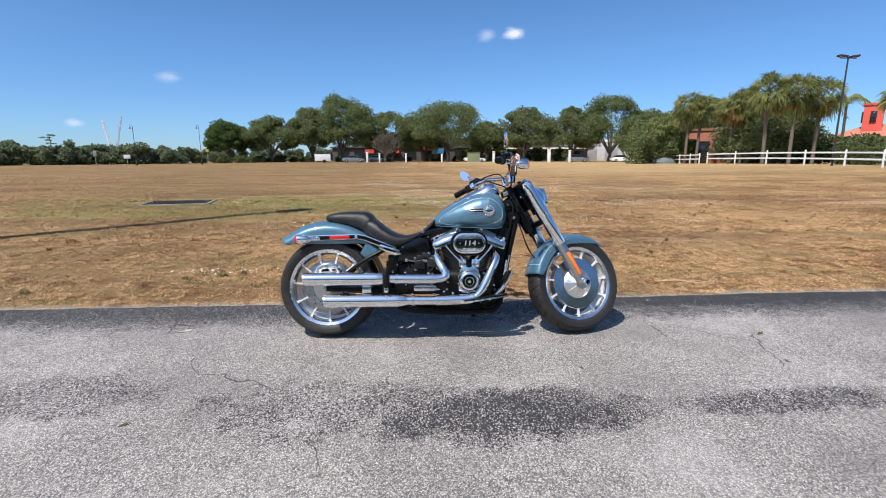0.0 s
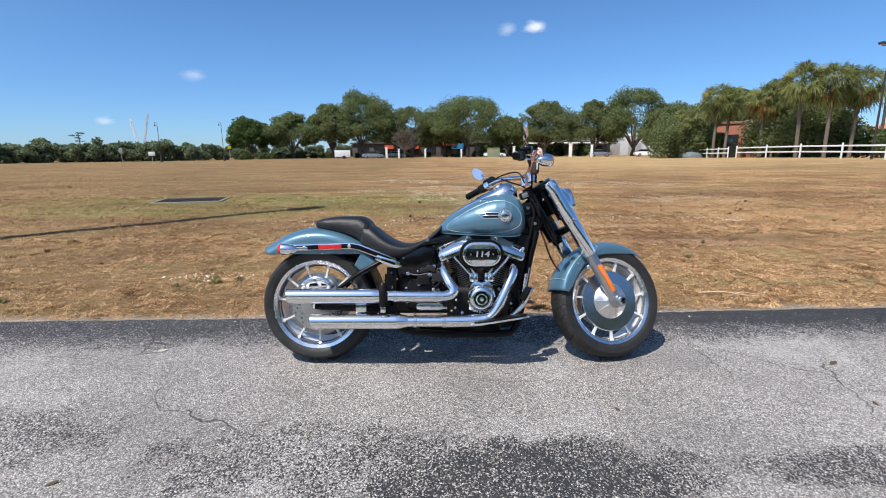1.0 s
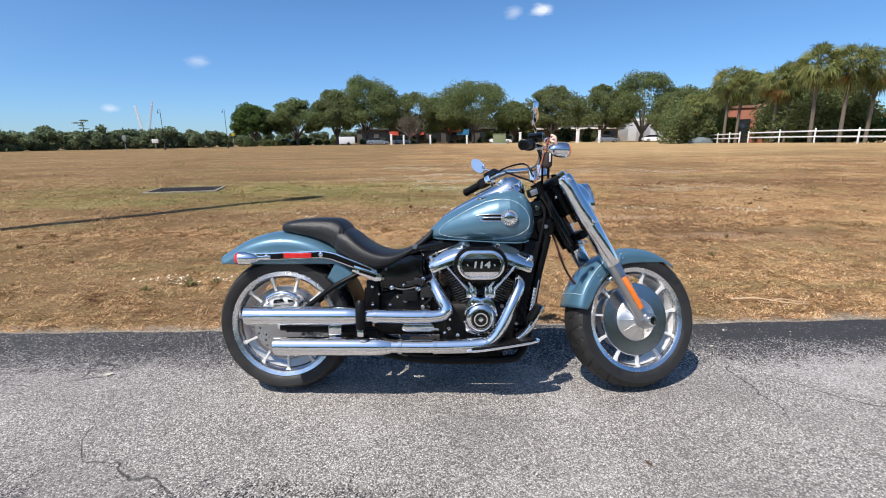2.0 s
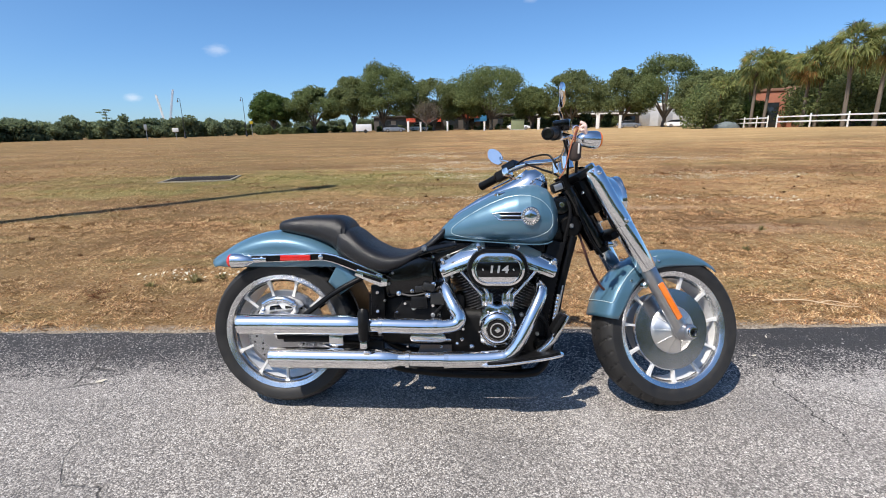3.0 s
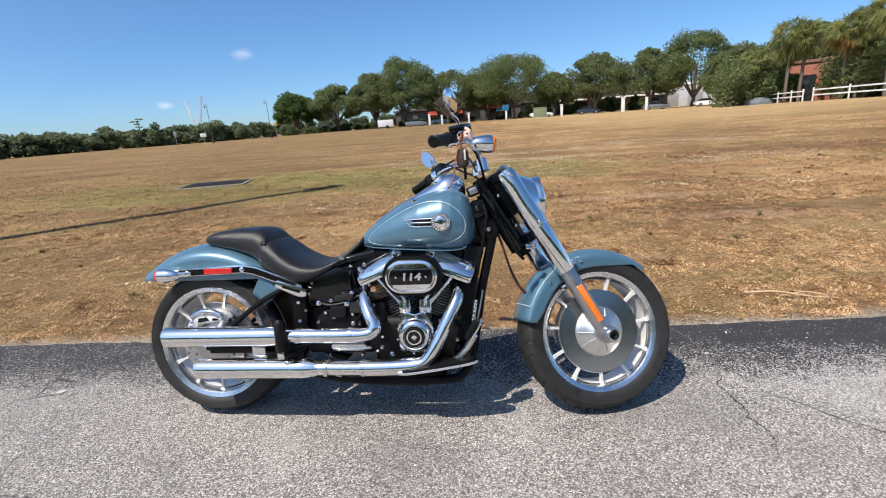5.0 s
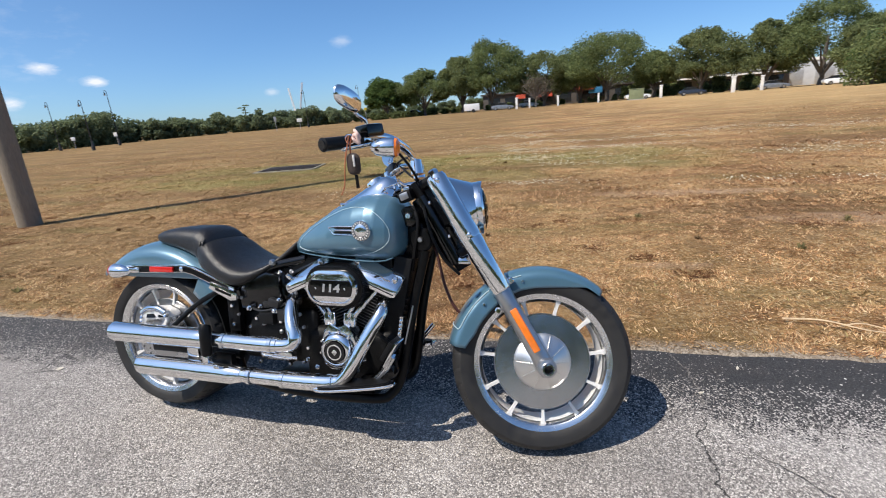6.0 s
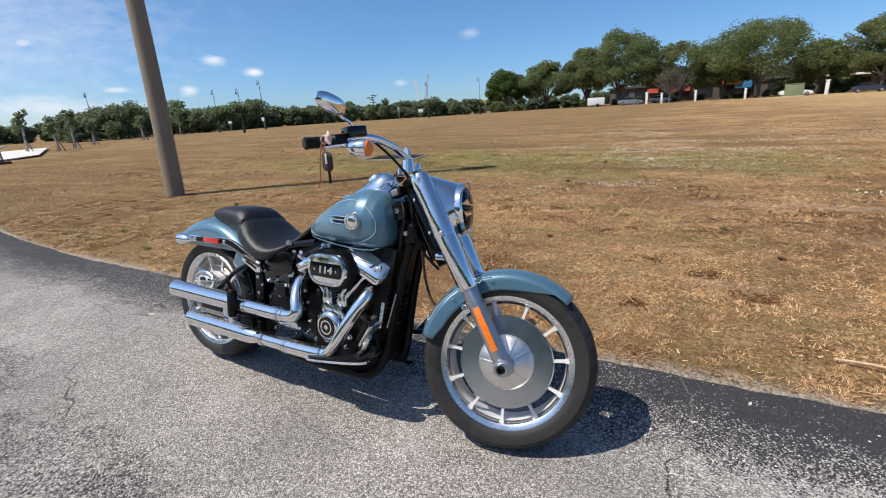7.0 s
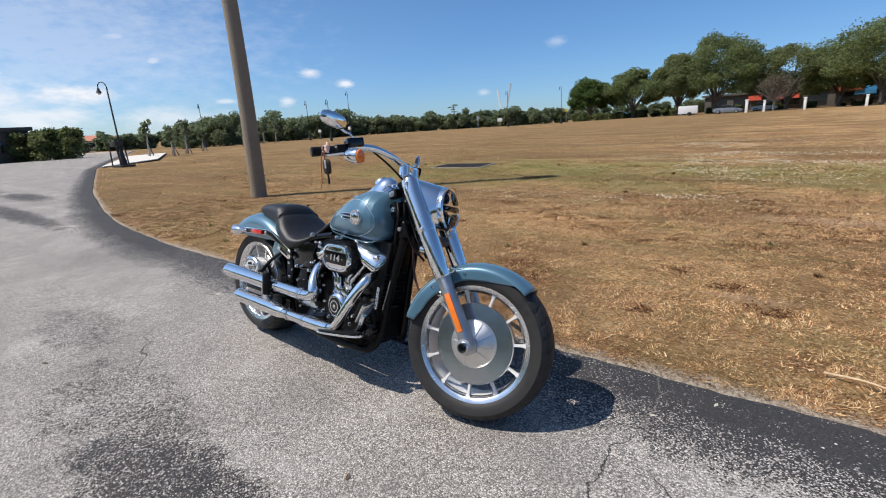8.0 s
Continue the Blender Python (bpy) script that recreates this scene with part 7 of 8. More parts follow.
def fine(rows, per=5):
    """Stations smoothed between the given ones."""
    q = smooth_path([(r[0], r[1], r[2]) for r in rows], per)
    b = smooth_path([(r[3], 0, 0) for r in rows], per)
    return [(v.x, v.y, v.z, w.x) for v, w in zip(q, b)]


seat = tail_part("rider_seat", loft(pad(fine([(0.236, 0.095, 0.788, 0.690), (0.258, 0.134, 0.803, 0.660), (0.312, 0.156, 0.789, 0.635), (0.38, 0.172, 0.735, 0.612), (0.45, 0.176, 0.698, 0.600), (0.52, 0.165, 0.686, 0.622), (0.585, 0.135, 0.702, 0.660), (0.64, 0.105, 0.738, 0.700), (0.69, 0.082, 0.784, 0.742), (0.712, 0.060, 0.797, 0.770)]))), LEATHER, bike, "black leather rider seat", None, 60)
tail_part("pillion_seat", loft(pad(fine([(-0.022, 0.050, 0.806, 0.790), (-0.005, 0.082, 0.822, 0.776), (0.05, 0.106, 0.836, 0.762), (0.14, 0.116, 0.845, 0.738), (0.22, 0.124, 0.845, 0.705), (0.250, 0.130, 0.842, 0.675), (0.280, 0.132, 0.826, 0.665), (0.300, 0.124, 0.800, 0.670), (0.306, 0.108, 0.782, 0.690)]))), LEATHER, bike, "black leather pillion pad", None, 60)
# stitched welt where the pillion pad meets the rider's seat
for dx in (0.0, 0.014):
    welt = [(0.262 + dx + 0.012 * math.cos(t) ** 2, 0.134 * math.cos(t), 0.772 + 0.040 * math.sin(t)) for t in np.linspace(0.0, math.pi, 24)]
    tail_part("welt", tube(welt, 0.0035, 6), LEATHER, seat, "")

# -- rear fender, strut, lights --
def rear_skirt(a):
    """Inner edge of the fender's side: level behind, dropping to a tip before the wheel."""
    if a < 50:
        return 0.322
    return min(0.402, max(0.296, (0.630 - ZC) / math.sin(radians(a))))


solid(tail_part("rear_fender", fender(0.0, 0.456, 0.138, 35, 132, 44, rear_skirt, 0.060, 19, lambda a: 0.016 * max(0, (a - 124) / 11) ** 2), PAINT, bike, "glossy teal blue rear fender"), 0.004)
for sy in (-1, 1):
    y = 0.142 * sy
    outline = [(-0.165, 0.648), (-0.165, 0.682), (0.205, 0.694), (0.255, 0.684), (0.452, 0.604), (0.440, 0.574), (0.245, 0.650), (0.20, 0.660)]
    st = tail_part("fender_strut", plate(outline, y, y + sy * 0.014, 0.004), CHROME, bike, "chrome fender strut")
    inlay = [(-0.105, 0.653), (-0.105, 0.678), (0.202, 0.688), (0.252, 0.678), (0.425, 0.608), (0.418, 0.590), (0.245, 0.655), (0.20, 0.664)]
    tail_part("strut_inlay", plate(inlay, y + sy * 0.0142, y + sy * 0.0165, 0.001), SATIN, st, "black inlay strip")
    tail_part("side_reflector", box((0.128, 0.010, 0.024), (0.088, y + sy * 0.021, 0.6725), 0.004), RED, st, "red side reflector")
    for bx in (-0.055, 0.195):
        tail_part("strut_bolt", lathe([(0.0105, 0.0), (0.0105, sy * 0.010), (0.006, sy * 0.013), (0.001, sy * 0.013)], "Y", 12, at=(bx, y + sy * 0.014, 0.667 if bx < 0 else 0.676)), CHROME, st)
    tail_part("strut_bracket", plate([(0.335, 0.600), (0.348, 0.628), (0.474, 0.586), (0.470, 0.556), (0.44, 0.553)], y + sy * 0.016, y + sy * 0.030, 0.006), CHROME, st, "chrome strut end bracket")
    tail_part("bracket_slot", plate([(0.37, 0.596), (0.374, 0.607), (0.448, 0.582), (0.444, 0.571)], y + sy * 0.0302, y + sy * 0.0325, 0.001), SATIN, st, "black slot in the bracket")
    t0 = Vector((-0.158, y + sy * 0.022, 0.660))
    sig = tail_part("rear_turn_signal", lathe([(0.001, 0.072), (0.012, 0.062), (0.022, 0.044), (0.029, 0.018), (0.0315, -0.010), (0.0315, -0.020)], "X", 26, at=t0), CHROME, bike, "chrome bullet rear turn signal")
    tail_part("signal_lens", lathe([(0.031, -0.019), (0.028, -0.032), (0.018, -0.041), (0.001, -0.044)], "X", 26, at=t0), RED, sig, "red turn signal lens")
    tail_part("signal_stalk", box((0.10, 0.018, 0.018), (-0.085, y + sy * 0.018, 0.664), 0.005), CHROME, sig)
tail_part("fender_tail", box((0.03, 0.06, 0.02), (-0.285, 0, 0.632), 0.008), PAINT, bike)

# -- frame and swingarm --
for sy in (-1, 1):
    part("frame_rail", tube(smooth_path([(1.240, 0.045 * sy, 0.735), (1.188, 0.058 * sy, 0.52), (1.145, 0.075 * sy, 0.28), (1.105, 0.10 * sy, 0.185), (1.02, 0.125 * sy, 0.165), (0.70, 0.13 * sy, 0.165), (0.46, 0.12 * sy, 0.20), (0.40, 0.11 * sy, 0.30), (0.40, 0.11 * sy, 0.50)], 8), 0.019, 14), SATIN, bike, "black frame tube")
    part("seat_rail", tube(smooth_path([(0.40, 0.118 * sy, 0.575), (0.52, 0.118 * sy, 0.622), (0.62, 0.10 * sy, 0.672), (0.75, 0.08 * sy, 0.70)], 8), 0.020, 12), BLACK, bike, "black frame tube under the seat")
    part("swingarm", tube(smooth_path([(0.0, 0.150 * sy, ZC), (0.10, 0.150 * sy, 0.40), (0.24, 0.146 * sy, 0.505), (0.37, 0.135 * sy, 0.575)], 6), 0.0125, 12, flat=0.8), SATIN, bike, "black swingarm tube")
    part("swingarm_lower", tube([(0.0, 0.150 * sy, ZC), (0.22, 0.150 * sy, 0.315), (0.44, 0.13 * sy, 0.30)], 0.021, 12), SATIN, bike, "black lower swingarm tube")
part("frame_spine", tube([(1.26, 0, 0.80), (1.0, 0, 0.735), (0.65, 0, 0.70)], 0.035, 14), BLACK, bike)
part("steering_head", tube([fork_at(0.46, 0, -0.075), fork_at(0.74, 0, -0.075)], 0.046, 20), BLACK, bike, "black steering head")
hc = part("head_gusset", plate([(1.135, 0.735), (1.165, 0.83), (1.20, 0.862), (1.235, 0.835), (1.262, 0.765), (1.235, 0.705), (1.175, 0.70)], -0.050, 0.050, 0.016), SATIN, bike, "black steering head gusset")
part("head_lug", lathe([(0.040, 0.0), (0.040, -0.058), (0.034, -0.066), (0.012, -0.068), (0.001, -0.068)], "Y", 20, at=(1.185, 0, 0.862)), BLACK, hc)
part("head_lug", lathe([(0.046, 0.0), (0.046, -0.052), (0.038, -0.060), (0.001, -0.062)], "Y", 20, at=(1.228, 0, 0.775)), SATIN, hc)
bolt(1.187, -0.068, 0.866, 0.013, hc, CHROME, None, 0.012)
bolt(1.228, -0.062, 0.778, 0.011, hc, ALU, None, 0.010)
bolt(1.165, -0.052, 0.752, 0.008, hc, ALU, None, 0.008)
part("horn_box", box((0.055, 0.045, 0.042), (1.172, -0.045, 0.938), 0.010, pose(0, 0, 0, 0, -20, 0)), PLASTIC, bike, "black ignition switch box")
part("switch_face", box((0.034, 0.006, 0.026), (1.172, -0.069, 0.938), 0.003, pose(0, 0, 0, 0, -20, 0)), ALU, bike, "grey ignition switch face")
part("nacelle_back", box((0.045, 0.165, 0.190), fork_at(0.690, 0, -0.036), 0.016, pose(0, 0, 0, 0, -30, 0)), SATIN, bike, "black rear shell of the headlight nacelle", STEER)
for s, y in ((0.56, -0.070), (0.70, -0.078), (0.74, -0.030), (0.61, -0.030)):
    part("shell_screw", lathe([(0.0075, 0.0), (0.0075, 0.006), (0.004, 0.008), (0.001, 0.008)], "X", 8, at=fork_at(s, y, -0.066)), CHROME, bike, "", STEER @ Matrix.Identity(4))
part("wire_loom", tube(smooth_path([fork_at(0.70, -0.05, -0.09), fork_at(0.60, -0.06, -0.115), fork_at(0.50, -0.055, -0.12), fork_at(0.42, -0.03, -0.10)], 6), 0.006, 8), PLASTIC, bike, "", STEER)
part("wire_loom", tube(smooth_path([(1.20, -0.055, 0.90), (1.222, -0.068, 0.84), (1.205, -0.066, 0.74), (1.19, -0.06, 0.66)], 6), 0.007, 8), PLASTIC, bike, "")
bolt(0.62, -0.122, 0.690, 0.013, bike, ALU, None, 0.014)
bolt(0.655, -0.125, 0.655, 0.007)
bolt(0.545, -0.128, 0.605, 0.006)
part("inner_mudguard", loft([[(0.355 * math.cos(a), y, ZC + 0.355 * math.sin(a)) for y in (-0.115, -0.06, 0, 0.06, 0.115)] + [(0.348 * math.cos(a), y, ZC + 0.348 * math.sin(a)) for y in (0.115, 0.06, 0, -0.06, -0.115)] for a in np.linspace(radians(-8), radians(60), 16)]), PLASTIC, bike, "black inner mudguard")
part("regulator_cover", box((0.06, 0.16, 0.20), (1.100, 0, 0.30), 0.02, pose(0, 0, 0, 0, 14, 0), 3), SATIN, bike, "black cover before the engine")
part("hose_fitting", tube([(1.150 + 0.018 * k / 20, -0.128, 0.392 + 0.110 * k / 20) for k in range(21)], [0.0085 if k % 3 else 0.0062 for k in range(21)], 12), CHROME, bike, "ribbed chrome hose fitting")
part("oil_cooler", box((0.070, 0.175, 0.44), (1.122, 0, 0.50), 0.006, pose(0, 0, 0, 0, 12, 0)), WRINKLE, bike, "black finned oil cooler")
for k in range(11):
    part("cooler_fin", box((0.076, 0.170, 0.004), (1.115 + 0.0046 * (k - 5), 0, 0.34 + k * 0.022), 0.0, pose(0, 0, 0, 0, 12, 0)), FIN, bike)

GREY_PLASTIC = simple("dark_grey_plastic", (0.012, 0.0122, 0.013), 0.4, 0, 0.2, 60, 0.1)

# -- engine --
part("rail_strip", tube([(1.195, -0.080, 0.53), (1.181, -0.088, 0.46), (1.163, -0.095, 0.385)], 0.0034, 8), ALU, bike, "thin bright strip on the frame tube")
for fx, fz, fr in ((1.06, 0.245, 0.009), (1.10, 0.27, 0.008), (1.085, 0.335, 0.008), (1.02, 0.415, 0.009), (1.055, 0.455, 0.007)):
    bolt(fx, -0.122, fz, fr, bike, ALU, None, 0.010)
part("oil_line", tube(smooth_path([(1.08, -0.10, 0.22), (1.13, -0.115, 0.29), (1.12, -0.12, 0.38), (1.06, -0.12, 0.43)], 6), 0.008, 8), PLASTIC, bike, "black oil hose")
part("oil_filter", lathe([(0.034, 0.0), (0.036, -0.03), (0.035, -0.085), (0.028, -0.095), (0.001, -0.096)], "Y", 24, at=(1.105, -0.05, 0.285)), BLACK, bike, "gloss black oil filter")
part("horn_cover", box((0.05, 0.05, 0.075), (1.075, -0.085, 0.345), 0.014, pose(0, 0, 0, 0, 12, 0)), WRINKLE, bike, "black ribbed cover")
engine_part("crankcase", box((0.40, 0.235, 0.235), (0.905, 0, 0.315), 0.045, None, 3), WRINKLE, bike, "black engine crankcase")
engine_part("gearbox", box((0.36, 0.225, 0.225), (0.585, 0, 0.385), 0.03, None, 3), WRINKLE, bike, "black gearbox")
gc = engine_part("gear_cover", plate([(0.828, 0.305), (0.822, 0.395), (0.838, 0.440), (0.862, 0.468), (0.898, 0.455), (0.934, 0.468), (0.958, 0.440), (0.974, 0.395), (0.968, 0.305), (0.935, 0.284), (0.862, 0.284)], -0.175, -0.110, 0.012), CHROME_SOFT, bike, "polished gear case cover")
engine_part("cam_cover", lathe([(0.070, -0.165), (0.071, -0.180), (0.064, -0.196), (0.052, -0.203), (0.046, -0.2035), (0.044, -0.198), (0.001, -0.198)], "Y", 48, at=(0.897, 0, 0.367)), CHROME, gc, "round chrome cam cover")
engine_part("cam_cover_ring", lathe([(0.043, -0.199), (0.041, -0.205), (0.030, -0.2055), (0.001, -0.2055)], "Y", 40, at=(0.897, 0, 0.367), cap=False), BLACK, gc, "black ring")
engine_part("cam_inner_ring", lathe([(0.031, -0.2050), (0.0305, -0.2075), (0.0255, -0.2075), (0.025, -0.2050)], "Y", 36, at=(0.897, 0, 0.367), cap=False), CHROME, gc, "thin chrome ring")
engine_part("cam_emblem", plate(oval(0.897, 0.367, 0.012, 0.012, 24, 1.2), -0.2072, -0.198, 0.001), CHROME, gc, "plain diamond-shaped emblem")
for k in range(10):
    a = 2 * math.pi * k / 10 + 0.2
    bolt(0.897 + 0.0745 * math.cos(a), -0.175, 0.367 + 0.0745 * math.sin(a), 0.0055, gc, None, ENGINE)
for x in (0.842, 0.868, 0.928, 0.954):
    engine_part("tappet_block", lathe([(0.0135, -0.02), (0.0155, 0.0), (0.012, 0.016), (0.011, 0.03)], "Z", 14, at=(x, -0.152, 0.478)), CHROME, gc)
for sgn, nm in ((-1, "rear"), (1, "front")):
    tiltv = radians(22.5) * sgn
    CM = Matrix.Translation((0.90, 0.0, 0.30)) @ Matrix.Rotation(tiltv, 4, "Y")
    cyl = engine_part("cylinder", lathe([(0.066, 0.13), (0.066, 0.33)], "Z", 32), SATIN, bike, "black finned engine cylinder", CM)
    for k in range(14):
        h = 0.150 + k * 0.0120
        out = oval(0, 0, 0.085 + (0.006 if k > 9 else 0), 0.098, 40, 3.2)
        b = loft([[(x * s, y * s, h + dz) for x, y in out] for s, dz in ((0.985, 0.0), (1.0, 0.001), (1.0, 0.0032), (0.985, 0.0042))])
        fin = engine_part("fin", b, FIN, cyl, "", CM, 30)
        fin.data.materials.append(FIN_EDGE)
        for f in fin.data.polygons:
            if abs((CM.to_3x3().inverted() @ f.normal).z) < 0.8:
                f.material_index = 1
    engine_part("cylinder_head", loft([[(x, y, z) for x, y in oval(0, 0, hx, hy, 32, 3.5)] for z, hx, hy in ((0.318, 0.088, 0.10), (0.345, 0.090, 0.104), (0.352, 0.084, 0.098))]), FIN, bike, "finned cylinder head", CM)
    rows = ((0.342, 0.092, 0.116), (0.346, 0.100, 0.126), (0.374, 0.102, 0.128), (0.382, 0.096, 0.122), (0.388, 0.086, 0.110), (0.406, 0.076, 0.100), (0.416, 0.062, 0.086))
    rk = engine_part("rocker_cover", loft([[(x, y, z) for x, y in oval(0, 0, hx * 1.06, hy * 1.06, 40, 3.2)] for z, hx, hy in rows]), CHROME, bike, "chrome rocker cover", CM)
    for x, y in ((-0.074, -0.100), (0.074, -0.100), (-0.02, -0.108), (0.03, -0.108)):
        engine_part("cover_bolt", lathe([(0.010, 0.378), (0.010, 0.392), (0.006, 0.396), (0.001, 0.396)], "Z", 10, at=(x, y, 0)), CHROME, rk, "", CM)
    slope = [(-0.050, 0.420), (-0.100, 0.416), (-0.112, 0.411), (-0.148, 0.378), (-0.156, 0.366), (-0.158, 0.352), (-0.158, 0.334), (-0.150, 0.330), (-0.050, 0.330)]
    side = loft([[(x, -0.05 + (y + 0.05) * k, 0.372 + (z - 0.372) * q) for y, z in slope] for x, k, q in ((-0.110, 0.80, 0.55), (-0.104, 0.95, 0.85), (-0.092, 1.0, 1.0), (0.092, 1.0, 1.0), (0.104, 0.95, 0.85), (0.110, 0.80, 0.55))])
    engine_part("rocker_side", side, CHROME, rk, "slanted chrome side of the rocker cover", CM, 30)
    part_gap = loft([[(x, y, z) for y, z in ((-0.1595, 0.345), (-0.1595, 0.3485), (-0.10, 0.3485), (-0.10, 0.345))] for x in (-0.098, 0.098)])
    engine_part("cover_joint", part_gap, BLACK, rk, "dark joint line", CM)
    for x in (-0.080, 0.080):
        engine_part("cover_bolt", lathe([(0.011, 0.0), (0.011, -0.014), (0.007, -0.019), (0.001, -0.019)], "Y", 12), CHROME, rk, "", CM @ Matrix.Translation((x, -0.134, 0.392)) @ Matrix.Rotation(radians(-47), 4, "X"))
    for dx in (-0.017, 0.017):
        p0 = Vector((0.90 + sgn * 0.043 + dx * 0.75, -0.153, 0.49))
        p1 = CM @ Vector((dx * 1.5 + sgn * 0.005, -0.140, 0.345))
        engine_part("pushrod_tube", tube([p0, p0.lerp(p1, 0.48), p0.lerp(p1, 0.50), p0.lerp(p1, 0.54), p0.lerp(p1, 0.56), p1], [0.0095, 0.0095, 0.0125, 0.0125, 0.0085, 0.0085], 14), CHROME, bike, "chrome pushrod tube")

# air cleaner
AX, AZ = 0.898, 0.612
ac = engine_part("air_cleaner", plate(stadium(AX, AZ, 0.120, 0.079), -0.1870, -0.095, 0.004), SATIN, bike, "oval air cleaner with ribbed black edge")
edge_pts = stadium(AX, AZ, 0.1215, 0.081, 34)
for k in range(len(edge_pts)):
    x, z = edge_pts[k]
    engine_part("edge_rib", box((0.004, 0.078, 0.0032), (x, -0.1450, z), 0.0010, Matrix.Rotation(-math.atan2(z - AZ, x - AX), 4, "Y"), 1), FIN, ac)
so, si = stadium(AX, AZ, 0.107, 0.067, 16), stadium(AX, AZ, 0.090, 0.051, 16)
rg = loft([[(x, -0.1810, z) for x, z in so], [(x, -0.1970, z) for x, z in so], [(AX + (x - AX) * 0.975, -0.2070, AZ + (z - AZ) * 0.965) for x, z in so], [(AX + (x - AX) * 1.06, -0.2090, AZ + (z - AZ) * 1.08) for x, z in si], [(x, -0.2030, z) for x, z in si], [(x, -0.1810, z) for x, z in si]], False)
engine_part("chrome_ring", rg, CHROME, ac, "chrome ring round the air cleaner")
face = stadium(AX, AZ, 0.092, 0.053, 16)
engine_part("face_plate", loft([[(AX + (x - AX) * s, y, AZ + (z - AZ) * s) for x, z in face] for s, y in ((1.0, -0.1900), (1.0, -0.2020), (0.96, -0.2055), (0.5, -0.2075), (0.05, -0.2080))]), CHROME, ac, "chrome face plate")
mid = [(AX - 0.082, AZ - 0.024), (AX - 0.077, AZ - 0.030), (AX + 0.077, AZ - 0.030), (AX + 0.082, AZ - 0.024), (AX + 0.088, AZ), (AX + 0.082, AZ + 0.024), (AX + 0.077, AZ + 0.030), (AX - 0.077, AZ + 0.030), (AX - 0.082, AZ + 0.024), (AX - 0.088, AZ)]
engine_part("badge_panel", plate(mid, -0.2112, -0.2010, 0.0012), BLACK, ac, "black band across the air cleaner")


def numerals(text, size, m, material, parent, extrude=0.0012):
    cu = bpy.data.curves.new("numerals", "FONT")
    cu.body, cu.size, cu.extrude, cu.align_x, cu.align_y, cu.offset, cu.shear = text, size, extrude, "CENTER", "CENTER", 0.0012, 0.10
    tmp = new("numerals_source", cu)
    bpy.context.view_layer.update()
    me = bpy.data.meshes.new_from_object(tmp.evaluated_get(bpy.context.evaluated_depsgraph_get()))
    bpy.data.objects.remove(tmp)
    me.transform(m)
    me.materials.clear()
    ob = new("numerals", finish(me, material, 0))
    ob.parent = parent
    ob["label"] = "silver numerals 114"
    return ob


numerals("114", 0.040, ENGINE @ pose(AX, -0.2122, AZ, 90) @ Matrix.Diagonal((1.35, 1, 1, 1)), WHITE_INK, ac)
for s in (-1, 1):
    engine_part("badge_tick", box((0.005, 0.002, 0.009), (AX + s * 0.060, -0.2120, AZ), 0.0008, pose(0, 0, 0, 0, -25, 0), 1), WHITE_INK, ac)

# oil tank, boxes, covers behind the engine
part("frame_cover", plate([(0.42, 0.56), (0.50, 0.605), (0.60, 0.655), (0.68, 0.705), (0.82, 0.70), (0.80, 0.60), (0.66, 0.52), (0.46, 0.50)], -0.098, 0.098, 0.012), SATIN, bike, "black frame cover below the seat")
part("intake_cover", box((0.40, 0.16, 0.05), (0.92, 0, 0.685), 0.012), SATIN, bike, "black wiring cover under the tank")
part("oil_tank", box((0.27, 0.25, 0.155), (0.545, 0, 0.565), 0.045, pose(0, 0, 0, 0, -12, 0), 4), BLACK, bike, "glossy black oil tank")
part("side_cover", plate([(0.47, 0.50), (0.46, 0.575), (0.50, 0.615), (0.60, 0.655), (0.655, 0.64), (0.66, 0.53), (0.62, 0.50)], -0.145, -0.115, 0.012), BLACK, bike, "glossy black side cover")
part("wiring_box", box((0.06, 0.04, 0.05), (0.675, -0.135, 0.485), 0.006), GREY_PLASTIC, bike, "dark grey connector box")
part("connector", box((0.045, 0.03, 0.026), (0.605, -0.140, 0.525), 0.005, pose(0, 0, 0, 0, -6, 0)), GREY_PLASTIC, bike, "dark grey wiring connector")
part("connector", box((0.028, 0.03, 0.022), (0.725, -0.128, 0.535), 0.005, pose(0, 0, 0, 0, 20, 0)), GREY_PLASTIC, bike, "dark grey wiring connector")
# bolts and nuts scattered over the black parts to give small bright glints
for fx, fz, fr in ((0.475, 0.545, 0.007), (0.49, 0.590, 0.006), (0.70, 0.60, 0.007), (0.735, 0.575, 0.006), (0.72, 0.66, 0.008), (0.745, 0.49, 0.008), (0.76, 0.44, 0.007), (0.455, 0.475, 0.006), (0.575, 0.445, 0.010), (0.655, 0.415, 0.009)):
    bolt(fx, -0.146, fz, fr, bike, ALU, None, 0.006)
for fx, fz in ((0.55, 0.285), (0.69, 0.285), (0.755, 0.30), (0.78, 0.36)):
    bolt(fx, -0.150, fz, 0.008, bike, CHROME, None, 0.010)
for fx, fz, fr in ((0.515, 0.505, 0.008), (0.57, 0.515, 0.006), (0.635, 0.50, 0.009), (0.66, 0.545, 0.007), (0.69, 0.515, 0.007), (0.72, 0.455, 0.010), (0.735, 0.405, 0.007), (0.775, 0.315, 0.006), (0.815, 0.285, 0.007), (0.99, 0.285, 0.007), (1.015, 0.33, 0.008)):
    part("fixing", lathe([(fr * 1.3, 0.004), (fr * 1.3, -0.003), (fr, -0.004), (fr, -0.012), (fr * 0.6, -0.015), (0.001, -0.015)], "Y", 10, at=(fx, -0.150, fz)), CHROME, bike, "chrome nut added as a bright glint")
part("sensor_plug", box((0.050, 0.036, 0.032), (0.640, -0.150, 0.535), 0.008, pose(0, 0, 0, 0, 14, 0)), GREY_PLASTIC, bike, "dark sensor plug")
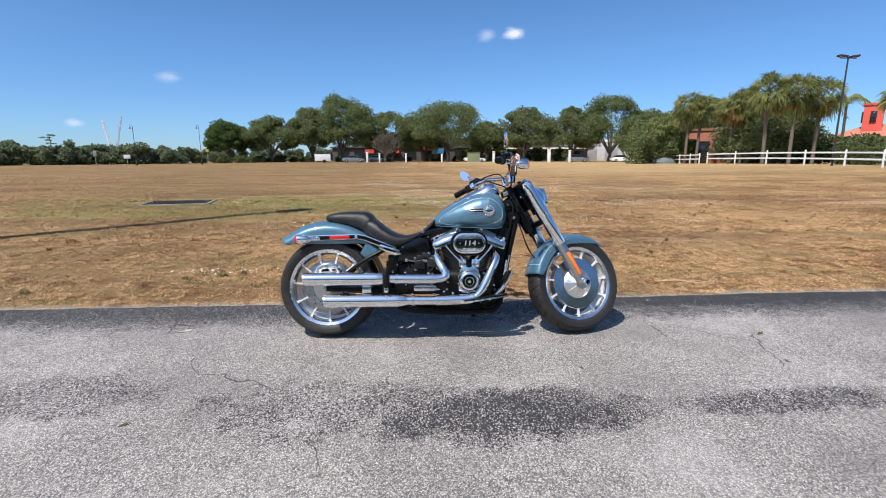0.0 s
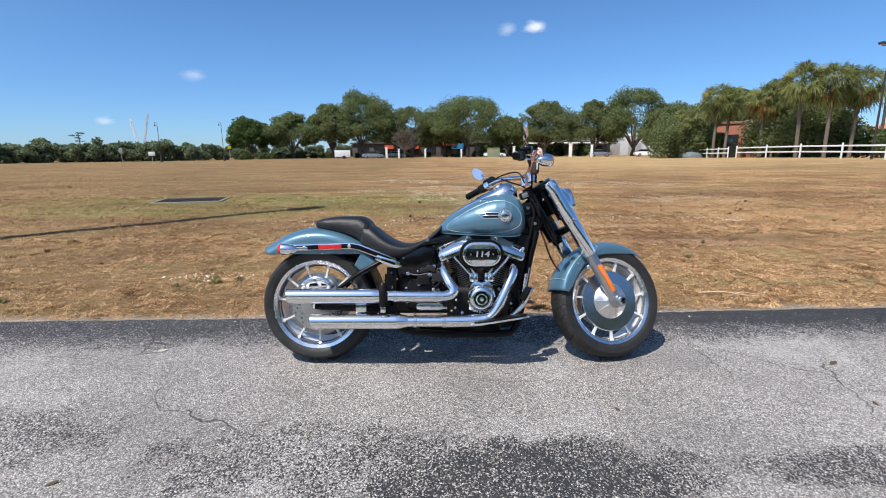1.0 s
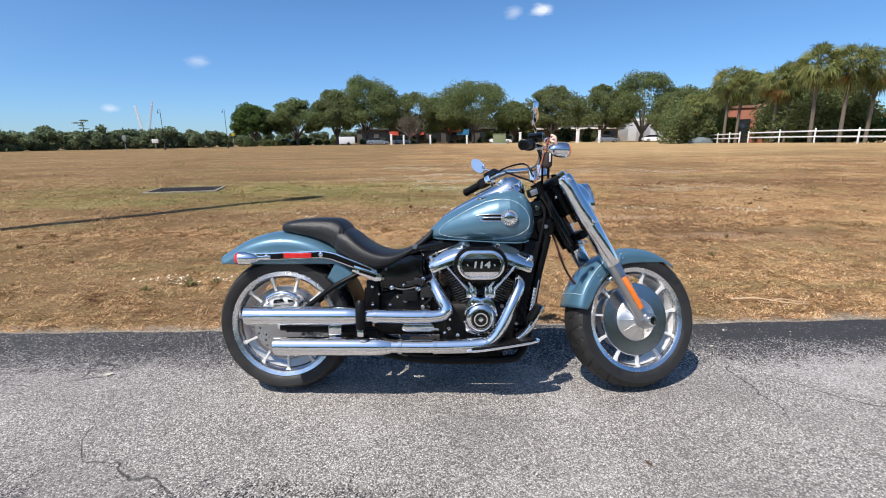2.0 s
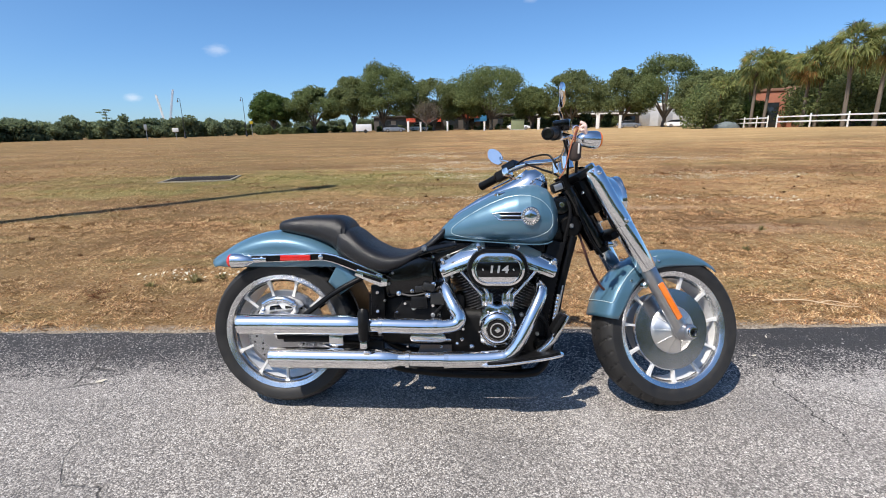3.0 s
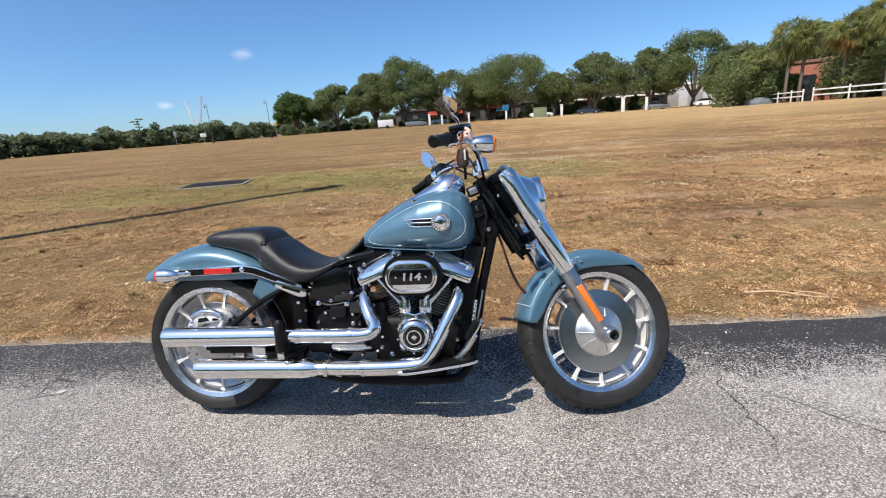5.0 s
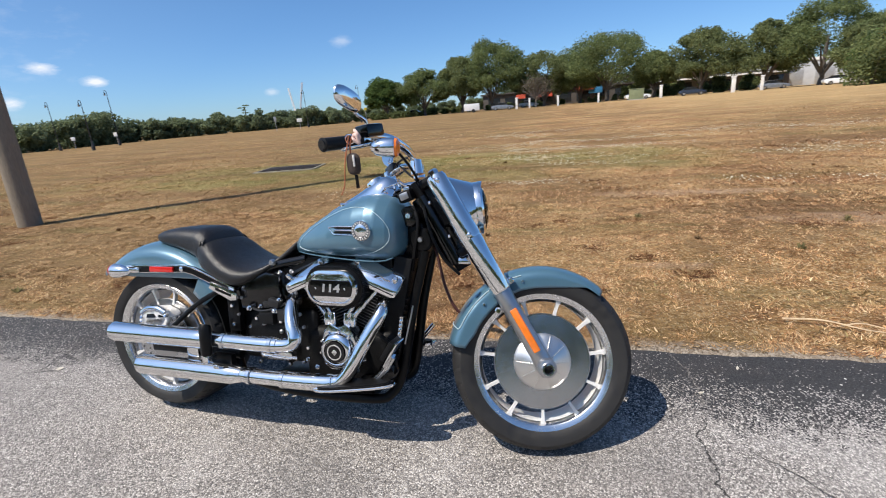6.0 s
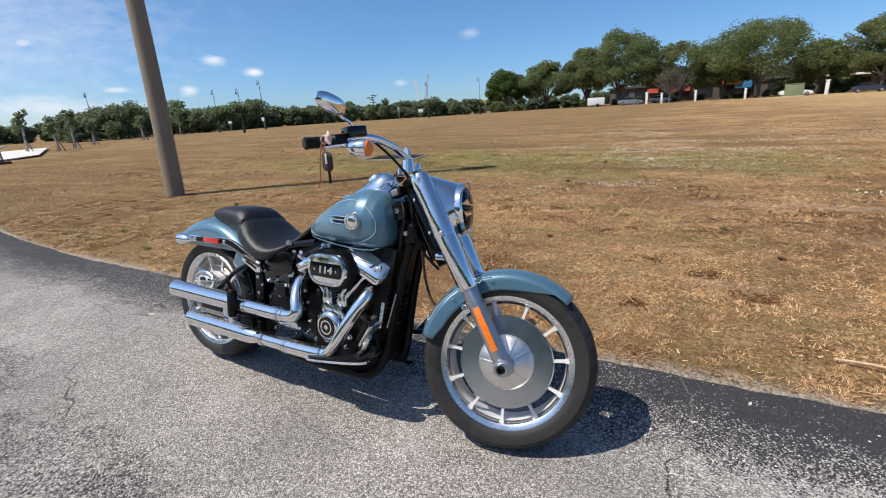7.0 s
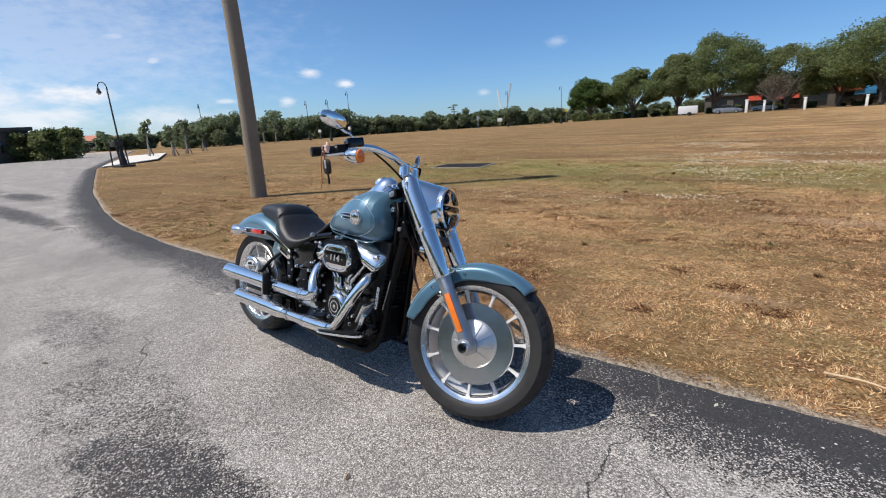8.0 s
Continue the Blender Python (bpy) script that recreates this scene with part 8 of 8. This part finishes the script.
part("shift_linkage", tube(smooth_path([(0.60, -0.158, 0.330), (0.66, -0.160, 0.318), (0.73, -0.158, 0.315)], 6), 0.007, 10), CHROME, bike, "chrome linkage rod")
part("wire_loom", tube(smooth_path([(0.47, -0.13, 0.52), (0.56, -0.150, 0.497), (0.64, -0.150, 0.512), (0.70, -0.14, 0.545), (0.74, -0.13, 0.60)], 6), 0.005, 8), GREY_PLASTIC, bike, "")
tc_ = part("gearbox_cover", plate([(0.50, 0.33), (0.49, 0.42), (0.53, 0.475), (0.64, 0.475), (0.69, 0.43), (0.69, 0.33), (0.64, 0.30), (0.54, 0.30)], -0.142, -0.10, 0.010), WRINKLE, bike, "black gearbox cover")
for x, z in ((0.51, 0.345), (0.505, 0.425), (0.54, 0.463), (0.60, 0.466), (0.655, 0.455), (0.68, 0.415), (0.68, 0.345)):
    bolt(x, -0.142, z, 0.0085, tc_)
part("clutch_cover", plate(stadium(0.635, 0.322, 0.075, 0.020), -0.165, -0.12, 0.005), CHROME_SOFT, bike, "chrome lever cover")
part("gearbox_side", box((0.07, 0.05, 0.05), (0.60, -0.142, 0.47), 0.010), PLASTIC, bike, "")
part("sump", box((0.46, 0.20, 0.07), (0.80, 0, 0.185), 0.02), SATIN, bike, "black oil sump")
part("wire_loom", tube(smooth_path([(0.70, -0.12, 0.56), (0.72, -0.14, 0.51), (0.695, -0.145, 0.46), (0.66, -0.14, 0.42)], 6), 0.006, 8), PLASTIC, bike, "")
part("shock_bracket", box((0.06, 0.03, 0.14), (0.425, -0.128, 0.47), 0.01), SATIN, bike)
for z in (0.43, 0.51):
    bolt(0.425, -0.145, z, 0.009)

# -- exhausts --
def muffler(x0, x1, y, z, r, label):
    prof = [(0.001, x1 + 0.004), (r * 0.72, x1 + 0.002), (r * 0.98, x1 - 0.045), (r, x1 - 0.07), (r, x0 + 0.02), (r * 1.005, x0 + 0.008), (r * 0.985, x0), (r * 0.90, x0 + 0.002), (r * 0.84, x0 + 0.02), (r * 0.80, x0 + 0.10), (0.001, x0 + 0.101)]
    b = lathe(prof, "X", 40, at=(0, y, z), cap=False)
    for v in b.verts:
        if v.co.x < x0 + 0.07:
            v.co.x += -(v.co.z - z) * 0.12
    return part("muffler", b, CHROME, bike, label)


MY = -0.232
m1 = muffler(-0.125, 0.395, MY, 0.392, 0.0415, "long chrome upper muffler")
m2 = muffler(0.000, 0.520, MY + 0.006, 0.254, 0.0415, "long chrome lower muffler")
for mm, x0, z, y in ((m1, -0.125, 0.392, MY), (m2, 0.0, 0.254, MY + 0.006)):
    part("baffle", lathe([(0.034, x0 + 0.06), (0.020, x0 + 0.062), (0.001, x0 + 0.09)], "X", 24, at=(0, y, z), cap=False), SATIN, mm, "dark muffler outlet")
up_pipe = smooth_path([(0.700, -0.105, 0.545), (0.712, -0.150, 0.515), (0.742, -0.195, 0.462), (0.764, -0.212, 0.425), (0.758, -0.218, 0.400), (0.722, -0.223, 0.389), (0.64, -0.228, 0.388), (0.50, -0.231, 0.390), (0.36, MY, 0.392)], 8)
part("rear_exhaust_pipe", tube(up_pipe, 0.0285, 24), CHROME, bike, "bent chrome exhaust pipe")
low_pipe = smooth_path([(1.085, -0.100, 0.545), (1.095, -0.150, 0.515), (1.060, -0.190, 0.440), (1.015, -0.215, 0.350), (0.985, -0.222, 0.300), (0.945, -0.224, 0.268), (0.86, -0.225, 0.257), (0.68, -0.226, 0.253), (0.46, MY + 0.006, 0.254)], 8)
part("front_exhaust_pipe", tube(low_pipe, [0.0262 if p.x > 0.95 else 0.0285 for p in low_pipe], 24), CHROME, bike, "sweeping chrome front exhaust pipe")
n1 = [p for p in low_pipe if 0.70 < p.x < 0.93 and p.z < 0.30]
part("heat_shield", tube(n1, 0.0325, 24), CHROME, bike, "chrome heat shield")
n2 = [p for p in up_pipe if 0.44 < p.x < 0.70 and p.z < 0.42]
part("heat_shield", tube(n2, 0.0315, 24), CHROME, bike, "chrome heat shield")
for x, z, y in ((0.455, 0.390, -0.2315), (0.672, 0.3885, -0.2265), (0.56, 0.2535, -0.2265), (0.715, 0.2535, -0.226)):
    part("pipe_clamp", lathe([(0.030, -0.009), (0.0345, -0.008), (0.0345, 0.008), (0.030, 0.009)], "X", 28, at=(x, y, z), cap=False), CHROME_SOFT, bike, "chrome pipe clamp")
part("muffler_bracket", box((0.06, 0.03, 0.05), (0.265, -0.20, 0.325), 0.008), CHROME_SOFT, bike, "bright muffler bracket")
part("muffler_strut", box((0.24, 0.02, 0.03), (0.16, -0.195, 0.325), 0.006), SATIN, bike, "black muffler strut")

# passenger peg, floorboards, brake pedal, stand
pg = part("passenger_peg", tube([(0.392, -0.262, 0.462), (0.392, -0.266, 0.452), (0.393, -0.268, 0.345), (0.393, -0.266, 0.335)], [0.018, 0.023, 0.021, 0.014], 16), PLASTIC, bike, "folded black passenger peg")
part("peg_mount", box((0.030, 0.05, 0.035), (0.394, -0.258, 0.325), 0.008), CHROME, pg, "chrome peg mount")
part("peg_bracket", box((0.10, 0.03, 0.05), (0.41, -0.20, 0.300), 0.008), SATIN, pg)
BM = Matrix.Translation((1.012, 0, 0.262)) @ pose(0, 0, 0, 0, -8, 0)
for sy in (-1, 1):
    def board(s, z0, z1, bev):
        b = bmesh.new()
        pts = []
        for k in range(40):
            a = 2 * math.pi * k / 40
            c, q = math.cos(a), math.sin(a)
            x = 0.165 * math.copysign(abs(c) ** 0.65, c)
            pts.append((x * s, sy * (0.228 + (0.048 - 0.010 * (x / 0.165)) * s * math.copysign(abs(q) ** 0.7, q)), z0))
        f = b.faces.new([b.verts.new(p) for p in pts])
        r = bmesh.ops.extrude_face_region(b, geom=[f])
        bmesh.ops.translate(b, vec=(0, 0, z1 - z0), verts=[v for v in r["geom"] if isinstance(v, bmesh.types.BMVert)])
        bmesh.ops.bevel(b, geom=[e for e in b.edges if abs(e.verts[0].co.z - e.verts[1].co.z) < 1e-6], offset=bev, segments=2, affect="EDGES")
        return b
    fb = part("floorboard", board(1.0, -0.006, 0.004, 0.003), CHROME, bike, "chrome-edged rider floorboard", BM)
    part("rubber_pad", board(0.9, 0.004, 0.012, 0.003), PLASTIC, fb, "black ribbed rubber pad", BM)
    part("board_mount", box((0.05, 0.10, 0.03), (0.0, sy * 0.16, -0.02), 0.008), SATIN, fb, "", BM)
part("brake_arm", tube(smooth_path([(0.99, -0.16, 0.235), (1.06, -0.185, 0.262), (1.125, -0.200, 0.320), (1.160, -0.205, 0.380)], 6), [0.009 + 0.0006 * i for i in range(19)], 10, flat=0.7), CHROME_SOFT, bike, "chrome brake pedal arm")
bp = part("brake_pad", box((0.020, 0.074, 0.082), (1.152, -0.205, 0.403), 0.008, pose(0, 0, 0, 0, 32, 0)), PLASTIC, bike, "black brake pedal pad")
part("pedal_plate", box((0.010, 0.070, 0.105), (1.164, -0.205, 0.390), 0.004, pose(0, 0, 0, 0, 30, 0)), CHROME_SOFT, bp, "bright pedal back plate")
part("shift_arm", tube(smooth_path([(0.99, 0.20, 0.235), (1.08, 0.235, 0.27), (1.16, 0.255, 0.36)], 6), 0.010, 10), CHROME_SOFT, bike)
part("side_stand", tube(smooth_path([(0.93, 0.12, 0.165), (0.955, 0.20, 0.120), (0.99, 0.33, 0.060)], 6), 0.014, 10), BLACK, bike, "black side stand")
part("stand_foot", box((0.07, 0.05, 0.012), (1.0, 0.345, 0.050), 0.004, pose(0, 0, 0, LEAN_DEG)), BLACK, bike)


PINK_CORD = simple("pale_pink_ribbon", (0.72, 0.52, 0.45), 0.7, 0, 0.2, 60)


def key_tag():
    """Keys and a small pouch on a copper cord, hanging from the right hand grip."""
    top = bike.matrix_world @ STEER @ Vector((1.048, -0.428, 1.046))
    ob = thing("key_pouch", Matrix.Translation(top), "small dark key pouch on a copper cord hanging from handlebar", "keyring")
    part("cord", tube(smooth_path([(0.012, 0.0, 0.016), (0.0, -0.006, -0.01), (-0.004, -0.004, -0.04)], 6), 0.0025, 6), CORD, ob)
    part("loose_cord", tube(smooth_path([(0.0, -0.01, 0.01), (-0.02, -0.012, -0.06), (-0.034, -0.008, -0.13), (-0.05, -0.004, -0.16)], 6), 0.002, 6), CORD, ob, "frayed copper cord")
    part("ring", lathe([(0.013, -0.002), (0.015, 0.0), (0.013, 0.002), (0.011, 0.0), (0.013, -0.002)], "Y", 20, at=(0, -0.006, 0.0), cap=False), CHROME, ob)
    p = part("pouch", loft(pad([(x, h, a, b) for x, h, a, b in ((-0.020, 0.004, -0.050, -0.092), (-0.014, 0.010, -0.042, -0.100), (0.0, 0.013, -0.038, -0.104), (0.014, 0.010, -0.042, -0.100), (0.020, 0.004, -0.050, -0.092))], 2.6, 20)), BROWN_CLOTH, ob, "dark cloth pouch")
    part("tag", box((0.006, 0.005, 0.034), (0.008, -0.014, -0.060), 0.002), WHITE_CLOTH, p, "white fabric strip")
    knot = smooth_path([(0.014, 0.004, 0.024), (0.026, -0.008, 0.016), (0.030, -0.004, 0.002), (0.020, -0.012, -0.006), (0.012, -0.006, 0.006), (0.024, -0.014, 0.012), (0.030, -0.010, -0.012), (0.016, -0.016, 0.0)], 6)
    part("tassel", tube(knot, 0.0048, 8), PINK_CORD, ob, "pale pink knotted ribbon")
    part("key", box((0.010, 0.003, 0.04), (0.006, -0.004, -0.122), 0.001), SATIN, ob)


key_tag()
